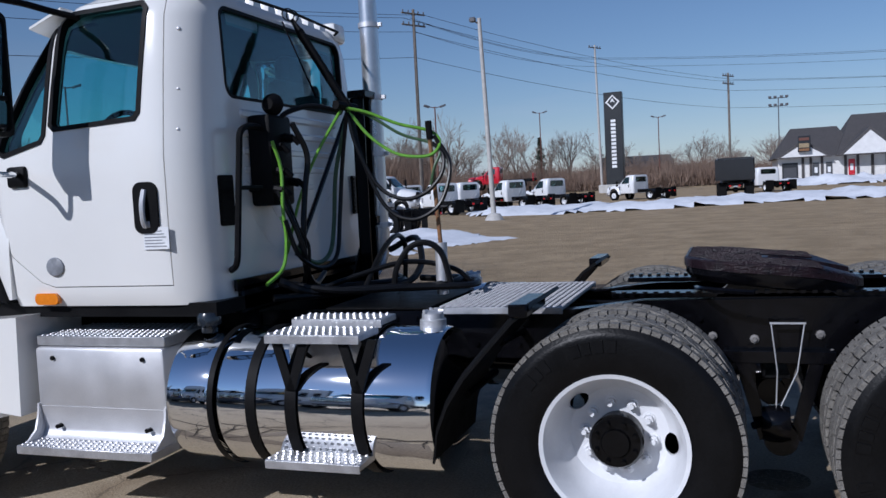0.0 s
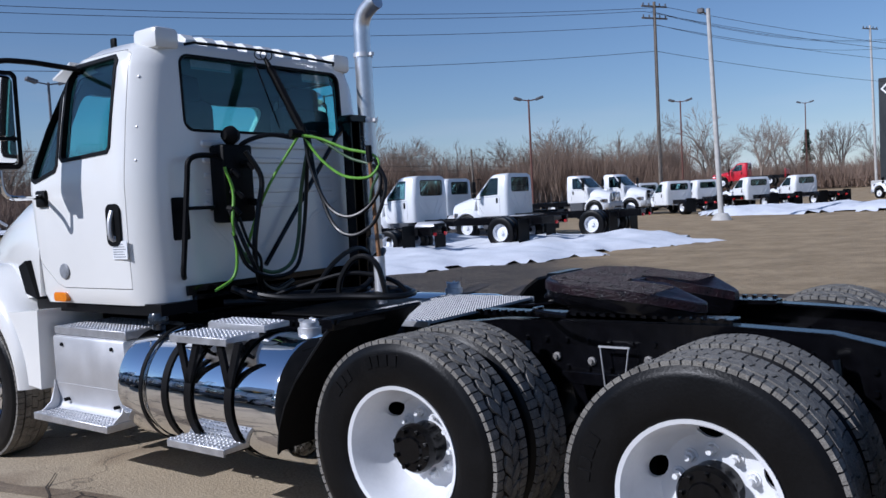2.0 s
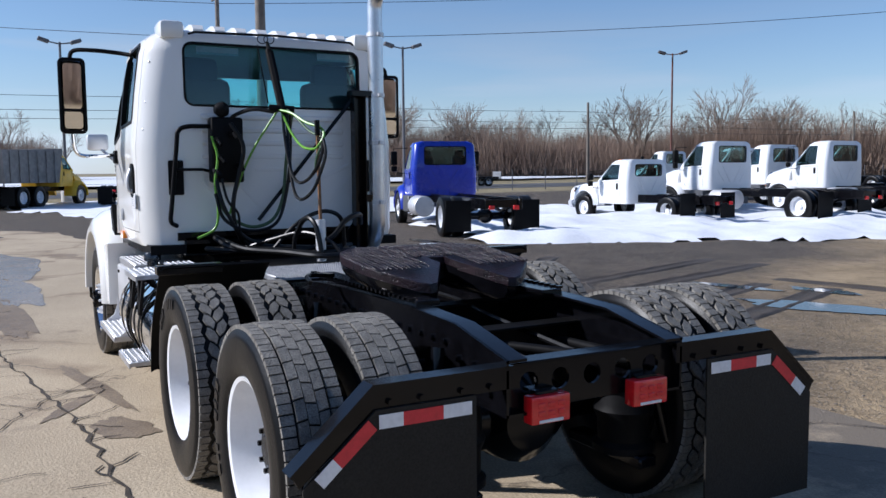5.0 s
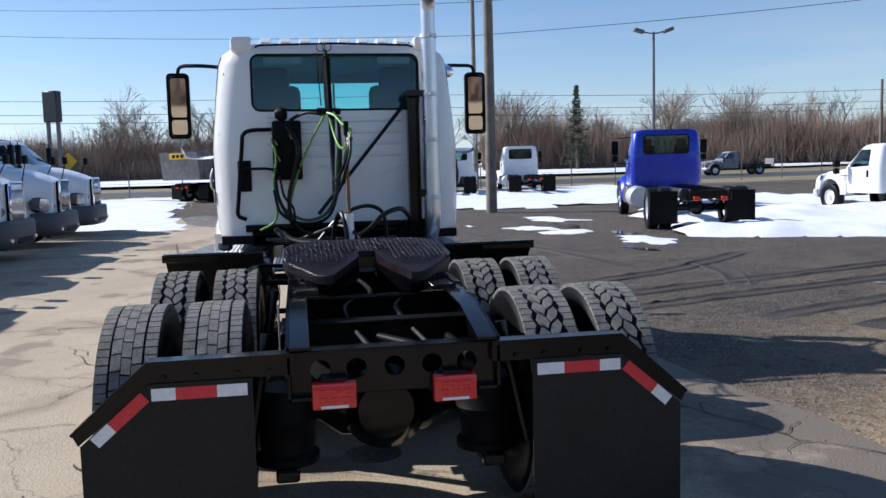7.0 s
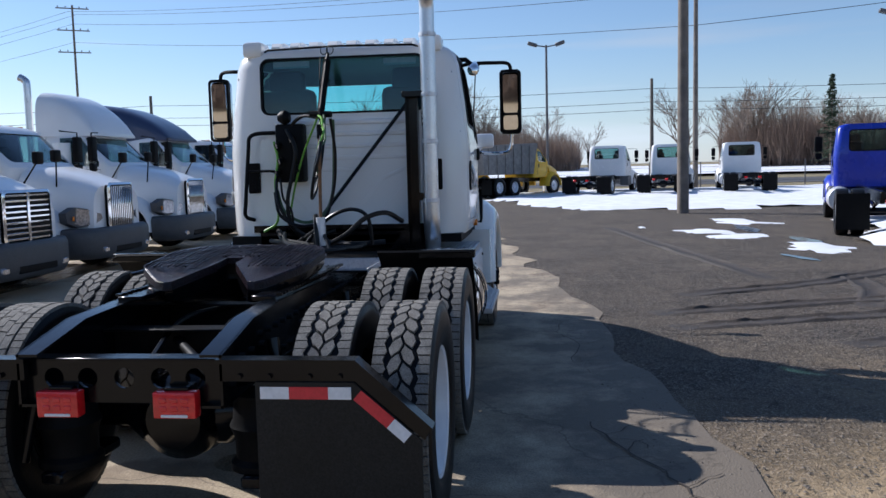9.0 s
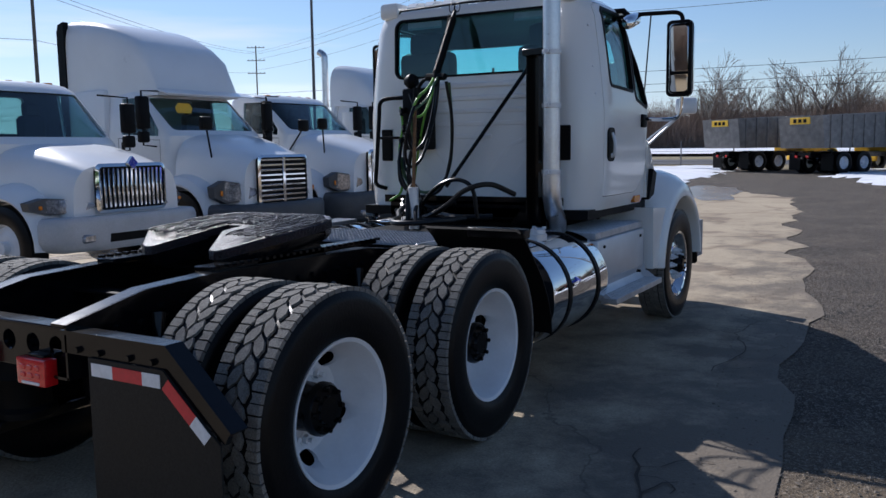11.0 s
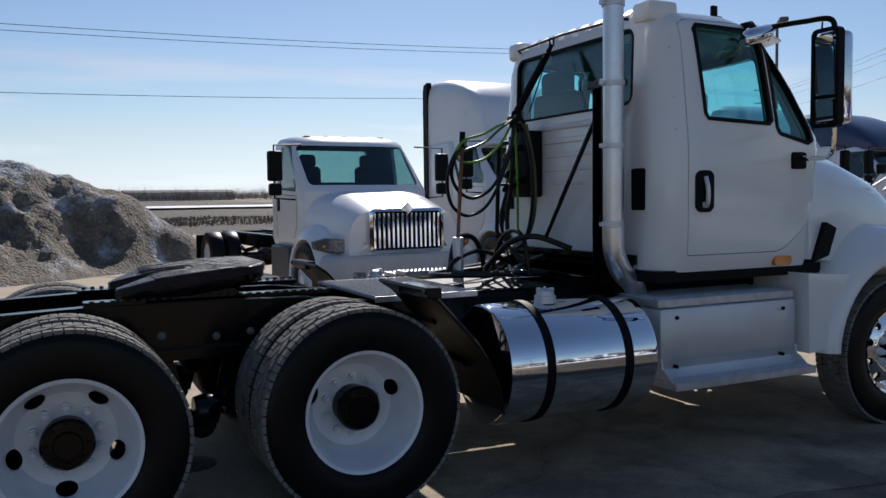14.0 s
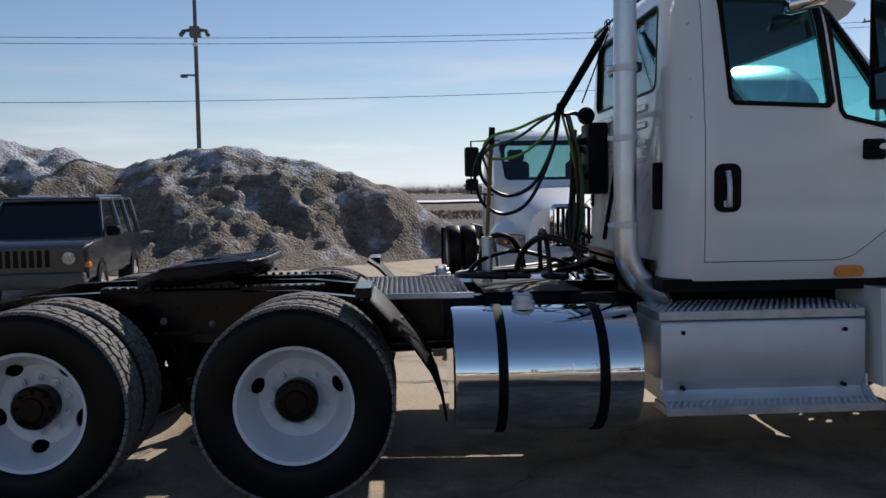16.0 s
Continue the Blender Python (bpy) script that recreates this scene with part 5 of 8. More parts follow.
for y0, y1 in ((-0.60, -0.28), (0.36, 0.64)):
    bm = B()
    box(bm, (-2.70, y0, 2.50), (-2.693, y1, 2.56), 0.002)
    part("sticker", bm, "grey", rw, "pale grey strip inside the glass")
ws = pane(pr(grow(SHIELD, 0.004), "x", -4.6, -3.25))
part("windscreen", ws, "glass", truck, "tinted windscreen")


def pressing(ring_in, ring_out):
    """One shallow rib pressed out of the back wall, between two (y, z) outlines."""
    return loft(B(), [[(-2.655, *p) for p in ring_out], [(-2.638, *p) for p in ring_in]])


def bar_ring(a, b, w):
    a, b = Vector(a), Vector(b)
    n = Vector((-(b - a).y, (b - a).x)).normalized() * w
    return [tuple(a - n), tuple(a + n), tuple(b + n), tuple(b - n)]


for z, y0, y1 in ((2.03, -0.60, 0.56), (1.93, -0.60, 0.56), (1.83, -0.60, 0.56), (1.73, -0.60, 0.56), (1.63, -0.20, 0.20)):
    part("back_pressing", pressing(rrect(y0 + 0.012, y1 - 0.012, z - 0.012, z + 0.012, 0.010, 3), rrect(y0, y1, z - 0.028, z + 0.028, 0.024, 3)), "white", cab)
for s in (-1, 1):
    for a, b in (((0.08, 1.25), (0.34, 1.55)), ((0.30, 1.25), (0.60, 1.55)), ((0.34, 1.55), (0.60, 1.66))):
        a, b = (s * a[0], a[1]), (s * b[0], b[1])
        part("back_pressing", pressing(bar_ring(a, b, 0.011), bar_ring(a, b, 0.028)), "white", cab)
    y0, y1 = (0.04, 0.62) if s > 0 else (-0.62, -0.04)
    part("back_pressing", pressing(rrect(y0 + 0.012, y1 - 0.012, 1.193, 1.217, 0.010, 3), rrect(y0, y1, 1.178, 1.232, 0.024, 3)), "white", cab)
for k in range(8):
    y = -0.575 + 0.164 * k
    rows = ((-3.30, 0.045, 2.665, 2.700), (-3.26, 0.055, 2.66, 2.722), (-2.84, 0.060, 2.64, 2.735), (-2.75, 0.060, 2.63, 2.722), (-2.705, 0.052, 2.62, 2.685))
    part("roof_rib", loft(B(), [[(x, y - w, z0), (x, y - w * 0.72, z1), (x, y + w * 0.72, z1), (x, y + w, z0)] for x, w, z0, z1 in rows]), "white", cab)
for s in (-1, 1):
    bm = B()
    box(bm, (-2.90, s * 0.77 - 0.095, 2.60), (-2.665, s * 0.77 + 0.085, 2.735), 0.034, 2)
    part("roof_lamp_base", bm, "white", cab, "white moulded lamp base on the roof corner")
bm = B()
tube(bm, [(-2.665, -0.66, 2.64), (-2.62, -0.62, 2.648), (-2.615, 0.0, 2.662), (-2.62, 0.62, 2.648), (-2.665, 0.66, 2.64)], 0.009, 6)
part("roof_rail", bm, "matte", cab, "thin black hose rail under the roof edge")
bm = B()
box(bm, (-2.60, -1.0, 1.0), (-4.0, 1.0, 1.07))
part("cab_floor", bm, "matte", truck)
bm = B()
box(bm, (-2.70, -0.75, 0.98), (-2.60, 0.75, 1.13), 0.01)
box(bm, (-2.62, -0.80, 1.10), (-2.60, 0.80, 1.16))
part("cab_mount", bm, "black", truck)
# decals on the door: unreadable print as bars, and a round maker's badge
for y, lab in ((-1.064, "pale printed door sticker"),):
    bm = B()
    box(bm, (-2.95, y - 0.001, 1.345), (-2.80, y + 0.004, 1.455), 0.001)
    st = part("door_sticker", bm, "whitetape", truck, lab)
    for k in range(6):
        bm = B()
        box(bm, (-2.942, y - 0.0022, 1.358 + 0.015 * k), (-2.815 - 0.012 * (k % 3), y - 0.0008, 1.363 + 0.015 * k))
        part("print_line", bm, "grey", st)
    bm = B()
    lathe(bm, [(0.0, 0.004), (0.045, 0.004), (0.05, 0.0), (0.05, -0.006)], 24, "y", (0, 0, 0))
    for v in bm.verts:
        v.co = Vector((-3.52 + v.co.x * 1.1, y + 0.004 - v.co.y, 1.27 + v.co.z))
    part("badge", bm, "grey", truck, "round grey metal badge")

# ---- inside the cab ----
for y in (-0.55, 0.55):
    bm = B()
    box(bm, (-3.38, y - 0.24, 1.45), (-2.92, y + 0.24, 1.60), 0.05, 2)
    box(bm, (-3.02, y - 0.25, 1.55), (-2.84, y + 0.25, 2.34), 0.06, 2)
    box(bm, (-3.0, y - 0.16, 2.30), (-2.86, y + 0.16, 2.50), 0.05, 2)
    box(bm, (-3.3, y - 0.2, 1.05), (-3.0, y + 0.2, 1.46))
    part("seat", bm, "seat", truck, "dark cloth high-backed seat")
bm = B()
box(bm, (-3.95, -0.95, 1.45), (-3.62, 0.95, 1.88), 0.06, 2)
part("dashboard", bm, "darkgrey", truck, "dark grey dashboard")
bm = B()
ringp = [(-3.50 + 0.08 * math.sin(2 * math.pi * k / 24), -0.52 + 0.22 * math.cos(2 * math.pi * k / 24), 1.90 + 0.20 * math.sin(2 * math.pi * k / 24)) for k in range(25)]
tube(bm, ringp, 0.016, 8, cap=False)
tube(bm, [(-3.5, -0.74, 1.9), (-3.52, -0.52, 1.88), (-3.5, -0.30, 1.9)], 0.014, 6)
tube(bm, [(-3.52, -0.52, 1.88), (-3.75, -0.52, 1.7)], 0.03, 8)
part("steering_wheel", bm, "matte", truck, "black steering wheel")


# ---- hood, fenders, bumper ----
SX = -4.58


def hood():
    rows = [(-3.815, 1.066, 1.875, 1.10), (-4.05, 1.03, 1.885, 1.08), (-4.4, 0.95, 1.84, 1.06), (-4.9, 0.82, 1.69, 1.02), (-5.3, 0.70, 1.50, 0.98), (-5.52, 0.58, 1.28, 0.95), (-5.60, 0.45, 1.10, 0.92)]
    bm = B()
    rings = []
    for x, w, zt, zb in rows:
        ring = []
        for k in range(25):
            a = math.pi * k / 24
            c, s = math.cos(a), math.sin(a)
            ring.append((x, w * math.copysign(abs(c) ** 0.45, c), zb + (zt - zb) * abs(s) ** 0.55))
        rings.append(ring)
    loft(bm, rings)
    c = B()
    lathe(c, [(0.0, -1.3), (0.60, -1.3), (0.60, 1.3), (0.0, 1.3)], 40, "y", (SX, 0, 0.46))
    return carve(bm, c)


hd = part("hood", hood(), "white", truck, "white sloping hood", sharp=60)


def fender():
    """The wheel arch that bulges from the hood."""
    bm = B()
    rings = []
    for k in range(25):
        a = radians(2 + 176 * k / 24)
        f = 0.10 * math.sin(a)
        sec = [(0.60, 0.62), (0.60, 1.175), (0.615, 1.20), (0.65, 1.205), (0.70 + f * 0.3, 1.17), (0.735 + f * 0.7, 1.08), (0.75 + f, 0.95), (0.75 + f, 0.62)]
        rings.append([(SX + r * math.cos(a), y, 0.46 + r * math.sin(a)) for r, y in sec])
    return loft(bm, rings)


both("fender", fender, "white", hd, "white bulging wheel arch")


def rear_skirt():
    bm = B()
    arc = [(SX + 0.64 * math.cos(radians(a)), 0.50 + 0.64 * math.sin(radians(a))) for a in (50, 40, 30, 20, 10, 2)]
    prism(bm, [(-3.70, 1.02)] + arc + [(-3.72, 0.50)], "y", 0.70, 1.165)
    return bm


both("lower_skirt", rear_skirt, "white", truck, "white plastic skirt behind the front wheel")


def hood_vent():
    bm = B()
    prism(bm, [(-3.83, 1.08), (-3.98, 1.12), (-4.05, 1.30), (-3.96, 1.34)], "y", 0.95, 1.085)
    return bm


both("hood_vent", hood_vent, "matte", truck, "black vent behind the wheel arch")


def splash_flap():
    bm = B()
    box(bm, (SX - 0.66, 0.72, 0.36), (SX - 0.60, 1.17, 0.80), 0.02)
    return bm


both("splash_guard", splash_flap, "matte", truck)
bm = B()
loft(bm, [[(-5.50 + 0.0, -1.15, z) for z in (0.42, 0.78)] + [(-5.30, -1.15, z) for z in (0.78, 0.42)], [(-5.75, -0.6, z) for z in (0.42, 0.78)] + [(-5.5, -0.6, z) for z in (0.78, 0.42)], [(-5.75, 0.6, z) for z in (0.42, 0.78)] + [(-5.5, 0.6, z) for z in (0.78, 0.42)], [(-5.50, 1.15, z) for z in (0.42, 0.78)] + [(-5.30, 1.15, z) for z in (0.78, 0.42)]])
part("front_bumper", bm, "grey", truck, "grey front bumper")
bm = B()
tube(bm, [(SX, -0.9, 0.45), (SX, 0.9, 0.45)], 0.06, 10)
part("front_axle", bm, "black", truck)
bm = B()
box(bm, (-5.3, -0.4, 0.62), (-4.0, 0.4, 1.15), 0.05)
box(bm, (-4.0, -0.5, 0.7), (-2.7, 0.5, 1.0), 0.05)
part("engine_block", bm, "matte", truck)
# sun visor
bm = B()
loft(bm, [[(-3.52 + 0.08 * abs(y), y, 2.61), (-3.86 + 0.22 * y * y, y, 2.53), (-3.86 + 0.22 * y * y, y, 2.518), (-3.52 + 0.08 * abs(y), y, 2.595)] for y in (-0.96, -0.7, -0.35, 0, 0.35, 0.7, 0.96)])
part("sun_visor", bm, "white", truck, "white sun visor over the windscreen")

# ---- mirrors ----
for s in (-1, 1):
    mx, my = (-3.60, 1.395) if s > 0 else (-3.52, 1.40)
    bm = B()
    box(bm, (mx - 0.10, s * my - 0.092, 1.945), (mx + 0.035, s * my + 0.092, 2.505), 0.04, 3)
    mr = part("mirror", bm, "chrome", truck, "tall bright metal door mirror in a black frame")
    bm = B()
    outer, inner = rrect(s * my - 0.100, s * my + 0.100, 1.925, 2.52, 0.04), rrect(s * my - 0.080, s * my + 0.080, 1.95, 2.495, 0.03)
    loft(bm, [[(mx + 0.005, *p) for p in outer], [(mx + 0.055, *p) for p in outer], [(mx + 0.060, *p) for p in inner], [(mx + 0.040, *p) for p in inner]], cap=False)
    part("mirror_frame", bm, "matte", mr, "black mirror frame")
    for z0, z1 in ((2.125, 2.475), (1.965, 2.095)):
        bm = B()
        prism(bm, rrect(-0.068, 0.068, -(z1 - z0) / 2, (z1 - z0) / 2, 0.025), "x", 0.0, 0.006)
        bmesh.ops.transform(bm, matrix=pose(mx + 0.048, s * my, (z0 + z1) / 2, 0, 3, -s * 5), verts=bm.verts)
        part("mirror_glass", bm, "mirror", mr, "mirror glass")
    bm = B()
    box(bm, (mx + 0.040, s * my - 0.075, 2.098), (mx + 0.056, s * my + 0.075, 2.122), 0.004)
    part("mirror_bar", bm, "matte", mr)
    bm = B()
    tube(bm, spline([(-3.34, s * 0.95, 2.545), (-3.42, s * 1.06, 2.570), (mx + 0.06, s * (my - 0.16), 2.585), (mx - 0.01, s * (my - 0.02), 2.58), (mx - 0.03, s * (my + 0.01), 2.49)]), 0.017, 8)
    part("mirror_arm", bm, "matte", mr, "black tubular mirror arm")
    bm = B()
    tube(bm, spline([(-3.72, s * 1.06, 1.765), (mx - 0.06, s * (my - 0.17), 1.75), (mx - 0.04, s * (my - 0.02), 1.775), (mx - 0.03, s * (my + 0.01), 1.96)]), 0.015, 8)
    part("mirror_arm", bm, "chrome", mr, "bright tubular mirror arm")
    bm = B()
    box(bm, (-3.77, s * 1.055 - 0.03, 1.69), (-3.65, s * 1.055 + 0.03, 1.80), 0.015, 2)
    part("mirror_mount", bm, "matte", mr)
    if s > 0:
        bm = B()
        tube(bm, [(-3.9, 1.0, 1.85), (-3.93, 1.05, 2.65)], 0.006, 6)
        part("aerial", bm, "matte", truck)
        # look-down mirror over the door glass
        bm = B()
        loft(bm, [[(-3.33 + 0.115 * u, 1.075 + 0.052 * r * math.cos(a), 2.515 - 0.03 * u + 0.055 * r * math.sin(a)) for a in [2 * math.pi * k / 16 for k in range(16)]] for u, r in ((-1.0, 0.35), (-0.92, 0.75), (-0.7, 0.98), (0.7, 1.0), (0.92, 0.8), (1.0, 0.4))])
        ld = part("look_down_mirror", bm, "chrome", truck, "small bright look-down mirror over the door")
        bm = B()
        tube(bm, [(-3.33, 1.06, 2.545), (-3.35, 1.0, 2.60), (-3.35, 0.93, 2.60)], 0.022, 8)
        part("bracket", bm, "matte", ld)
    bm = B()
    box(bm, (-3.36, s * 0.72 - 0.03, 2.66), (-3.26, s * 0.72 + 0.03, 2.70), 0.012, 2)
    box(bm, (-3.335, s * 0.72 - 0.012, 2.69), (-3.285, s * 0.72 + 0.012, 2.77), 0.008, 2)
    part("roof_aerial", bm, "matte", cab, "small black aerial on the roof")
    # hood mirror on its stalk
    bm = B()
    tube(bm, [(-5.0, s * 0.72, 1.55), (-5.15, s * 1.02, 1.86)], 0.012, 6)
    tube(bm, [(-4.85, s * 0.74, 1.58), (-5.15, s * 1.02, 1.86)], 0.012, 6)
    box(bm, (-5.22, s * 1.04 - 0.10, 1.84), (-5.12, s * 1.04 + 0.10, 2.0), 0.03, 2)
    part("hood_mirror", bm, "alu", truck, "hood mirror on a tripod stalk")

# ---- exhaust stack and what hangs behind the cab ----
bm = B()
tube(bm, spline([(-2.460, 0.77, 1.30), (-2.460, 0.77, 1.7), (-2.460, 0.77, 2.2), (-2.460, 0.77, 2.70)], 3), 0.063, 24)
st = part("exhaust_pipe", bm, "stack", truck, "tall grey metal exhaust pipe with a curved tip")
bm = B()
tube(bm, spline([(-2.460, 0.77, 2.66), (-2.460, 0.77, 2.84), (-2.455, 0.77, 2.93), (-2.420, 0.77, 3.0), (-2.350, 0.77, 3.05), (-2.300, 0.77, 3.07)], 5), 0.060, 24)
part("stack_tip", bm, "stack", st, "bright curved exhaust tip")
bm = B()
tube(bm, spline([(-2.460, 0.77, 1.34), (-2.470, 0.77, 1.18), (-2.530, 0.765, 1.06), (-2.630, 0.75, 0.97), (-2.720, 0.70, 0.86)], 5), 0.068, 20)
part("exhaust_elbow", bm, "stack", st, "dull metal exhaust elbow")
for z in (2.68, 2.2, 1.82, 1.34):
    bm = B()
    lathe(bm, [(0.062, z), (0.071, z + 0.002), (0.071, z + 0.034), (0.062, z + 0.036)], 24, "z", (-2.460, 0.77, 0))
    box(bm, (-2.400, 0.755, z + 0.006), (-2.365, 0.785, z + 0.03))
    part("stack_clamp", bm, "alu", st)
bm = B()
box(bm, (-2.530, 0.575, 0.98), (-2.520, 0.675, 2.235))
box(bm, (-2.530, 0.575, 0.98), (-2.445, 0.583, 2.235))
box(bm, (-2.530, 0.667, 0.98), (-2.445, 0.675, 2.235))
post = part("stack_post", bm, "black", truck, "black steel channel post for the stack")
bm = B()
box(bm, (-2.550, 0.55, 2.20), (-2.420, 0.80, 2.25), 0.006)
part("post_cap", bm, "black", post)
bm = B()
box(bm, (-2.520, 0.66, 1.36), (-2.430, 0.74, 1.42))
part("stack_bracket", bm, "black", post)
bm = B()
prism(bm, [(0.40, 0.95), (0.70, 0.95), (0.66, 1.22), (0.60, 1.22)], "x", -2.545, -2.532)
part("post_gusset", bm, "black", post)
bm = B()
tube(bm, [(-2.540, 0.60, 2.19), (-2.580, -0.19, 1.235)], 0.016, 8)
part("brace_rod", bm, "black", post, "thin black diagonal brace")
# valve box, horn and grab rail on the back wall
bm = B()
box(bm, (-2.64, -0.55, 1.53), (-2.50, -0.31, 2.02), 0.02, 2)
for k, (y, z) in enumerate(((-0.52, 1.85), (-0.50, 1.72), (-0.53, 1.62), (-0.40, 1.9), (-0.36, 1.66))):
    tube(bm, [(-2.51, y, z), (-2.45, y, z - 0.01)], 0.024, 8)
    tube(bm, [(-2.45, y, z), (-2.42, y + 0.02, z - 0.04)], 0.016, 8)
vb = part("valve_box", bm, "matte", truck, "black air valve block on the back wall")
bm = B()
lathe(bm, [(0.0, 0.045), (0.04, 0.04), (0.062, 0.0), (0.055, -0.03), (0.03, -0.06), (0.0, -0.06)], 18, "y", (-2.52, -0.46, 2.075))
part("work_lamp", bm, "matte", vb)
bm = B()
tube(bm, spline([(-2.60, -0.47, 1.955), (-2.545, -0.60, 1.95), (-2.53, -0.72, 1.945), (-2.535, -0.785, 1.91), (-2.54, -0.80, 1.80), (-2.55, -0.845, 1.38), (-2.56, -0.855, 1.25), (-2.63, -0.80, 1.21)], 4), 0.017, 8)
tube(bm, [(-2.64, -0.55, 1.62), (-2.53, -0.62, 1.63), (-2.54, -0.82, 1.63)], 0.012, 6)
part("grab_rail", bm, "matte", truck, "black bent tube grab rail")
# spring strap that holds the hoses up
HANG = Vector((-2.265, -0.085, 2.09))
TOP = Vector((-2.575, -0.085, 2.60))
bm = B()
tube(bm, [TOP, TOP.lerp(HANG, 0.2), HANG], [0.012, 0.026, 0.026], 8)
for k in range(30):
    p = TOP.lerp(HANG, 0.15 + 0.83 * k / 29)
    tube(bm, [p + Vector((0.014 * math.sin(a), 0.030 * math.cos(a), 0.020 * math.sin(a))) for a in [j * math.pi / 4 for j in range(9)]], 0.004, 4, cap=False)
part("hose_spring", bm, "matte", truck, "black spring strap holding the hoses")
bm = B()
for dy in (0.0, 0.05):
    tube(bm, [(-2.58 + 0.02 * math.cos(a), -0.12 + dy + 0.035 * math.cos(a), 2.625 + 0.035 * math.sin(a)) for a in [j * math.pi / 6 for j in range(13)]], 0.004, 5, cap=False)
tube(bm, [(-2.60, -0.158, 2.58), (-2.42, -0.14, 2.13)], 0.005, 5)
part("hook", bm, "matte", truck, "wire hooks under the roof rail")
# clamp where the hoses hang together
bm = B()
tube(bm, [HANG + Vector((-0.02, -0.09, -0.01)), HANG + Vector((0.02, 0.09, -0.02))], 0.026, 8)
tube(bm, [HANG + Vector((0.0, 0.0, 0.03)), HANG + Vector((0.03, 0.01, -0.08))], 0.020, 8)
part("hose_clamp", bm, "matte", truck, "black clamp bundling the hoses")
# tender rod
bm = B()
tube(bm, [(-1.765, 0.016, 0.975), (-1.765, 0.016, 1.27)], 0.036, 10)
rod = part("hose_tender", bm, "alu", truck, "grey base of a hose tender rod")
bm = B()
tube(bm, [(-1.765, 0.016, 1.25), (-1.805, 0.02, 1.94)], 0.013, 8)
part("tender_rod", bm, "rust", rod, "rusty thin hose tender rod")
bm = B()
tube(bm, [(-1.80, 0.02, 1.86), (-1.806, 0.02, 1.965)], 0.020, 8)
part("rod_tip", bm, "matte", rod)


def hose(name, yz, x, r, mat, label, out=0.0):
    """A hose along the back wall that swings out to the clamp where it passes near it."""
    pts = []
    for k, (y, z) in enumerate(yz):
        near = math.exp(-((y - HANG.y) ** 2 + (z - 2.05) ** 2) / 0.09)
        pts.append((x + out * math.sin(math.pi * k / (len(yz) - 1)) + (HANG.x - x - out * 0.3) * near, 0.15 + (y - 0.15) * (1 - 0.03 * near), z))
    bm = B()
    tube(bm, spline(pts, 6), r, 8)
    return part(name, bm, mat, truck, label)


def line(name, pts, r, mat, label):
    bm = B()
    tube(bm, spline(pts, 6), r, 8)
    return part(name, bm, mat, truck, label)


G, K = "yellow-green coiled cable", "black rubber air hose"
hose("cable", [(-0.124, 2.054), (-0.27, 1.786), (-0.364, 1.546), (-0.444, 1.266)], -2.50, 0.009, "green", G, 0.05)
hose("cable", [(-0.557, 1.874), (-0.522, 1.72), (-0.549, 1.526), (-0.531, 1.329), (-0.555, 1.19), (-0.679, 1.118)], -2.50, 0.010, "green", G, 0.05)
# two cables from the clamp over to the rod and back
line("cable", [(-2.28, -0.12, 2.07), (-2.15, -0.05, 2.035), (-1.98, 0.0, 1.96), (-1.82, 0.05, 1.915), (-1.755, 0.05, 1.86), (-1.76, 0.02, 1.80), (-1.83, 0.0, 1.765), (-1.99, -0.03, 1.79), (-2.14, -0.06, 1.90), (-2.25, -0.09, 2.05)], 0.0095, "green", G)
line("cable", [(-2.26, -0.06, 2.08), (-2.12, -0.02, 2.0), (-1.97, 0.02, 1.90), (-1.80, 0.06, 1.84), (-1.745, 0.03, 1.79), (-1.775, 0.0, 1.70), (-1.80, 0.0, 1.60)], 0.009, "olive", "dark green hose")
# air hoses that sag between the clamp and the rod
line("air_hose", [(-2.26, -0.08, 2.07), (-2.22, -0.08, 1.86), (-2.10, -0.08, 1.62), (-1.95, -0.075, 1.53), (-1.82, -0.04, 1.56), (-1.735, 0.0, 1.66), (-1.73, 0.03, 1.77), (-1.79, 0.03, 1.84)], 0.012, "hose", K)
line("air_hose", [(-2.25, -0.05, 2.07), (-2.20, -0.06, 1.80), (-2.06, -0.08, 1.50), (-1.90, -0.08, 1.41), (-1.76, -0.04, 1.47), (-1.70, 0.0, 1.60), (-1.70, 0.04, 1.74), (-1.78, 0.04, 1.88)], 0.012, "hose", K)
line("air_hose", [(-2.30, -0.12, 2.05), (-2.40, -0.26, 2.075), (-2.50, -0.38, 2.03), (-2.53, -0.42, 1.96)], 0.015, "hose", K)
hose("air_hose", [(-0.43, 1.971), (-0.348, 1.801), (-0.38, 1.604), (-0.43, 1.38), (-0.403, 1.177), (-0.25, 1.076), (-0.049, 1.117)], -2.48, 0.017, "hose", K, 0.08)
hose("cable", [(0.0, 2.03), (-0.02, 1.707), (-0.05, 1.413), (-0.141, 1.243), (-0.307, 1.198), (-0.473, 1.296), (-0.538, 1.469)], -2.47, 0.013, "olive", "dark green hose", 0.08)
hose("cable", [(-0.02, 2.04), (0.0, 1.75), (-0.03, 1.45), (-0.12, 1.22), (-0.32, 1.17), (-0.5, 1.26), (-0.55, 1.45)], -2.44, 0.013, "hose", K, 0.08)
hose("air_hose", [(-0.544, 1.609), (-0.513, 1.384), (-0.432, 1.208), (-0.33, 1.03)], -2.48, 0.014, "hose", K, 0.1)
hose("air_hose", [(-0.50, 1.56), (-0.47, 1.40), (-0.40, 1.30), (-0.38, 1.15), (-0.30, 1.03)], -2.45, 0.010, "hose", K, 0.06)
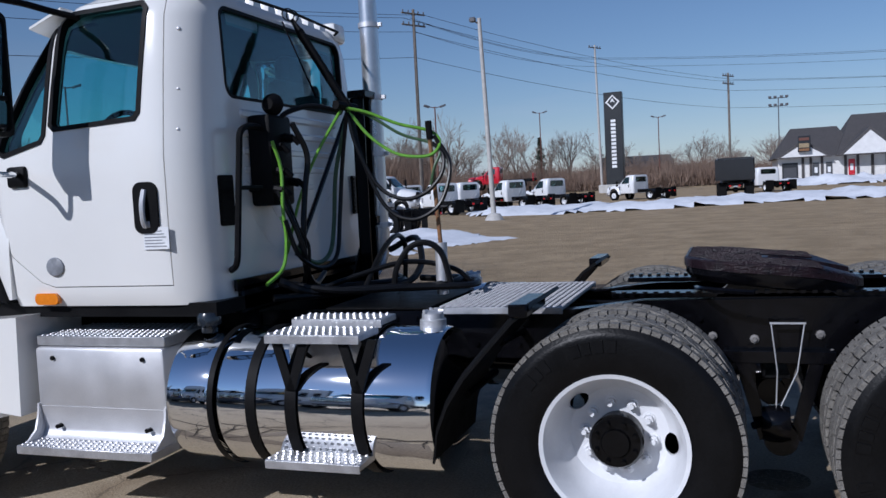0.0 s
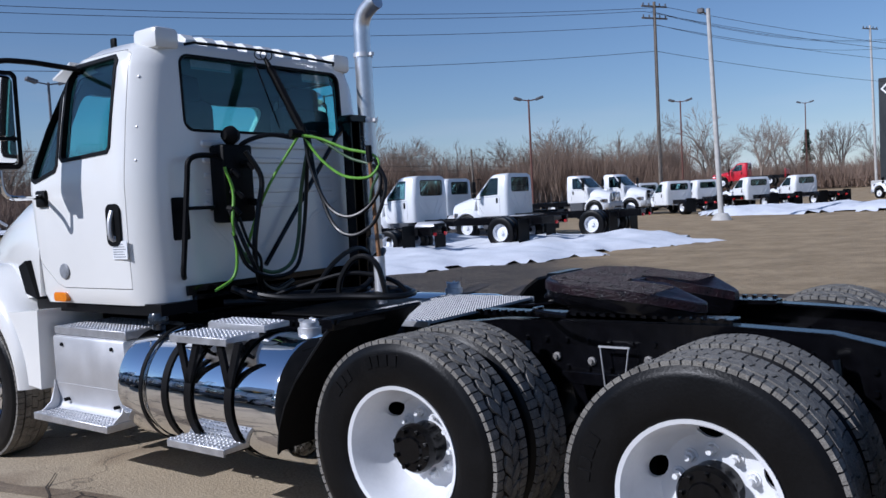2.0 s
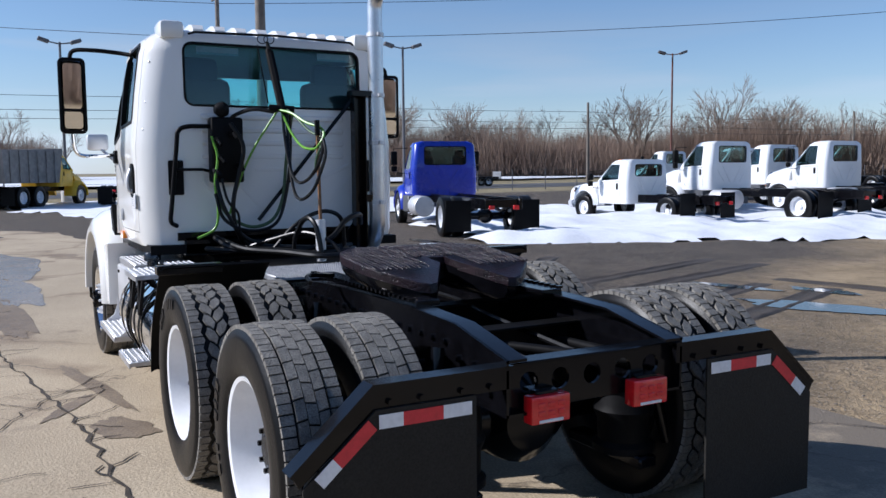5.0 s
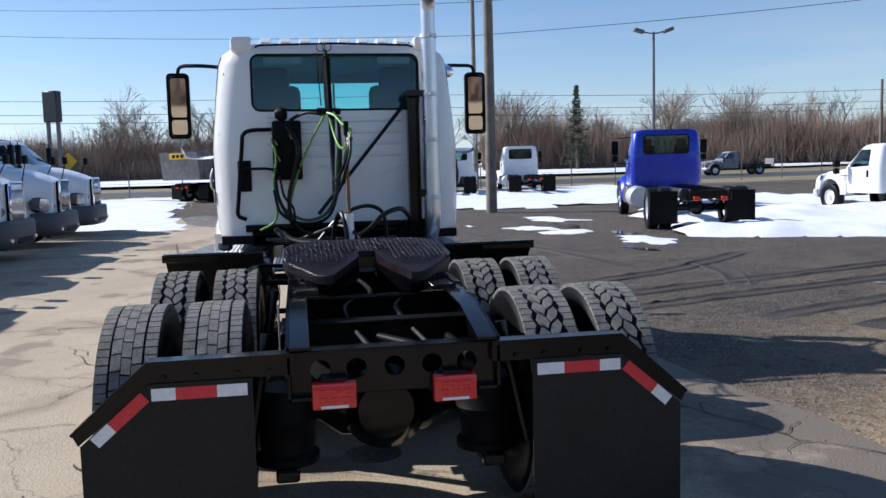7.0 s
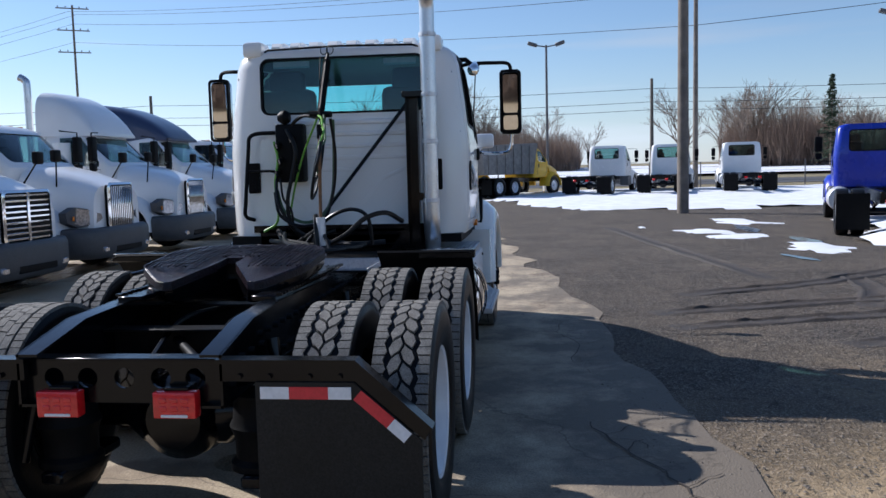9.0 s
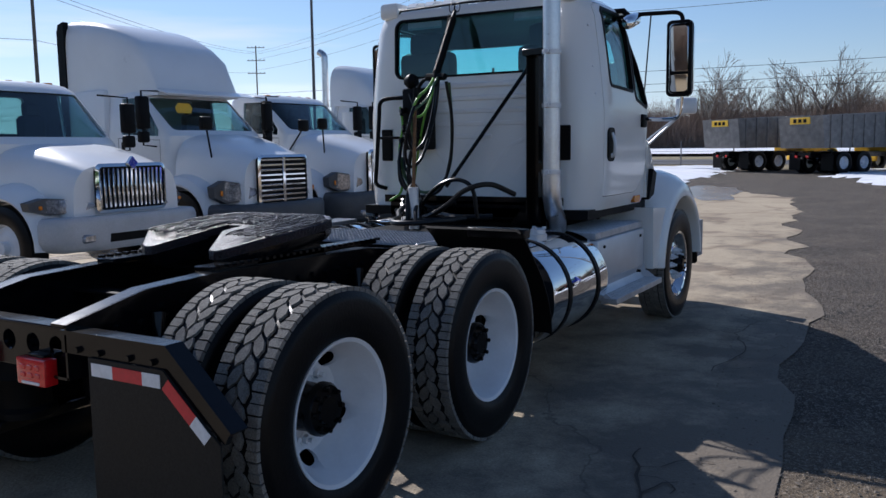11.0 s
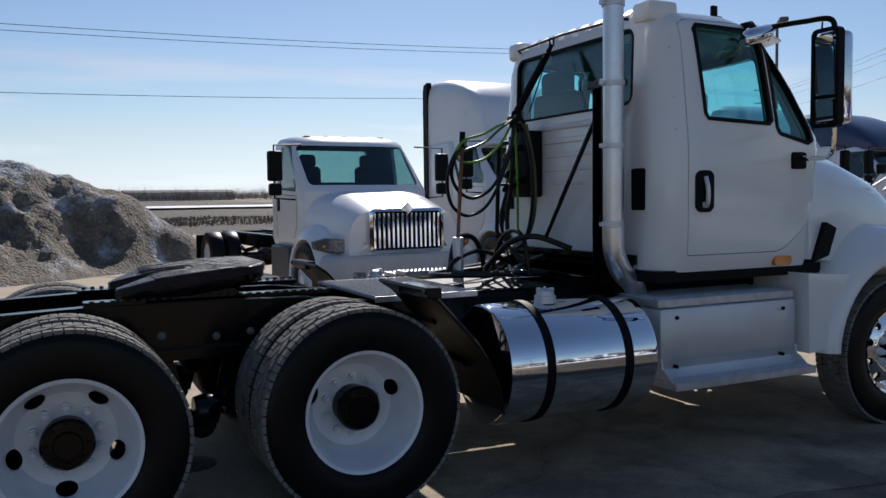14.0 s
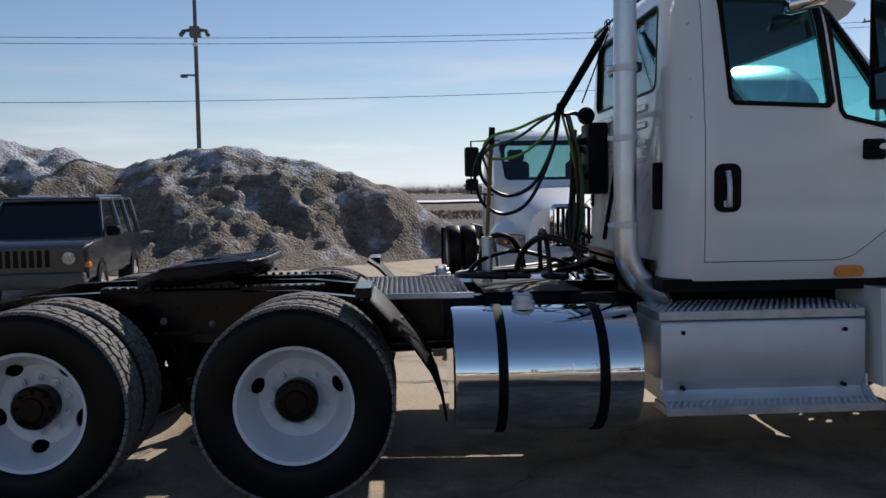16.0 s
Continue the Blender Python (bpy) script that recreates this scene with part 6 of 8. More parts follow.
for pts, r in (([(-2.5, -0.62, 1.04), (-2.3, -0.39, 1.03), (-2.0, -0.04, 1.04), (-1.95, 0.16, 1.12), (-2.0, 0.30, 1.24), (-2.1, 0.45, 1.28), (-2.3, 0.55, 1.2)], 0.02),
               ([(-2.5, -0.55, 1.12), (-2.35, -0.45, 1.05), (-2.1, -0.2, 1.035), (-1.8, -0.06, 1.03), (-1.7, 0.18, 1.04), (-1.85, 0.3, 1.04)], 0.024),
               ([(-2.5, -0.5, 1.1), (-2.2, -0.4, 1.05), (-1.9, -0.2, 1.04), (-1.6, -0.05, 1.03), (-1.62, 0.16, 1.035), (-2.0, 0.3, 1.04)], 0.02),
               ([(-2.02, -0.10, 1.03), (-2.0, -0.09, 1.14), (-1.93, -0.06, 1.25), (-1.83, -0.04, 1.275), (-1.75, -0.02, 1.21), (-1.71, 0.0, 1.04)], 0.018),
               ([(-2.15, -0.211, 1.04), (-2.12, -0.069, 1.20), (-2.1, 0.072, 1.289), (-2.1, 0.209, 1.309), (-2.1, 0.31, 1.24), (-2.12, 0.336, 1.03)], 0.016),
               ([(-2.4, -0.35, 1.04), (-2.2, -0.2, 1.11), (-1.95, -0.05, 1.17), (-1.72, 0.06, 1.12), (-1.62, 0.12, 1.03)], 0.015),
               ([(-2.5, -0.3, 1.05), (-2.3, -0.1, 1.04), (-2.1, 0.2, 1.035), (-2.2, 0.42, 1.04)], 0.022)):
    line("air_hose", pts, r, "hose", K)

# ---- parked trucks of the yard ----
def at_ground(x, y, rz):
    return pose(x, y, rise(x, y), 0, 0, rz)


def yard_tyre(r=0.5, w=0.27):
    bm = B()
    h = w / 2
    lathe(bm, [(0.28, -h * 0.8), (0.34, -h), (0.43, -h), (r - 0.01, -h * 0.85), (r, -h * 0.7), (r, h * 0.7), (r - 0.01, h * 0.85), (0.43, h), (0.34, h), (0.28, h * 0.8)], 32)
    return bm


def yard_rim(front):
    bm = B()
    d = 0.06 if front else -0.03
    lathe(bm, [(0.29, 0.11), (0.30, 0.10), (0.27, 0.08), (0.25, d - 0.02), (0.20, d), (0.15, d + 0.02), (0.14, d + 0.02), (0.08, d + 0.02), (0.075, d + 0.09), (0.0, d + 0.1)], 28)
    return bm


MESH["ytyre"] = hide_away("tyre", yard_tyre(), "rubber")
MESH["yrim"] = hide_away("rim", yard_rim(False), "rim")
MESH["yrimf"] = hide_away("rim", yard_rim(True), "rim")


def put_wheel(parent, x, y, front=False, r=0.5):
    s = 1 if y > 0 else -1
    m = pose(x, y, r, 0, 0, 0 if s > 0 else 180) @ Matrix.Diagonal((r / 0.5, 1, r / 0.5, 1))
    w = linked("wheel", "yrimf" if front else "yrim", parent, m, "white steel wheel")
    linked("tyre", "ytyre", w)


def yard_cab(root, xb, L, w, z0, zb, zr, paint, roof=None, slope=0.75, lining=True, skylight=False):
    """A cab with real window openings: back at xb, front at xb - L, belt line zb and roof zr."""
    def hull2(d):
        rows = [(z0, xb - L, w * 0.97, 0), (z0 + 0.1, xb - L, w, 0), (zb, xb - L - 0.05, w, 0), (zr - 0.12, xb - L + slope * (zr - zb), w * 0.93, 0), (zr - 0.04, xb - L + slope * (zr - zb) + 0.12, w * 0.88, 1), (zr, xb - L + slope * (zr - zb) + 0.3, w * 0.74, 1)]
        bm = B()
        rings = []
        for i, (z, xf, ww, top) in enumerate(rows):
            zz = z + d if i == 0 else (z - d if top else z)
            rings.append(plan_ring(xf + d, xb - d - (0.05 if top else 0), ww - d, 0.16, 0.28, zz))
        return loft(bm, rings)
    A = xb - L + 0.28
    zt = zr - 0.16
    side = [(xb - 0.42, zb + 0.04), (xb - 0.40, zt), (A + slope * (zt - zb) - 0.02, zt), (A + 0.05, zb + 0.10), (A + 0.05, zb + 0.0)]
    rear = rrect(-w * 0.62, w * 0.62, zb + 0.16, zt - 0.02, 0.06, 3)
    shield = rrect(-w * 0.86, w * 0.86, zb + 0.09, zt + 0.0, 0.06, 3)
    cuts = lambda: [pr(side, "y", -2, 2), pr(shield, "x", xb - L - 1, xb - L + slope * (zr - zb) + 0.35)] + ([pr(rear, "x", xb - 0.3, xb + 0.3)] if lining else [])
    c = part("cab", carve(hull2(0.0), hull2(0.05), *cuts()), paint, root)
    inner = carve(hull2(0.052), hull2(0.06), *cuts())
    part("cab_lining", inner, "darkgrey", c)
    gl = [("side_window", pr(grow(side, 0.004), "y", -2, 0)), ("side_window", pr(grow(side, 0.004), "y", 0, 2)), ("windscreen", pr(grow(shield, 0.004), "x", xb - L - 1, xb - L + slope * (zr - zb) + 0.35))]
    if lining:
        gl.append(("rear_window", pr(grow(rear, 0.004), "x", xb - 0.3, xb + 0.3)))
    for nm, cut in gl:
        part(nm, carve(carve(hull2(0.02), cut, op="INTERSECT"), hull2(0.026)), "yardglass", c, "dark tinted glass")
    if lining:
        f = carve(carve(hull2(-0.005), pr(grow(rear, 0.03), "x", xb - 0.3, xb + 0.3), op="INTERSECT"), hull2(0.03), pr(rear, "x", xb - 0.5, xb + 0.5))
        part("window_seal", f, "matte", c)
        bm = B()
        for s in (-1, 1):
            for a, b in (((0.1, z0 + 0.28), (0.45, zb + 0.05)), ((0.35, z0 + 0.28), (0.68, zb - 0.1))):
                p, q = Vector((0, s * a[0] * w, a[1])), Vector((0, s * b[0] * w, b[1]))
                d = (q - p).normalized()
                n = Vector((0, -d.z, d.y)) * 0.025
                loft(bm, [[(xb - 0.01, *(p - n).yz), (xb - 0.01, *(p + n).yz), (xb - 0.01, *(q + n).yz), (xb - 0.01, *(q - n).yz)], [(xb + 0.012, *(p - n).yz), (xb + 0.012, *(p + n).yz), (xb + 0.012, *(q + n).yz), (xb + 0.012, *(q - n).yz)]])
        part("back_pressing", bm, paint, c)
    for s in (-1, 1):
        bm = B()
        y = s * (w + 0.001)
        out = [(xb - 0.34, z0 + 0.12), (xb - 0.34, zb - 0.02), (A + 0.02, zb - 0.06), (A + 0.02, z0 + 0.3), (A + 0.14, z0 + 0.12)]
        tube(bm, [(x, y - s * 0.003, z) for x, z in out], 0.006, 4)
        part("door_seam", bm, "matte", c)
        bm = B()
        box(bm, (xb - 0.50, min(y, y + s * 0.02), zb - 0.28), (xb - 0.42, max(y, y + s * 0.02), zb - 0.08), 0.008)
        part("door_handle", bm, "matte", c)
    for y in (-0.5, 0.5):
        bm = B()
        box(bm, (xb - 0.85, y * w - 0.22, z0 + 0.3), (xb - 0.35, y * w + 0.22, z0 + 0.5), 0.04)
        box(bm, (xb - 0.40, y * w - 0.21, z0 + 0.45), (xb - 0.26, y * w + 0.21, zb + 0.40), 0.05)
        box(bm, (xb - 0.39, y * w - 0.13, zb + 0.38), (xb - 0.28, y * w + 0.13, zb + 0.58), 0.04)
        part("seat", bm, "seat", c)
    for k in range(5):
        bm = B()
        box(bm, (xb - L + slope * (zr - zb) + 0.28, (k - 2) * 0.3 - 0.05, zr - 0.04), (xb - L + slope * (zr - zb) + 0.4, (k - 2) * 0.3 + 0.05, zr + 0.004), 0.01)
        part("roof_lamp", bm, "amber", c)
    return c


def yard_hood(root, x0, x1, w0, w1, zt0, zt1, zb, axle, paint, wheel_r=0.56, fy=1.18):
    rows = []
    n = 7
    for k in range(n):
        t = k / (n - 1)
        rows.append((x0 + (x1 - x0) * t, w0 + (w1 - w0) * t ** 1.3, zt0 + (zt1 - zt0) * t ** 1.6, zb))
    bm = B()
    rings = []
    for x, w, zt, z in rows:
        ring = []
        for k in range(21):
            a = math.pi * k / 20
            c, s = math.cos(a), math.sin(a)
            ring.append((x, w * math.copysign(abs(c) ** 0.45, c), z + (zt - z) * abs(s) ** 0.5))
        rings.append(ring)
    loft(bm, rings)
    c = B()
    lathe(c, [(0.0, -2), (wheel_r, -2), (wheel_r, 2), (0.0, 2)], 32, "y", (axle, 0, 0.5))
    h = part("hood", carve(bm, c), paint, root, sharp=60)

    def arch():
        bm = B()
        rings = []
        for k in range(17):
            a = radians(-2 + 184 * k / 16)
            f = 0.08 * math.sin(a)
            sec = [(wheel_r, 0.6), (wheel_r, fy - 0.02), (wheel_r + 0.03, fy), (wheel_r + 0.10 + f * 0.5, fy - 0.07), (wheel_r + 0.14 + f, 0.9), (wheel_r + 0.14 + f, 0.6)]
            rings.append([(axle + r * math.cos(a), y, 0.5 + r * math.sin(a)) for r, y in sec])
        return loft(bm, rings)
    both("fender", arch, paint, h)
    return h


def grille(root, x, w, z0, z1, bars, mat="chrome", horizontal=False, lean=0.12):
    bm = B()
    prism(bm, rrect(-w, w, z0, z1, 0.06), "x", x, x + 0.1)
    g = part("grille", bm, "matte", root, "grille with bright bars")
    bm = B()
    a, b = rrect(-w - 0.04, w + 0.04, z0 - 0.04, z1 + 0.04, 0.08), rrect(-w, w, z0, z1, 0.06)
    loft(bm, [[(x - 0.03, *p) for p in a], [(x - 0.05, *p) for p in b], [(x + 0.0, *p) for p in b]], cap=False)
    part("grille_frame", bm, mat, g)
    for k in range(bars):
        bm = B()
        if horizontal:
            z = z0 + (z1 - z0) * (k + 0.5) / bars
            box(bm, (x - 0.035, -w + 0.02, z - 0.016), (x + 0.01, w - 0.02, z + 0.016), 0.005)
        else:
            y = -w + 2 * w * (k + 0.5) / bars
            box(bm, (x - 0.035, y - 0.016, z0 + 0.02), (x + 0.01, y + 0.016, z1 - 0.02), 0.005)
        part("grille_bar", bm, mat, g)
    if horizontal:
        bm = B()
        box(bm, (x - 0.05, -0.03, z0), (x, 0.03, z1), 0.005)
        part("grille_bar", bm, mat, g)
    return g


def headlamp(root, x, y, z, wd=0.2, ht=0.09, mat="lens"):
    """Swept teardrop lamps that wrap round the fender fronts."""
    for s in (-1, 1):
        prof = [(-wd, -ht * 0.25), (-wd * 0.5, -ht * 0.8), (wd * 0.5, -ht), (wd, -ht * 0.5), (wd * 1.05, ht * 0.4), (wd * 0.6, ht * 0.9), (-wd * 0.3, ht * 0.6), (-wd * 0.9, ht * 0.15)]

        def rows(k, grow_by):
            return [(x + 0.30 * (0.5 + 0.5 * p[0] / wd) ** 1.5 + k, s * (y + p[0] * grow_by), z + p[1] * grow_by) for p in prof]
        bm = B()
        loft(bm, [rows(0.12, 1.14), rows(-0.01, 1.14)])
        rim = part("headlight", bm, "darkgrey", root, "swept headlight in a dark housing")
        bm = B()
        loft(bm, [rows(0.02, 1.0), rows(-0.03, 0.95)])
        part("lens", bm, mat, rim, "clear lens")
        bm = B()
        box(bm, (x + 0.205, s * (y + wd * 0.86) - 0.022, z - ht * 0.4), (x + 0.235, s * (y + wd * 0.86) + 0.022, z + ht * 0.1), 0.010)
        part("turn_signal", bm, "amber", rim)


def bumper(root, x, w, z0, z1, mat, wrap=0.35):
    bm = B()
    out = [(x + wrap, w), (x + wrap * 0.35, w * 0.95), (x + 0.06, w * 0.75), (x, w * 0.4), (x, -w * 0.4), (x + 0.06, -w * 0.75), (x + wrap * 0.35, -w * 0.95), (x + wrap, -w), (x + wrap + 0.05, -w * 0.85), (x + 0.25, -w * 0.7), (x + 0.2, w * 0.7), (x + wrap + 0.05, w * 0.85)]
    cx = x + wrap
    loft(bm, [[(cx + (px - cx) * k, py * k, z) for px, py in out] for z, k in ((z0, 0.90), (z0 + 0.05, 0.96), (z0 + 0.14, 1.0), (z1 - 0.08, 1.0), (z1 - 0.02, 0.975), (z1, 0.94))])
    b = part("bumper", bm, mat, root, sharp=60)
    for s in (-1, 1):
        bm = B()
        box(bm, (x + 0.02, s * w * 0.62 - 0.09, z0 + 0.1), (x + 0.12, s * w * 0.62 + 0.09, z0 + 0.2), 0.02)
        part("fog_lamp", bm, "lens", b)
    bm = B()
    box(bm, (x - 0.006, -w * 0.4, z0 + 0.08), (x + 0.05, w * 0.4, z0 + 0.2), 0.02)
    part("bumper_inlet", bm, "matte", b)


def yard_mirrors(root, x, w, z, tall=0.42):
    for s in (-1, 1):
        bm = B()
        box(bm, (x - 0.06, s * (w + 0.32) - 0.10, z), (x + 0.06, s * (w + 0.32) + 0.10, z + tall), 0.03, 2)
        box(bm, (x - 0.05, s * (w + 0.32) - 0.09, z - 0.2), (x + 0.05, s * (w + 0.32) + 0.09, z - 0.03), 0.03, 2)
        m = part("mirror", bm, "matte", root, "black door mirror")
        bm = B()
        tube(bm, [(x + 0.1, s * w * 0.9, z + tall + 0.1), (x, s * (w + 0.33), z + tall + 0.08), (x, s * (w + 0.33), z - 0.24), (x + 0.1, s * w, z - 0.26)], 0.014, 6)
        part("mirror_arm", bm, "matte", m)


def rails(root, x0, x1, z=0.86, flaps=True):
    for s in (-1, 1):
        bm = B()
        box(bm, (x0, s * 0.42 - 0.04, z - 0.13), (x1, s * 0.42 + 0.04, z + 0.12), 0.008)
        part("frame_rail", bm, "black", root)
    for x in (x1 - 0.1, x1 - 1.6, x1 - 3.0):
        bm = B()
        box(bm, (x - 0.08, -0.42, z - 0.1), (x, 0.42, z + 0.1), 0.008)
        part("crossmember", bm, "black", root)
    bm = B()
    tube(bm, [(0, -0.9, 0.5), (0, 0.9, 0.5)], 0.09, 10)
    lathe(bm, [(0.0, -0.2), (0.18, -0.12), (0.2, 0.0), (0.18, 0.12), (0.0, 0.2)], 18, "x", (0, 0, 0.5))
    part("axle", bm, "black", root)
    for s in (-1, 1):
        bm = B()
        tube(bm, [(-0.9, s * 0.42, 0.72), (0, s * 0.42, 0.62), (0.75, s * 0.42, 0.74)], 0.045, 6)
        part("leaf_spring", bm, "black", root)
        if flaps:
            bm = B()
            box(bm, (0.72, s * 0.88 - 0.32, 0.16), (0.74, s * 0.88 + 0.32, 0.92), 0.004)
            part("mud_flap", bm, "matte", root, "black mud flap")
        bm = B()
        box(bm, (x1 - 0.02, s * 0.30 - 0.07, z - 0.14), (x1 + 0.03, s * 0.30 + 0.07, z - 0.04), 0.01)
        part("tail_lamp", bm, "red", root)


def cab_chassis(label, paint, wb=5.4, tail=1.6, tank=True, group="parked cab and chassis trucks"):
    root = thing("chassis_truck", label, "truck", group)
    f = -wb
    yard_cab(root, f + 1.85, 1.55, 1.0, 0.92, 1.70, 2.54, paint)
    yard_hood(root, f + 0.32, f - 0.84, 0.99, 0.80, 1.71, 1.45, 0.80, f, paint, wheel_r=0.55, fy=1.14)
    grille(root, f - 0.88, 0.50, 0.92, 1.42, 15)
    bm = B()
    prism(bm, [(0, 1.54), (0.075, 1.46), (0, 1.38), (-0.075, 1.46)], "x", f - 0.945, f - 0.90)
    part("emblem", bm, "chrome", root, "bright diamond emblem over the grille")
    headlamp(root, f - 0.84, 0.80, 0.99, 0.30, 0.09)
    bumper(root, f - 1.0, 1.14, 0.46, 0.86, "bumperwhite")
    yard_mirrors(root, f + 0.55, 1.0, 1.85)
    rails(root, f - 0.6, tail)
    for s in (-1, 1):
        put_wheel(root, f, s * 1.0, True)
        put_wheel(root, 0, s * 1.05)
        put_wheel(root, 0, s * 0.74)
        bm = B()
        box(bm, (f + 0.75, s * 0.88 - 0.22, 0.42), (f + 1.6, s * 0.88 + 0.2, 0.92), 0.03)
        part("step_box", bm, "darkgrey", root)
    if tank:
        bm = B()
        lathe(bm, [(0, -0.5), (0.28, -0.5), (0.3, -0.47), (0.3, 0.47), (0.28, 0.5), (0, 0.5)], 28, "x", (f + 2.4, -0.88, 0.64))
        part("fuel_tank", bm, "alu", root, "aluminium fuel tank")
    return root


def small_chassis(label, paint, wb=3.6, tail=1.3, name="pickup_truck", bed=False, group="parked light trucks"):
    root = thing(name, label, "truck", group)
    f = -wb
    yard_cab(root, f + 1.95, 1.5, 0.92, 0.55, 1.28, 1.95, paint, slope=0.8)
    yard_hood(root, f + 0.46, f - 0.80, 0.92, 0.86, 1.27, 1.12, 0.55, f, paint, wheel_r=0.45, fy=1.0)
    grille(root, f - 0.84, 0.55, 0.72, 1.02, 5, "grey", True)
    headlamp(root, f - 0.82, 0.74, 0.95, 0.14, 0.1)
    bumper(root, f - 0.95, 0.98, 0.38, 0.64, "alu")
    yard_mirrors(root, f + 0.6, 0.92, 1.3, 0.2)
    rails(root, f - 0.5, tail, 0.72, flaps=not bed)
    for s in (-1, 1):
        put_wheel(root, f, s * 0.88, True, 0.40)
        put_wheel(root, 0, s * 0.88, False, 0.40)
        if not bed:
            put_wheel(root, 0, s * 0.62, False, 0.40)
    if bed:
        bm = B()
        box(bm, (-1.62, -0.95, 0.62), (1.2, -0.88, 1.28), 0.02)
        box(bm, (-1.62, 0.88, 0.62), (1.2, 0.95, 1.28), 0.02)
        box(bm, (1.14, -0.95, 0.62), (1.2, 0.95, 1.28), 0.02)
        box(bm, (-1.62, -0.95, 0.62), (1.2, 0.95, 0.68))
        c = B()
        lathe(c, [(0, -2), (0.46, -2), (0.46, 2), (0, 2)], 28, "y", (0, 0, 0.4))
        part("cargo_bed", carve(bm, c), paint, root)
    return root


def sleeper_truck(label, style, paint="offwhite", roof_paint="offwhite", wb=5.6, short=False, pipe=True):
    """A highway tractor: style 0 has a tall roof fairing and barred grille, style 1 an oval grille and rounded roof."""
    root = thing("highway_tractor", label, "truck", "row of parked highway tractors")
    f = -wb
    yard_cab(root, f + 1.75, 1.6, 1.05, 0.95, 1.85, 2.62, paint, lining=False, slope=0.8)
    yard_hood(root, f + 0.16, f - 1.05, 1.04, 0.80, 1.88, 1.52, 0.80, f, paint, wheel_r=0.58, fy=1.2)
    if style == 0:
        grille(root, f - 1.10, 0.54, 0.80, 1.50, 9, "chrome", True)
    else:
        grille(root, f - 1.10, 0.40, 0.78, 1.52, 12)
    headlamp(root, f - 1.06, 0.84, 1.0, 0.26, 0.16)
    bumper(root, f - 1.25, 1.18, 0.28, 0.80, "darkgrey", 0.6)
    yard_mirrors(root, f + 0.42, 1.06, 1.95, 0.5)
    # sleeper box behind the cab
    bm = B()
    if style < 2:
        box(bm, (f + 1.68, -1.08, 0.95), (f + (1.80 if short else 2.60), 1.08, 2.62), 0.05, 2)
        part("sleeper", bm, paint, root)
    # roof fairing
    bm = B()
    top = 3.80 if style == 0 else 3.45
    rings = []
    for k in range(9):
        t = k / 8
        x = f + 0.62 + t * (1.18 if short else 1.98)
        z = 2.58 + (top - 2.58) * (math.sin(t * math.pi / 2) ** (0.42 if style == 0 else 0.75))
        w = 0.88 + 0.2 * t
        ring = []
        for j in range(17):
            a = math.pi * j / 16
            c, s = math.cos(a), math.sin(a)
            ring.append((x, w * math.copysign(abs(c) ** (0.22 if style == 0 else 0.35), c), 2.50 + (z - 2.50) * abs(s) ** (0.26 if style == 0 else 0.45)))
        rings.append(ring)
    loft(bm, rings)
    if style < 2:
        part("roof_fairing", bm, roof_paint, root, "tall moulded roof fairing", sharp=60)
    if style == 0:
        for s in (-1, 1):
            bm = B()
            prism(bm, [(f + 2.56, 1.0), (f + 2.74, 1.0), (f + 2.74, 3.60), (f + 2.70, 3.72), (f + 2.56, 3.76)], "y", s * 1.00, s * 1.10)
            part("side_extender", bm, "matte", root, "black side extender")
        bm = B()
        loft(bm, [[(f + 0.55, y, 2.60), (f + 0.30, y * 0.97, 2.52), (f + 0.30, y * 0.97, 2.50), (f + 0.55, y, 2.56)] for y in (-1.0, -0.5, 0, 0.5, 1.0)])
        part("sun_visor", bm, paint, root)
        bm = B()
        prism(bm, [(0.33, 2.22), (0.62, 2.22), (0.66, 2.30), (0.6, 2.38), (0.36, 2.38), (0.3, 2.30)], "x", f + 0.50, f + 0.506)
        part("window_card", bm, "yellow", root, "yellow price card behind the windscreen")
    for s in (-1, 1):
        put_wheel(root, f, s * 1.03, True)
        for x in (-0.66, 0.66):
            put_wheel(root, x, s * 1.05)
            put_wheel(root, x, s * 0.74)
        bm = B()
        box(bm, (f + 0.75, s * 0.95 - 0.2, 0.30), (f + 2.55, s * 0.95 + 0.2, 0.95), 0.04)
        part("side_fairing", bm, paint, root)
        bm = B()
        tube(bm, [(f - 0.45, s * 0.85, 1.5), (f - 0.62, s * 1.1, 1.95)], 0.014, 6)
        box(bm, (f - 0.68, s * 1.12 - 0.1, 1.92), (f - 0.58, s * 1.12 + 0.1, 2.12), 0.03, 2)
        part("hood_mirror", bm, "matte", root)
    if style == 1 and pipe:
        bm = B()
        tube(bm, spline([(f + 1.95, 1.05, 0.9), (f + 1.95, 1.05, 2.5), (f + 1.95, 1.05, 3.5), (f + 1.99, 1.05, 3.66), (f + 2.10, 1.05, 3.73)], 4), 0.075, 14)
        part("exhaust_pipe", bm, "stack", root)
        bm = B()
        tube(bm, [(f + 1.2, 1.17, 1.6), (f + 1.2, 1.17, 2.35)], 0.17, 18)
        part("air_cleaner", bm, paint, root)
    rails(root, f - 0.6, 1.4, 0.86)
    return root


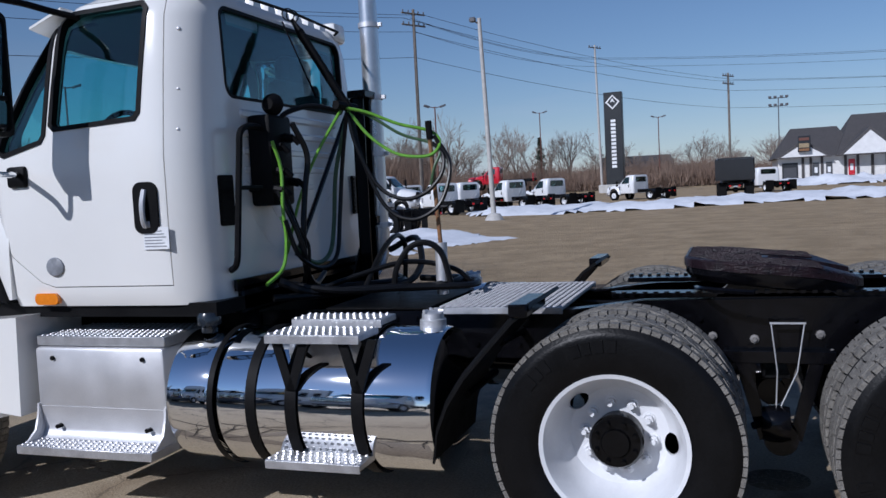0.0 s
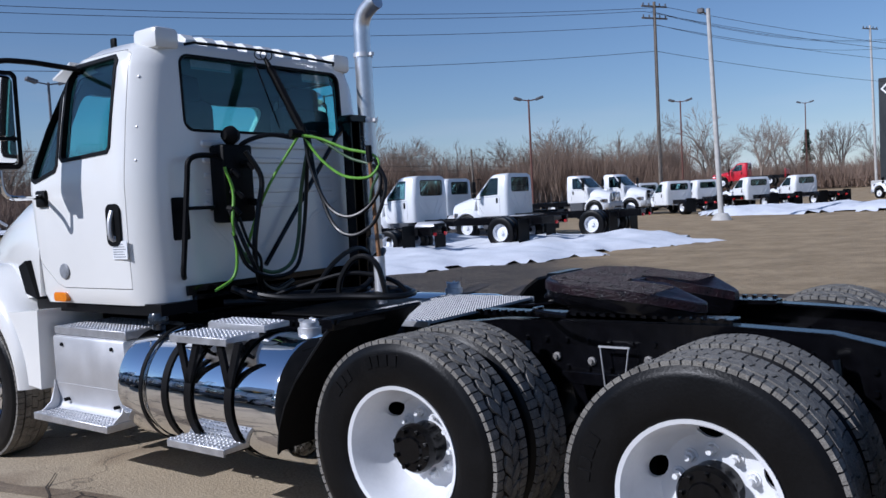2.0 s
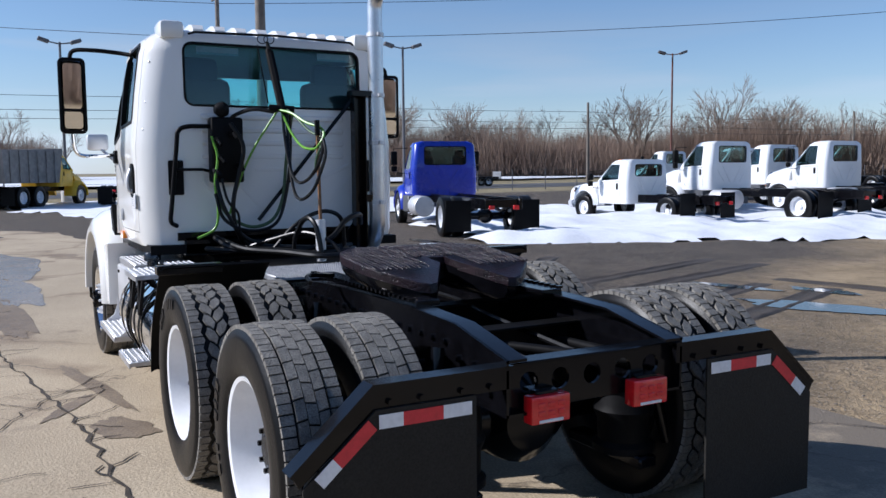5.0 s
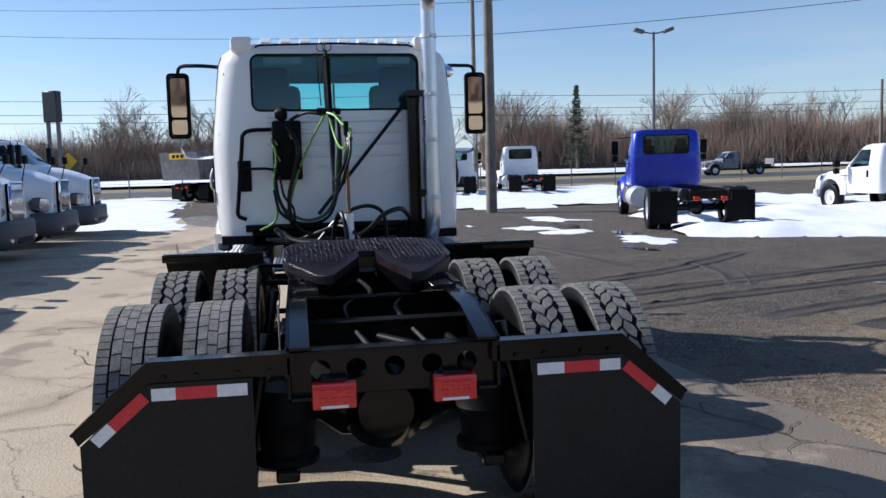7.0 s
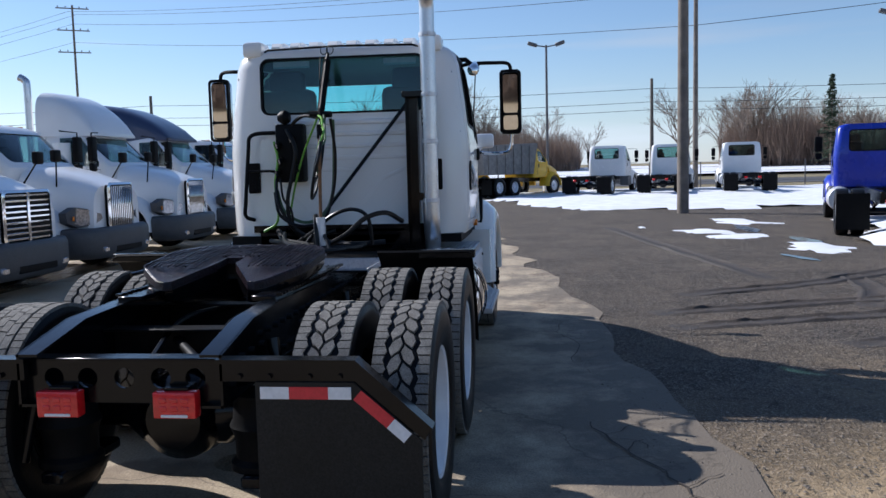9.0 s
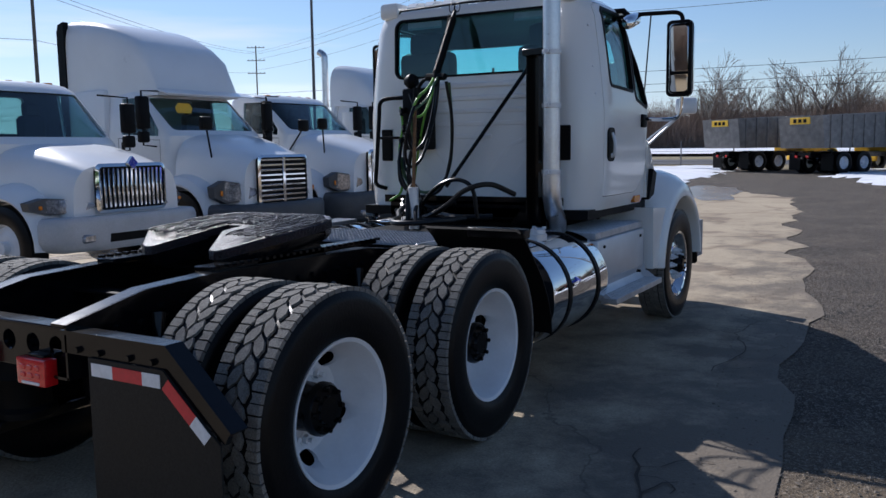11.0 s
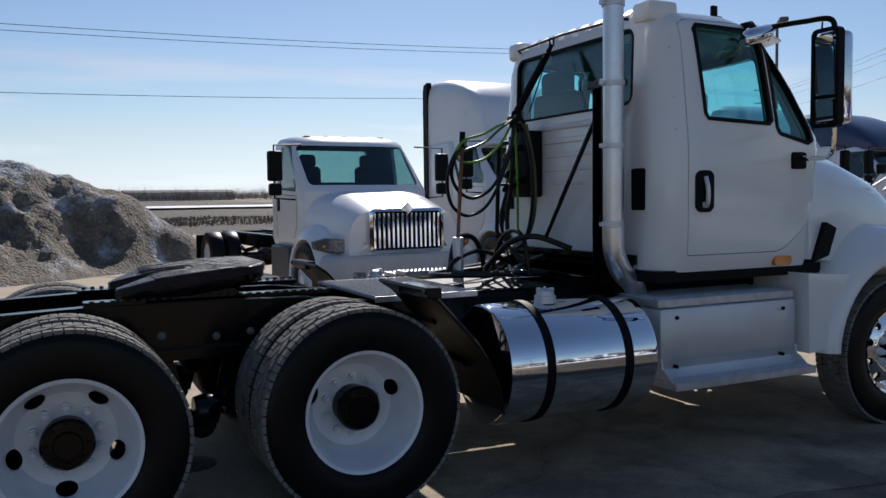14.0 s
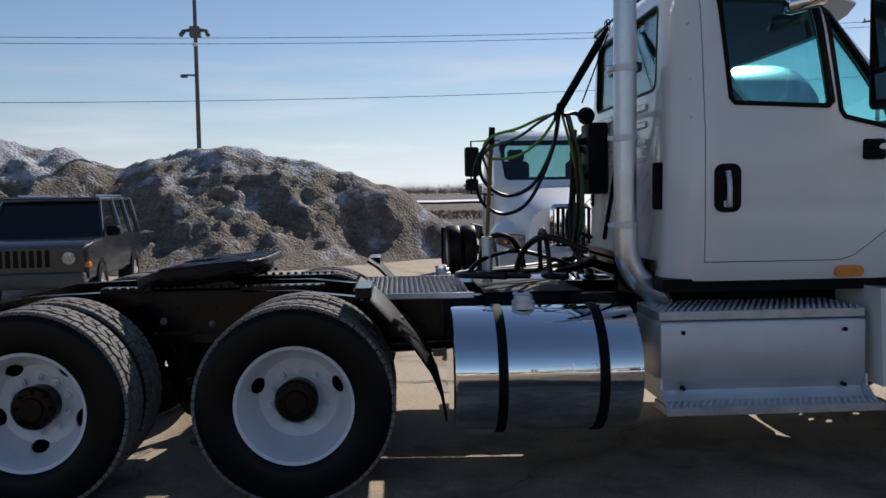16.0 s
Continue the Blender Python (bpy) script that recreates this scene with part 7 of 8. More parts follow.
medium = cab_chassis("white cab and bare chassis truck, parked", "offwhite")
medium.matrix_basis = at_ground(-12.9, 20.1, 0)
for x, y, rz in ((-11.8, 24.4, 0), (-38.4, 4.0, -18), (-38.4, 7.6, -13), (-38.0, 11.6, -7), (-16.5, 27.0, 0), (-22.0, 31.0, 0), (-29.5, 33.5, 0)):
    copy_thing(medium, at_ground(x, y, rz))
for x, y, rz in ((-25.8, 42.2, 180), (-24.8, 45.1, 180), (-3.32, -11.52, -87)):
    copy_thing(medium, at_ground(x, y, rz))
bluet = cab_chassis("bright blue cab with bare black chassis, parked in snow", "blue", wb=6.0, group="")
bluet.matrix_basis = at_ground(-14.4, 9.1, -15)
light = small_chassis("white light truck with bare chassis, parked", "offwhite")
light.matrix_basis = at_ground(-15.0, 16.7, 4)
for x, y in ((-12.2, 49.2), (-10.0, 51.8), (-15.2, 43.6), (-15.6, 49.8), (-20.5, 51.8), (-5.3, 61.5), (3.3, 65.4), (-19.0, 56.0)):
    copy_thing(light, at_ground(x, y, -35 if x < -4 else -70))
redt = small_chassis("red crew pickup parked on a mound", "redpaint", bed=True, group="")
redt.matrix_basis = pose(-17.0, 66.0, rise(-17, 66) + 1.2, 0, 0, 5)
pick = small_chassis("silver pickup driving lane beyond the fence", "grey", bed=True, group="")
pick.matrix_basis = at_ground(-60.0, 37.0, 80)
casc = sleeper_truck("white highway tractor with tall roof fairing and barred grille", 0)
casc.matrix_basis = at_ground(-6.98, -12.45, -90)
pro = sleeper_truck("white highway tractor with chrome oval grille", 1, short=True)
pro.matrix_basis = at_ground(-13.2, -12.55, -90)
day = sleeper_truck("white day cab tractor with chrome oval grille", 2)
day.matrix_basis = at_ground(-9.8, -12.5, -90)
for x, y in ((-20.2, -12.6),):
    copy_thing(day, at_ground(x, y, -90))
darkp = sleeper_truck("white highway tractor with dark blue roof fairing", 1, roof_paint="navy", pipe=False)
darkp.matrix_basis = at_ground(-16.7, -12.55, -90)


def dump_truck(label, paint, steel, sign=True):
    root = thing("dump_truck", label, "truck", "parked dump trucks")
    f = -5.0
    yard_cab(root, f + 1.8, 1.5, 1.0, 0.95, 1.75, 2.5, paint)
    yard_hood(root, f + 0.3, f - 0.85, 0.98, 0.72, 1.72, 1.45, 0.85, f, paint)
    bm = B()
    prism(bm, [(-2.9, 1.15), (1.3, 1.15), (1.5, 2.55), (-2.9, 2.75), (-3.3, 2.75)], "y", -1.2, 1.2)
    c = B()
    prism(c, [(-2.8, 1.3), (1.2, 1.3), (1.4, 3.2), (-2.9, 3.2)], "y", -1.1, 1.1)
    body = carve(bm, c)
    shell_part = part("dump_body", body, steel, root, "ribbed steel dump body")
    for k in range(6):
        for s in (-1, 1):
            bm = B()
            box(bm, (-2.6 + 0.7 * k, s * 1.2 - 0.05, 1.15), (-2.5 + 0.7 * k, s * 1.2 + 0.05, 2.6), 0.01)
            part("rib", bm, steel, shell_part)
    if not sign:
        return finish_dump(root, f)
    bm = B()
    box(bm, (1.45, -0.55, 2.2), (1.5, 0.55, 2.5), 0.01)
    part("rear_sign", bm, "yellow", root, "yellow rear warning sign")
    for k in range(3):
        bm = B()
        box(bm, (1.495, -0.35 + 0.27 * k, 2.27), (1.508, -0.18 + 0.27 * k, 2.43))
        part("sign_bar", bm, "matte", root)
    return finish_dump(root, f)


def finish_dump(root, f):
    rails(root, f, 1.3)
    for s in (-1, 1):
        put_wheel(root, f, s * 1.0, True)
        for x in (-1.3, 0.0):
            put_wheel(root, x, s * 1.05)
            put_wheel(root, x, s * 0.74)
    return root


dump = dump_truck("yellow-cab dump truck with worn steel body", "yellow", "dirtysteel")
dump_truck("black dump truck parked beside the building", "signblack", "signblack", False).matrix_basis = at_ground(0.2, 56.6, -92)
dump.matrix_basis = at_ground(-38.5, -1.4, -34)
copy_thing(dump, at_ground(-41.0, -5.4, -34))


def jeep():
    root = thing("suv", "dark grey boxy sport utility car parked by the pile", "car")
    bm = B()
    body = [(-2.2, 0.45), (-2.2, 0.95), (-2.1, 1.02), (-1.0, 1.06), (2.0, 1.08), (2.12, 0.95), (2.12, 0.42)]
    prism(bm, body, "y", -0.88, 0.88)
    es = [e for e in bm.edges if abs((e.verts[0].co - e.verts[1].co).y) < 1e-4]
    bmesh.ops.bevel(bm, geom=es, offset=0.05, segments=2, affect="EDGES")
    cuts = []
    for x in (-1.35, 1.3):
        c = B()
        lathe(c, [(0, -2), (0.40, -2), (0.40, 2), (0, 2)], 28, "y", (x, 0, 0.35))
        cuts.append(c)
    part("body", carve(bm, *cuts), "jeep", root)
    bm = B()
    loft(bm, [[(x0, -w, z), (x0, w, z), (x1, w, z), (x1, -w, z)] for x0, x1, w, z in ((-1.05, 2.05, 0.85, 1.05), (-0.55, 1.9, 0.70, 1.62))])
    part("greenhouse", bm, "carglass", root, "dark car windows")
    bm = B()
    box(bm, (-0.62, -0.73, 1.60), (1.95, 0.73, 1.68), 0.035, 2)
    for s in (-1, 1):
        tube(bm, [(-1.07, s * 0.85, 1.04), (-0.55, s * 0.71, 1.64)], 0.03, 6)
        tube(bm, [(0.3, s * 0.86, 1.04), (0.3, s * 0.71, 1.64)], 0.04, 6)
        tube(bm, [(1.2, s * 0.86, 1.04), (1.2, s * 0.71, 1.64)], 0.035, 6)
        tube(bm, [(2.0, s * 0.85, 1.04), (1.9, s * 0.71, 1.64)], 0.05, 6)
        tube(bm, [(-0.3, s * 0.6, 1.70), (1.7, s * 0.6, 1.70)], 0.02, 6)
    part("roof", bm, "jeep", root)
    for s in (-1, 1):
        bm = B()
        lathe(bm, [(0, -0.03), (0.09, -0.02), (0.1, 0.03)], 18, "x", (-2.2, s * 0.62, 0.80))
        part("headlight", bm, "lens", root, "round headlight")
        bm = B()
        box(bm, (-2.17, s * 0.84 - 0.05, 0.66), (-2.0, s * 0.84 + 0.05, 0.74), 0.01)
        part("turn_signal", bm, "amber", root)
        bm = B()
        box(bm, (-0.95, s * 0.98 - 0.1, 1.06), (-0.85, s * 0.98 + 0.1, 1.22), 0.03)
        part("mirror", bm, "matte", root)
        for x in (-1.35, 1.3):
            put_wheel(root, x, s * 0.78, True, 0.34)
    for k in range(7):
        bm = B()
        box(bm, (-2.215, -0.33 + 0.105 * k - 0.03, 0.68), (-2.19, -0.33 + 0.105 * k + 0.03, 0.92), 0.008)
        part("grille_slot", bm, "matte", root)
    bm = B()
    box(bm, (-2.32, -0.85, 0.38), (-2.15, 0.85, 0.60), 0.04, 2)
    part("bumper", bm, "darkgrey", root)
    return root


jeep().matrix_basis = pose(4.4, -9.0, -0.07, 0, 0, -83)


# ---- snow and dirt pile ----
def pile_material():
    m = material("dirty snow pile", (0.075, 0.060, 0.044), 0.95, var=0.5, scale=2.6, fine=14, bump=1.0, color2=(0.26, 0.215, 0.155))
    nt = m.node_tree
    b = nt.nodes["Principled BSDF"]
    b.inputs["Normal"].links[0].from_node.inputs["Distance"].default_value = 0.12
    src = b.inputs["Base Color"].links[0].from_socket
    tc = nt.nodes.new("ShaderNodeTexCoord")
    n = nt.nodes.new("ShaderNodeTexNoise")
    n.inputs["Scale"].default_value, n.inputs["Detail"].default_value, n.inputs["Roughness"].default_value = 1.5, 12, 0.68
    nt.links.new(tc.outputs["Object"], n.inputs["Vector"])
    mr = nt.nodes.new("ShaderNodeMapRange")
    mr.inputs[1].default_value, mr.inputs[2].default_value = 0.53, 0.68
    # clean snow is left mostly along the crest
    sep = nt.nodes.new("ShaderNodeSeparateXYZ")
    nt.links.new(tc.outputs["Object"], sep.inputs[0])
    up = nt.nodes.new("ShaderNodeMapRange")
    up.inputs[1].default_value, up.inputs[2].default_value, up.inputs[3].default_value, up.inputs[4].default_value = 1.8, 3.0, 0.0, 0.17
    nt.links.new(sep.outputs[2], up.inputs[0])
    both_ = nt.nodes.new("ShaderNodeMath")
    nt.links.new(n.outputs[0], both_.inputs[0])
    nt.links.new(up.outputs[0], both_.inputs[1])
    nt.links.new(both_.outputs[0], mr.inputs[0])
    mx = nt.nodes.new("ShaderNodeMix")
    mx.data_type = "RGBA"
    mx.inputs[7].default_value = (0.50, 0.52, 0.56, 1)
    nt.links.new(mr.outputs[0], mx.inputs[0])
    nt.links.new(src, mx.inputs[6])
    nt.links.new(mx.outputs[2], b.inputs["Base Color"])
    return m


M["pile"] = pile_material()


def crest(x):
    """Height of the pile along its length."""
    knots = [(-3.6, 0.0), (-2.3, 0.85), (-0.6, 1.85), (1.4, 2.6), (3.0, 2.88), (4.2, 2.9), (5.2, 2.6), (6.0, 2.42), (7.2, 2.9), (9.5, 3.2), (15, 3.2), (20, 0.0)]
    for (a, p), (b, q) in zip(knots, knots[1:]):
        if a <= x <= b:
            t = (x - a) / (b - a)
            t = 0.5 * t + 0.5 * t * t * (3 - 2 * t)
            return p + (q - p) * t
    return 0.0


def dirt_pile():
    bm = B()
    cell = 0.10
    nx, ny = int(25 / cell), int(11.5 / cell)
    grid = {}
    for i in range(nx + 1):
        for k in range(ny + 1):
            x, y = -4.6 + i * cell, -23.0 + k * cell
            p = Vector((x, y, 0))
            wx = x + 0.5 * noise.noise(p * 0.5 + Vector((7, 0, 0)))
            mid = -17.2 + 0.5 * noise.noise(p * 0.25)
            R = crest(wx)
            d = abs(y - mid) / max(0.4, R * (1.85 if y > mid else 1.4))
            s = max(0.0, 1 - d)
            h = R * (0.65 * s + 0.35 * s * s * (3 - 2 * s)) if R > 0 else 0.0
            if h > 0:
                gully = abs(noise.noise(Vector((x * 0.9, y * 0.45, 2.0))))
                lump = noise.noise(p * 1.1 + Vector((0, 0, 4)))
                clod = max(0.0, noise.noise(p * 2.6 + Vector((5, 0, 0)))) ** 1.2
                fold = abs(noise.noise(Vector((x * 0.55 + y * 0.35, y * 0.3, 9.0))))
                h += (-0.40 * (0.32 - gully) + 0.55 * (0.25 - fold) + 0.22 * lump + 0.26 * clod + 0.26 * (0.3 - abs(noise.noise(p * 2.3 + Vector((0, 0, 7))))) + 0.20 * (0.3 - abs(noise.noise(p * 4.7))) + 0.06 * noise.noise(p * 12.0)) * min(1, h / 0.9) * min(1.0, 0.35 + d)
            if h > 0.02:
                grid[i, k] = bm.verts.new((x, y, h - 0.02))
            else:
                grid[i, k] = bm.verts.new((x, y, -0.06))
    for (i, k) in list(grid):
        q = [grid.get(c) for c in ((i, k), (i + 1, k), (i + 1, k + 1), (i, k + 1))]
        if all(q) and any(v.co.z > -0.05 for v in q):
            bm.faces.new(q)
    loose = [v for v in bm.verts if not v.link_faces]
    bmesh.ops.delete(bm, geom=loose, context="VERTS")
    return tagged(part("dirty_snow_mound", bm, "pile", sharp=60), "tall ploughed pile of dirty snow and gravel", "snow pile")


dirt_pile()


# ---- poles, lamps, wires ----
def pole(name, x, y, h, r, mat, label, category, lean=(0.0, 0.0)):
    root = thing(name, label, category)
    root.matrix_basis = pose(x, y, rise(x, y))
    bm = B()
    tube(bm, [(0, 0, -0.3), (lean[0] * 0.5, lean[1] * 0.5, h / 2), (lean[0], lean[1], h)], [r, r * 0.85, r * 0.7], 12)
    part("shaft", bm, mat, root)
    return root


def twin_lamp(x, y, h, mat, turn=0):
    root = pole("street_lamp", x, y, h, 0.09, mat, "twin-headed yard lamp on a thin post", "lamp")
    root["group"] = "yard lamps"
    bm = B()
    lathe(bm, [(0.0, 0.6), (0.28, 0.6), (0.3, 0.55), (0.3, -0.2)], 16, "z")
    part("footing", bm, "lightblock", root)
    for s in (-1, 1):
        c = math.cos(radians(turn)), math.sin(radians(turn))
        bm = B()
        tube(bm, [(0, 0, h - 0.1), (s * 0.6 * c[0], s * 0.6 * c[1], h)], 0.04, 6)
        arm = part("lamp_arm", bm, mat, root)
        bm = B()
        box(bm, (-0.28, -0.2, -0.08), (0.28, 0.2, 0.10), 0.03, 1, pose(s * 0.8 * c[0], s * 0.8 * c[1], h + 0.06, 0, -s * 18, turn))
        part("lamp_head", bm, "greypole", arm)
    return root


for x, y, h, mat, turn in ((-46.0, 1.98, 8.5, "greypole", 90), (-44.15, 43.8, 10.0, "steelpole", 60), (-29.3, 49.4, 8.4, "steelpole", 40), (-26.8, 72.9, 9.4, "steelpole", 30), (-25.5, 114.8, 11.5, "steelpole", 20), (-9.9, 125.2, 10.4, "steelpole", 10), (-39.3, 19.0, 8.45, "greypole", 80), (-30.95, -24.4, 9.3, "greypole", 60)):
    twin_lamp(x, y, h, mat, turn)


def utility(x, y, h, lean=(0, 0), arms=2, turn=0.0, mat="wood", big=1.0):
    root = pole("utility_pole", x, y, h, 0.16, mat, "weathered wooden utility pole", "utility pole", lean)
    root["group"] = "utility poles"
    for k in range(arms):
        bm = B()
        box(bm, (-1.2 * big, -0.05, -0.06), (1.2 * big, 0.05, 0.06), 0.01, 1, pose(lean[0], lean[1], h - 0.35 - (0.9 if big == 1 else 2.4) * k, 0, 0, turn))
        a = part("crossarm", bm, "wood", root)
        for u in (-1.05, -0.5, 0.5, 1.05):
            bm = B()
            lathe(bm, [(0.0, 0.22), (0.05, 0.2), (0.06, 0.1), (0.03, 0.0)], 8, "z", (0, 0, 0))
            bmesh.ops.transform(bm, matrix=pose(lean[0], lean[1], h - 0.30 - (0.9 if big == 1 else 2.4) * k, 0, 0, turn) @ pose(u * big, 0, 0), verts=bm.verts)
            part("insulator", bm, "greypole", a)
    return root


near = pole("lamp_pole", -23.5, 6.16, 13.0, 0.19, "wood", "thick bare wooden pole on the gravel", "pole")
tall = pole("lamp_pole", -11.1, 35.3, 9.75, 0.13, "lightblock", "leaning grey concrete lamp pole", "pole", (-0.3, 0))
bm = B()
tube(bm, [(-0.3, 0, 9.45), (-0.55, -0.1, 9.65)], 0.04, 6)
box(bm, (-0.75, -0.22, 9.57), (-0.45, 0.02, 9.80), 0.04)
part("lamp_head", bm, "greypole", tall)
bm = B()
lathe(bm, [(0.0, 0.35), (0.3, 0.3), (0.55, -0.1)], 10, "z")
part("footing", bm, "lightblock", tall)
camp = pole("camera_pole", 4.82, -20.8, 9.0, 0.075, "greypole", "dark pole with security cameras", "pole")
bm = B()
box(bm, (-0.16, -0.13, 6.42), (0.16, 0.13, 6.75), 0.03)
part("camera_box", bm, "greypole", camp)
for q in (-1, 1):
    bm = B()
    tube(bm, [(q * 0.14, 0, 6.65), (q * 0.36, 0.08, 6.6), (q * 0.37, 0.08, 6.56)], 0.05, 8)
    tube(bm, [(q * 0.36, 0.02, 6.58), (q * 0.40, 0.14, 6.47)], 0.07, 8)
    part("security_camera", bm, "greypole", camp)
bm = B()
lathe(bm, [(0.0, 0.0), (0.07, 0.03), (0.08, 0.12), (0.0, 0.14)], 12, "z", (0.0, 0.12, 6.12))
part("dome_camera", bm, "rim", camp, "white dome camera")
bm = B()
tube(bm, [(0, 0, 5.29), (0.32, 0.1, 5.29)], 0.03, 6)
box(bm, (0.25, 0.03, 5.21), (0.46, 0.15, 5.31), 0.02)
part("security_camera", bm, "greypole", camp)
POLES = [(-120, -110, 20), (-86, -50, 20.2), (-46.8, 10.6, 13), (-23.5, 59.2, 15.8), (0.0, 100.6, 13.2), (60, 120, 13.5)]
for x, y, h in POLES:
    utility(x, y, h, arms=3 if y < 0 else 2, turn=(-60 if y < 0 else 0) if y < 40 else 60, big=1.42 if y < 0 else 1.0)
utility(-15.3, 102.6, 18.3, (-0.3, 0), 1, 60, "lightblock")
utility(-35.0, -52.75, 13.4, arms=1, turn=120)


def wires(name, a, b, sag, r=0.018, n=18):
    bm = B()
    a, b = Vector(a), Vector(b)
    tube(bm, [a.lerp(b, k / n) - Vector((0, 0, sag * 4 * (k / n) * (1 - k / n))) for k in range(n + 1)], r, 5)
    return tagged(part(name, bm, "wire"), "thin black overhead wire between poles", "wire", "overhead wires")


for k, (p, q) in enumerate(zip(POLES, POLES[1:])):
    for dz, dx in ((0.0, -0.9), (0.0, 0.9), (-1.2, 0.0), (-3.2, 0.0)):
        wires("overhead_wire", (p[0] + dx, p[1], p[2] - 0.2 + dz), (q[0] + dx, q[1], q[2] - 0.2 + dz), 0.7)
for dz in (0.0, 0.35, -3.4):
    wires("overhead_wire", (-120, -110, 19.6 + dz), (-35.0, -52.75, 12.9 + dz), 0.8)
    wires("overhead_wire", (-35.0, -52.75, 12.9 + dz), (60, -40, 11.2 + dz), 1.2)
for dz, dy in ((0, -0.6), (0, 0.6), (-0.9, 0.3)):
    wires("overhead_wire", (-23.6, 59.3 + dy, 15.4 + dz), (-15.0, 102.4 + dy, 17.2 + dz), 0.8)
    wires("overhead_wire", (-15.0, 102.4 + dy, 17.2 + dz), (70, 110 + dy, 16.0 + dz), 1.5)
for z in (7.4, 6.4, 5.8):
    for y in range(-110, 170, 40):
        wires("overhead_wire", (-62, y, z), (-62, y + 40, z), 0.25)
for y in range(-110, 171, 40):
    utility(-62, y, 7.8, arms=0)


# ---- fence along the road ----
fence = thing("fence", "low wire mesh fence along the road", "fence")
for k in range(60):
    y = -70 + 3.0 * k
    x = -47.0 - 0.03 * max(0, y)
    bm = B()
    tube(bm, [(x, y, rise(x, y) - 0.1), (x, y, rise(x, y) + 1.5)], 0.035, 6)
    part("post", bm, "greypole", fence)
bm = B()
for z in (0.3, 0.6, 0.9, 1.2, 1.48):
    tube(bm, [(-47.0 - 0.03 * max(0, y), y, rise(-47, y) + z) for y in range(-70, 108, 6)], 0.010, 4)
part("fence_wire", bm, "greypole", fence)


# ---- signs and buildings ----
sg = thing("pylon_sign", "tall black pylon sign with a white diamond emblem", "sign")
sg.matrix_basis = pose(-12.75, 96.0, rise(-12, 96), 0, 0, -8)
bm = B()
box(bm, (-1.06, -0.35, 0.9), (1.06, 0.35, 11.65), 0.05)
part("sign_panel", bm, "signblack", sg)
bm = B()
box(bm, (-1.9, -0.8, -0.3), (1.9, 0.8, 0.95), 0.1)
part("sign_base", bm, "lightblock", sg)
bm = B()
prism(bm, [(0, 11.35), (0.85, 10.5), (0, 9.65), (-0.85, 10.5)], "y", -0.37, -0.355)
part("emblem", bm, "whitetape", sg, "white diamond emblem")
bm = B()
prism(bm, [(0, 11.15), (0.62, 10.5), (0, 9.85), (-0.62, 10.5)], "y", -0.385, -0.37)
part("emblem_inset", bm, "signblack", sg)
bm = B()
prism(bm, [(0, 10.95), (0.3, 10.4), (0.0, 10.6), (-0.3, 10.4)], "y", -0.395, -0.385)
part("emblem_mark", bm, "whitetape", sg)
bm = B()
for k in range(13):
    z = 2.9 + k * 0.44
    box(bm, (-0.28, -0.37, z), (0.28, -0.355, z + 0.30))
part("lettering", bm, "whitetape", sg, "white upright block lettering")
s2 = thing("roadside_sign", "small dark box sign on two posts", "sign")
s2.matrix_basis = pose(-45.4, -13.5, rise(-45, -13), 0, 0, 60)
bm = B()
box(bm, (-0.5, -0.22, 4.45), (0.5, 0.22, 6.15), 0.05)
part("sign_panel", bm, "signblack", s2)
for s in (-1, 1):
    bm = B()
    box(bm, (s * 0.35 - 0.08, -0.08, -0.2), (s * 0.35 + 0.08, 0.08, 4.45))
    part("post", bm, "greypole", s2)
ys = thing("warning_sign", "yellow diamond road warning sign", "sign")
ys.matrix_basis = pose(-51.4, -14.3, rise(-51, -14), 0, 0, 80)
bm = B()
tube(bm, [(0, 0, -0.2), (0, 0, 2.6)], 0.05, 6)
part("post", bm, "greypole", ys)
bm = B()
prism(bm, [(0, 2.9), (0.55, 2.35), (0, 1.8), (-0.55, 2.35)], "y", -0.09, -0.06)
part("panel", bm, "yellow", ys)
bt = thing("box_truck", "white box truck parked at the far edge", "truck")
bt.matrix_basis = at_ground(-50, -21, -70)
bm = B()
box(bm, (-4, -1.2, 1.0), (2, 1.2, 3.6), 0.05)
part("cargo_box", bm, "offwhite", bt)
yard_cab(bt, -4.1, 1.5, 1.0, 0.9, 1.7, 2.4, "offwhite")
for x in (-5.0, 0.5):
    for s in (-1, 1):
        put_wheel(bt, x, s * 1.0)
rails(bt, -5.2, 2.0)


def house(x, y, rz, w, d, h, roof_h, label):
    root = thing("building", label, "building")
    root.matrix_basis = at_ground(x, y, rz)
    bm = B()
    box(bm, (-w / 2, -d / 2, -0.5), (w / 2, d / 2, h))
    wall = part("wall", bm, "cloth", root)
    bm = B()
    o = 0.6
    loft(bm, [[(xx, -d / 2 - o, h), (xx, d / 2 + o, h), (xx, 0, h + roof_h)] for xx in (-w / 2 - o, w / 2 + o)])
    part("roof", bm, "roofing", root, "dark shingled roof")
    return root




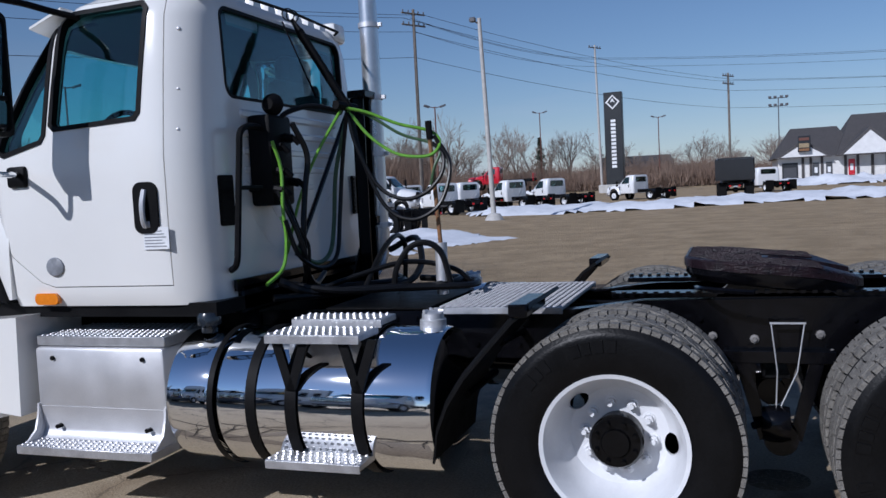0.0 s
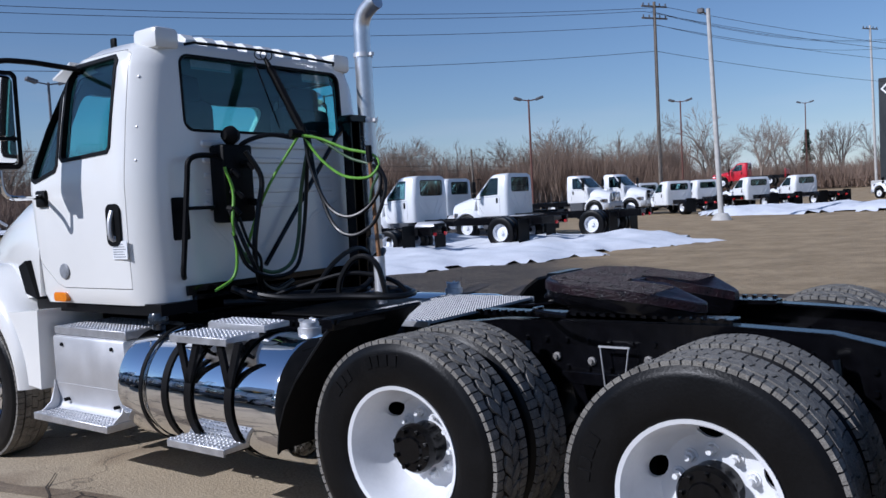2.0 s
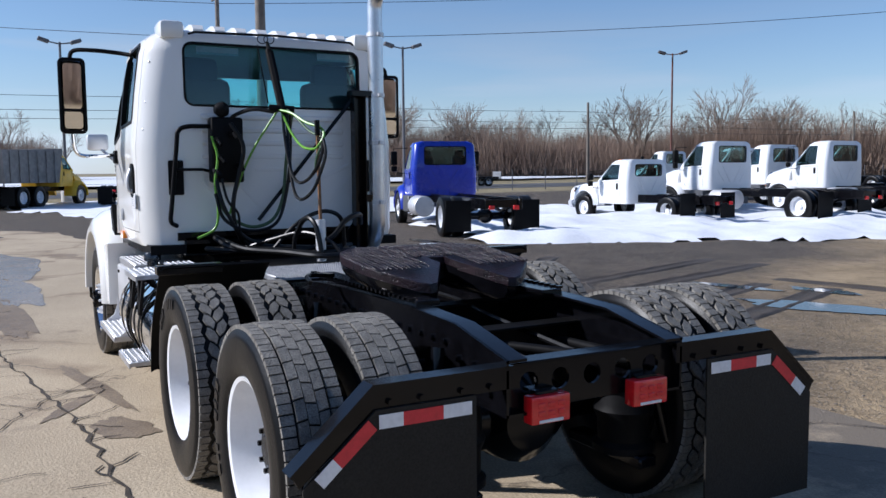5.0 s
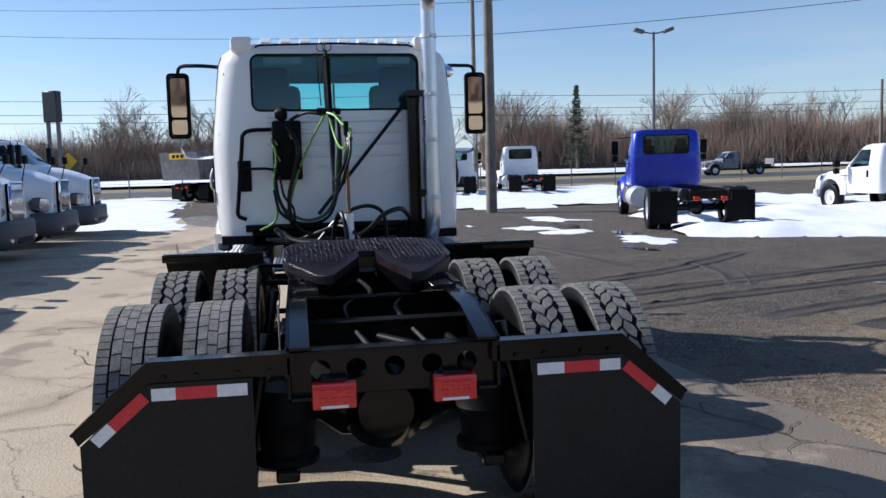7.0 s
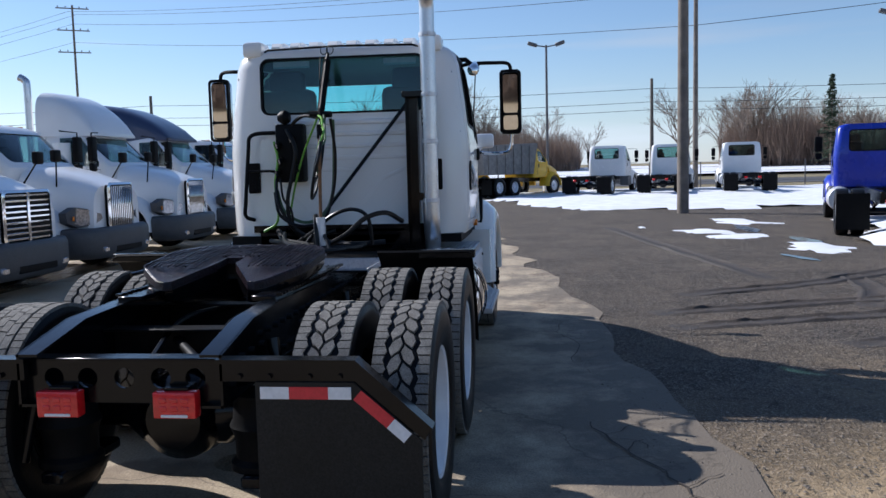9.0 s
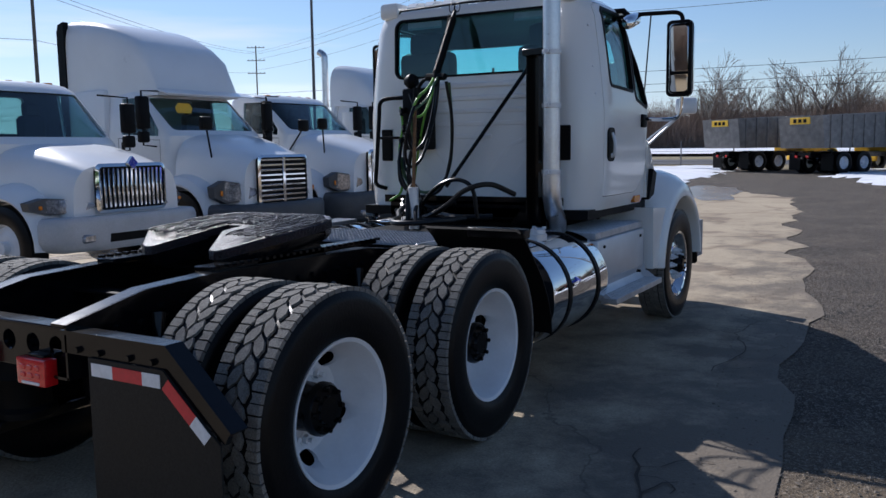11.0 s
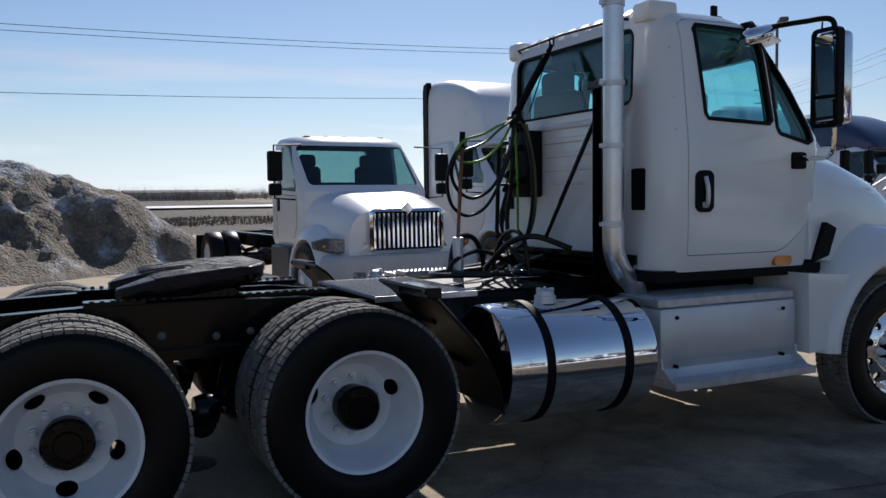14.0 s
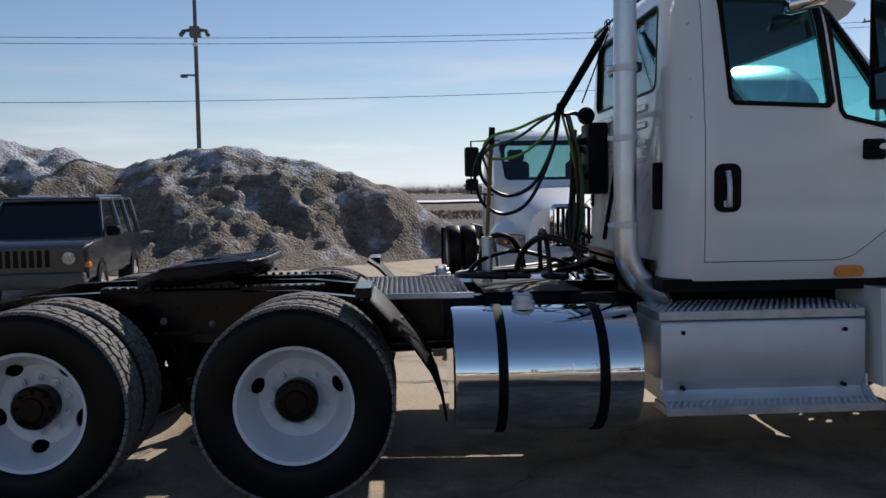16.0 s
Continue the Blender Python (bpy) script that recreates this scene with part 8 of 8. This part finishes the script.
def dealership():
    """White walled sales building: two dark hipped roofs, each with a gable to the front."""
    root = thing("building", "white walled dealership building with dark shingled roofs and gables", "building")
    bm = B()
    box(bm, (4.9, 95.0, 0.0), (30.0, 108.0, 3.5))
    wall = part("wall", bm, "cloth", root)

    def hip(x0, x1, y0, y1, r0, r1, z):
        bm = B()
        ym = (y0 + y1) / 2
        v = [bm.verts.new(p) for p in ((x0, y0, 3.45), (x1, y0, 3.45), (x1, y1, 3.45), (x0, y1, 3.45), (r0, ym, z), (r1, ym, z))]
        for f in ((0, 1, 5, 4), (1, 2, 5), (2, 3, 4, 5), (3, 0, 4), (3, 2, 1, 0)):
            bm.faces.new([v[k] for k in f])
        return part("roof", bm, "roofing", root, "dark shingled roof", smooth=False)
    hip(4.4, 13.2, 94.3, 108.5, 6.6, 11.5, 6.9)
    hip(10.6, 31.0, 93.7, 110.0, 13.1, 28.0, 8.1)
    for x0, x1, z, y in ((4.6, 10.2, 5.3, 94.0), (10.7, 17.0, 6.3, 93.4)):
        xm = (x0 + x1) / 2
        bm = B()
        prism(bm, [(x0, 3.4), (x1, 3.4), (xm, z)], "y", y, 101.0)
        part("roof", bm, "roofing", root, "dark gable roof", smooth=False)
        bm = B()
        prism(bm, [(x0 + 0.55, 3.5), (x1 - 0.55, 3.5), (xm, z - 0.42)], "y", y - 0.03, y - 0.005)
        part("gable", bm, "cloth", root, "white gable front", smooth=False)
    for x in (7.4, 8.2, 9.3, 11.6, 12.8, 14.2, 15.6, 17.2, 19.0):
        bm = B()
        box(bm, (x - 0.13, 94.86, 0.2), (x + 0.13, 95.03, 3.46))
        part("pilaster", bm, "roofing", wall)
    for x0, x1, z0, z1, mat in ((5.3, 6.9, 0.4, 2.9, "signblack"), (8.4, 9.0, 1.2, 2.8, "darkgrey"), (9.7, 10.3, 1.2, 2.8, "darkgrey"), (11.9, 12.5, 1.3, 3.0, "redpaint")):
        bm = B()
        box(bm, (x0, 94.9, z0), (x1, 95.02, z1), 0.02)
        w = part("window", bm, mat, wall, "red panel" if mat == "redpaint" else "dark window")
        bm = B()
        box(bm, (x0 + 0.15, 94.87, z0 + 0.5), (x1 - 0.15, 94.91, z1 - 0.5))
        part("pane", bm, "whitetape" if mat != "signblack" else "darkgrey", w)
    bm = B()
    box(bm, (6.85, 93.5, 4.0), (8.1, 93.8, 5.7), 0.03)
    sg = part("wall_sign", bm, "signblack", root, "square sign with red and yellow shapes")
    for z0, z1, mat in ((4.1, 4.35, "rust"), (4.45, 4.9, "brown"), (5.2, 5.5, "steelpole")):
        bm = B()
        box(bm, (6.95, 93.47, z0), (7.95, 93.51, z1))
        part("sign_shape", bm, mat, sg)
    return root


dealership()
snow_bank("snow_bank", [(0, 86), (6, 84), (14, 83), (28, 84), (30, 93), (12, 92.5), (2, 92)], 0.9, "snow heap along the front of the building", 17.0, cell=0.6)
lights = pole("flood_mast", 7.2, 135.0, 12.6, 0.10, "greypole", "tall mast with two rows of floodlights", "lamp")
for z in (11.3, 12.5):
    bm = B()
    box(bm, (-1.3, -0.05, z - 0.05), (1.3, 0.05, z + 0.05))
    bar = part("crossbar", bm, "greypole", lights)
    for u in (-1.2, -0.45, 0.45, 1.2):
        bm = B()
        box(bm, (u - 0.22, -0.3, z + 0.02), (u + 0.22, 0.1, z + 0.35), 0.04)
        part("lamp_head", bm, "greypole", bar)
house(-17, 160, 10, 12, 9, 3.0, 2.6, "small white farmhouse far off")
house(-42, -288, 0, 34, 14, 2.6, 0.9, "long low far building")


# ---- bare trees, brush and conifers ----
def bare_tree(seed, h):
    rnd = random.Random(seed)
    verts, faces = [], []

    def limb(p, d, length, r, depth):
        q = p + d * length
        u = d.orthogonal().normalized()
        w = d.cross(u)
        k0 = len(verts)
        n = 5 if depth < 2 else 3
        for c, rr in ((p, r), (q, r * 0.62)):
            for j in range(n):
                a = 2 * math.pi * j / n
                verts.append(c + (u * math.cos(a) + w * math.sin(a)) * rr)
        for j in range(n):
            faces.append((k0 + j, k0 + (j + 1) % n, k0 + n + (j + 1) % n, k0 + n + j))
        if depth >= 5:
            return
        kids = (4, 4, 3, 3, 3)[depth]
        for k in range(kids):
            t = rnd.uniform(0.45, 1.0) if k else 1.0
            ang = rnd.uniform(0.15, 0.75)
            az = rnd.uniform(0, 2 * math.pi)
            nd = (d * math.cos(ang) + (u * math.cos(az) + w * math.sin(az)) * math.sin(ang) + Vector((0, 0, 0.12))).normalized()
            limb(p + d * length * t, nd, length * rnd.uniform(0.55, 0.8), max(0.012, r * 0.55 * (1.1 - 0.3 * t)), depth + 1)
    limb(Vector((0, 0, -0.3)), Vector((0, 0, 1)), h * 0.30, h * 0.020, 0)
    me = bpy.data.meshes.new("tree")
    me.from_pydata(verts, [], faces)
    me.materials.append(M["bark"])
    return me


TREES = [bare_tree(s, 10.0) for s in (3, 5, 8, 13)]


def tree(x, y, h, rnd):
    me = TREES[rnd.randrange(len(TREES))]
    ob = new("bare_tree", me)
    k = h / 10.0
    ob.matrix_basis = Matrix.Translation((x, y, rise(x, y))) @ Matrix.Rotation(rnd.uniform(0, 6.3), 4, "Z") @ Matrix.Diagonal((k * rnd.uniform(0.9, 1.2), k * rnd.uniform(0.9, 1.2), k, 1))
    return tagged(ob, "bare leafless roadside tree in winter", "tree", "bare trees")


rnd = random.Random(21)
# tree belt round the north-west, from bearing to bearing as seen from the truck
for k in range(150):
    a = radians(rnd.uniform(66, 196))
    d = rnd.uniform(118, 165)
    b = math.degrees(a)
    if 168 < b < 176:
        continue
    tree(d * math.cos(a), d * math.sin(a), rnd.uniform(10, 18) if b > 100 else rnd.uniform(7, 12), rnd)
for x, y, h in ((-75, 92, 15), (-88, 80, 16), (-60, 105, 14), (-118, 30, 15), (-30, 110, 13), (-120, 22, 15), (-125, 48, 14), (-122, 56, 14), (-112, 66, 13)):
    tree(x, y, h, rnd)


def brush(name, a0, a1, d0, d1, n, h0, h1, seed):
    """Dense upright twigs, as a hedge of winter scrub."""
    r = random.Random(seed)
    verts, faces = [], []
    for _ in range(n):
        a, d = radians(r.uniform(a0, a1)), r.uniform(d0, d1)
        x, y = d * math.cos(a), d * math.sin(a)
        z = rise(x, y)
        lump = 0.62 + 0.38 * noise.noise((x * 0.07, y * 0.07, seed)) + 0.25 * noise.noise((x * 0.25, y * 0.25, seed))
        h = r.uniform(h0, h1) * lump
        t = r.uniform(0, math.pi)
        w = r.uniform(0.015, 0.055)
        for s in range(3):
            k = len(verts)
            bx, by = x + r.uniform(-0.6, 0.6), y + r.uniform(-0.6, 0.6)
            lx, ly = r.uniform(-0.3, 0.3) * h, r.uniform(-0.3, 0.3) * h
            z0 = z + r.uniform(0, 0.4) * h
            verts += [(bx - w * math.cos(t), by - w * math.sin(t), z0), (bx + w * math.cos(t), by + w * math.sin(t), z0), (bx + lx, by + ly, z + h * r.uniform(0.7, 1.0))]
            faces.append((k, k + 1, k + 2))
            t += 1.1
    me = bpy.data.meshes.new(name)
    me.from_pydata(verts, [], faces)
    me.materials.append(M["twig"])
    return tagged(new(name, me), "dense brown winter scrub and twigs", "brush", kind="stuff")


brush("brush_north", 60, 110, 116, 175, 60000, 3.0, 7.0, 1)
brush("brush_west", 110, 167, 116, 175, 105000, 5.5, 12.5, 2)
brush("brush_southwest", 177, 200, 116, 170, 40000, 5.0, 11.5, 3)
brush("far_woods", 200, 300, 240, 330, 22000, 2.4, 7.0, 4)
brush("far_woods_east", 30, 60, 180, 260, 12000, 3.0, 6.0, 6)
# belt out of view, added so the door mirrors reflect something dark
brush("far_woods_east", -62, 30, 62, 90, 26000, 5.0, 11.0, 7)
brush("dry_reeds", 248, 285, 44, 60, 2600, 0.2, 0.5, 5)


def conifer(x, y, h, seed):
    r = random.Random(seed)
    root = thing("conifer", "dark green ragged conifer among bare trees", "tree")
    root.matrix_basis = pose(x, y, rise(x, y))
    bm = B()
    tube(bm, [(0, 0, -0.2), (0, 0, h)], [0.2, 0.03], 8)
    part("trunk", bm, "bark", root)
    verts, faces = [], []
    for _ in range(2600):
        z = h * (0.12 + 0.88 * r.random() ** 1.1)
        tier = 0.65 + 0.35 * math.sin(z * 5.5)
        rad = (1 - z / h) * h * 0.26 * tier * r.uniform(0.3, 1.0) + 0.1
        a = r.uniform(0, 2 * math.pi)
        c = Vector((rad * math.cos(a), rad * math.sin(a), z - rad * 0.25))
        k = len(verts)
        for _j in range(3):
            verts.append(c + Vector((r.uniform(-0.28, 0.28), r.uniform(-0.28, 0.28), r.uniform(-0.12, 0.12))))
        faces.append((k, k + 1, k + 2))
    me = bpy.data.meshes.new("crown")
    me.from_pydata(verts, [], faces)
    me.materials.append(M["conifer"])
    ob = new("crown", me)
    ob.parent = root
    return root


conifer(-106, 37.3, 11.5, 1)
conifer(-16, 125, 8, 2)
conifer(-30, 135, 9, 3)
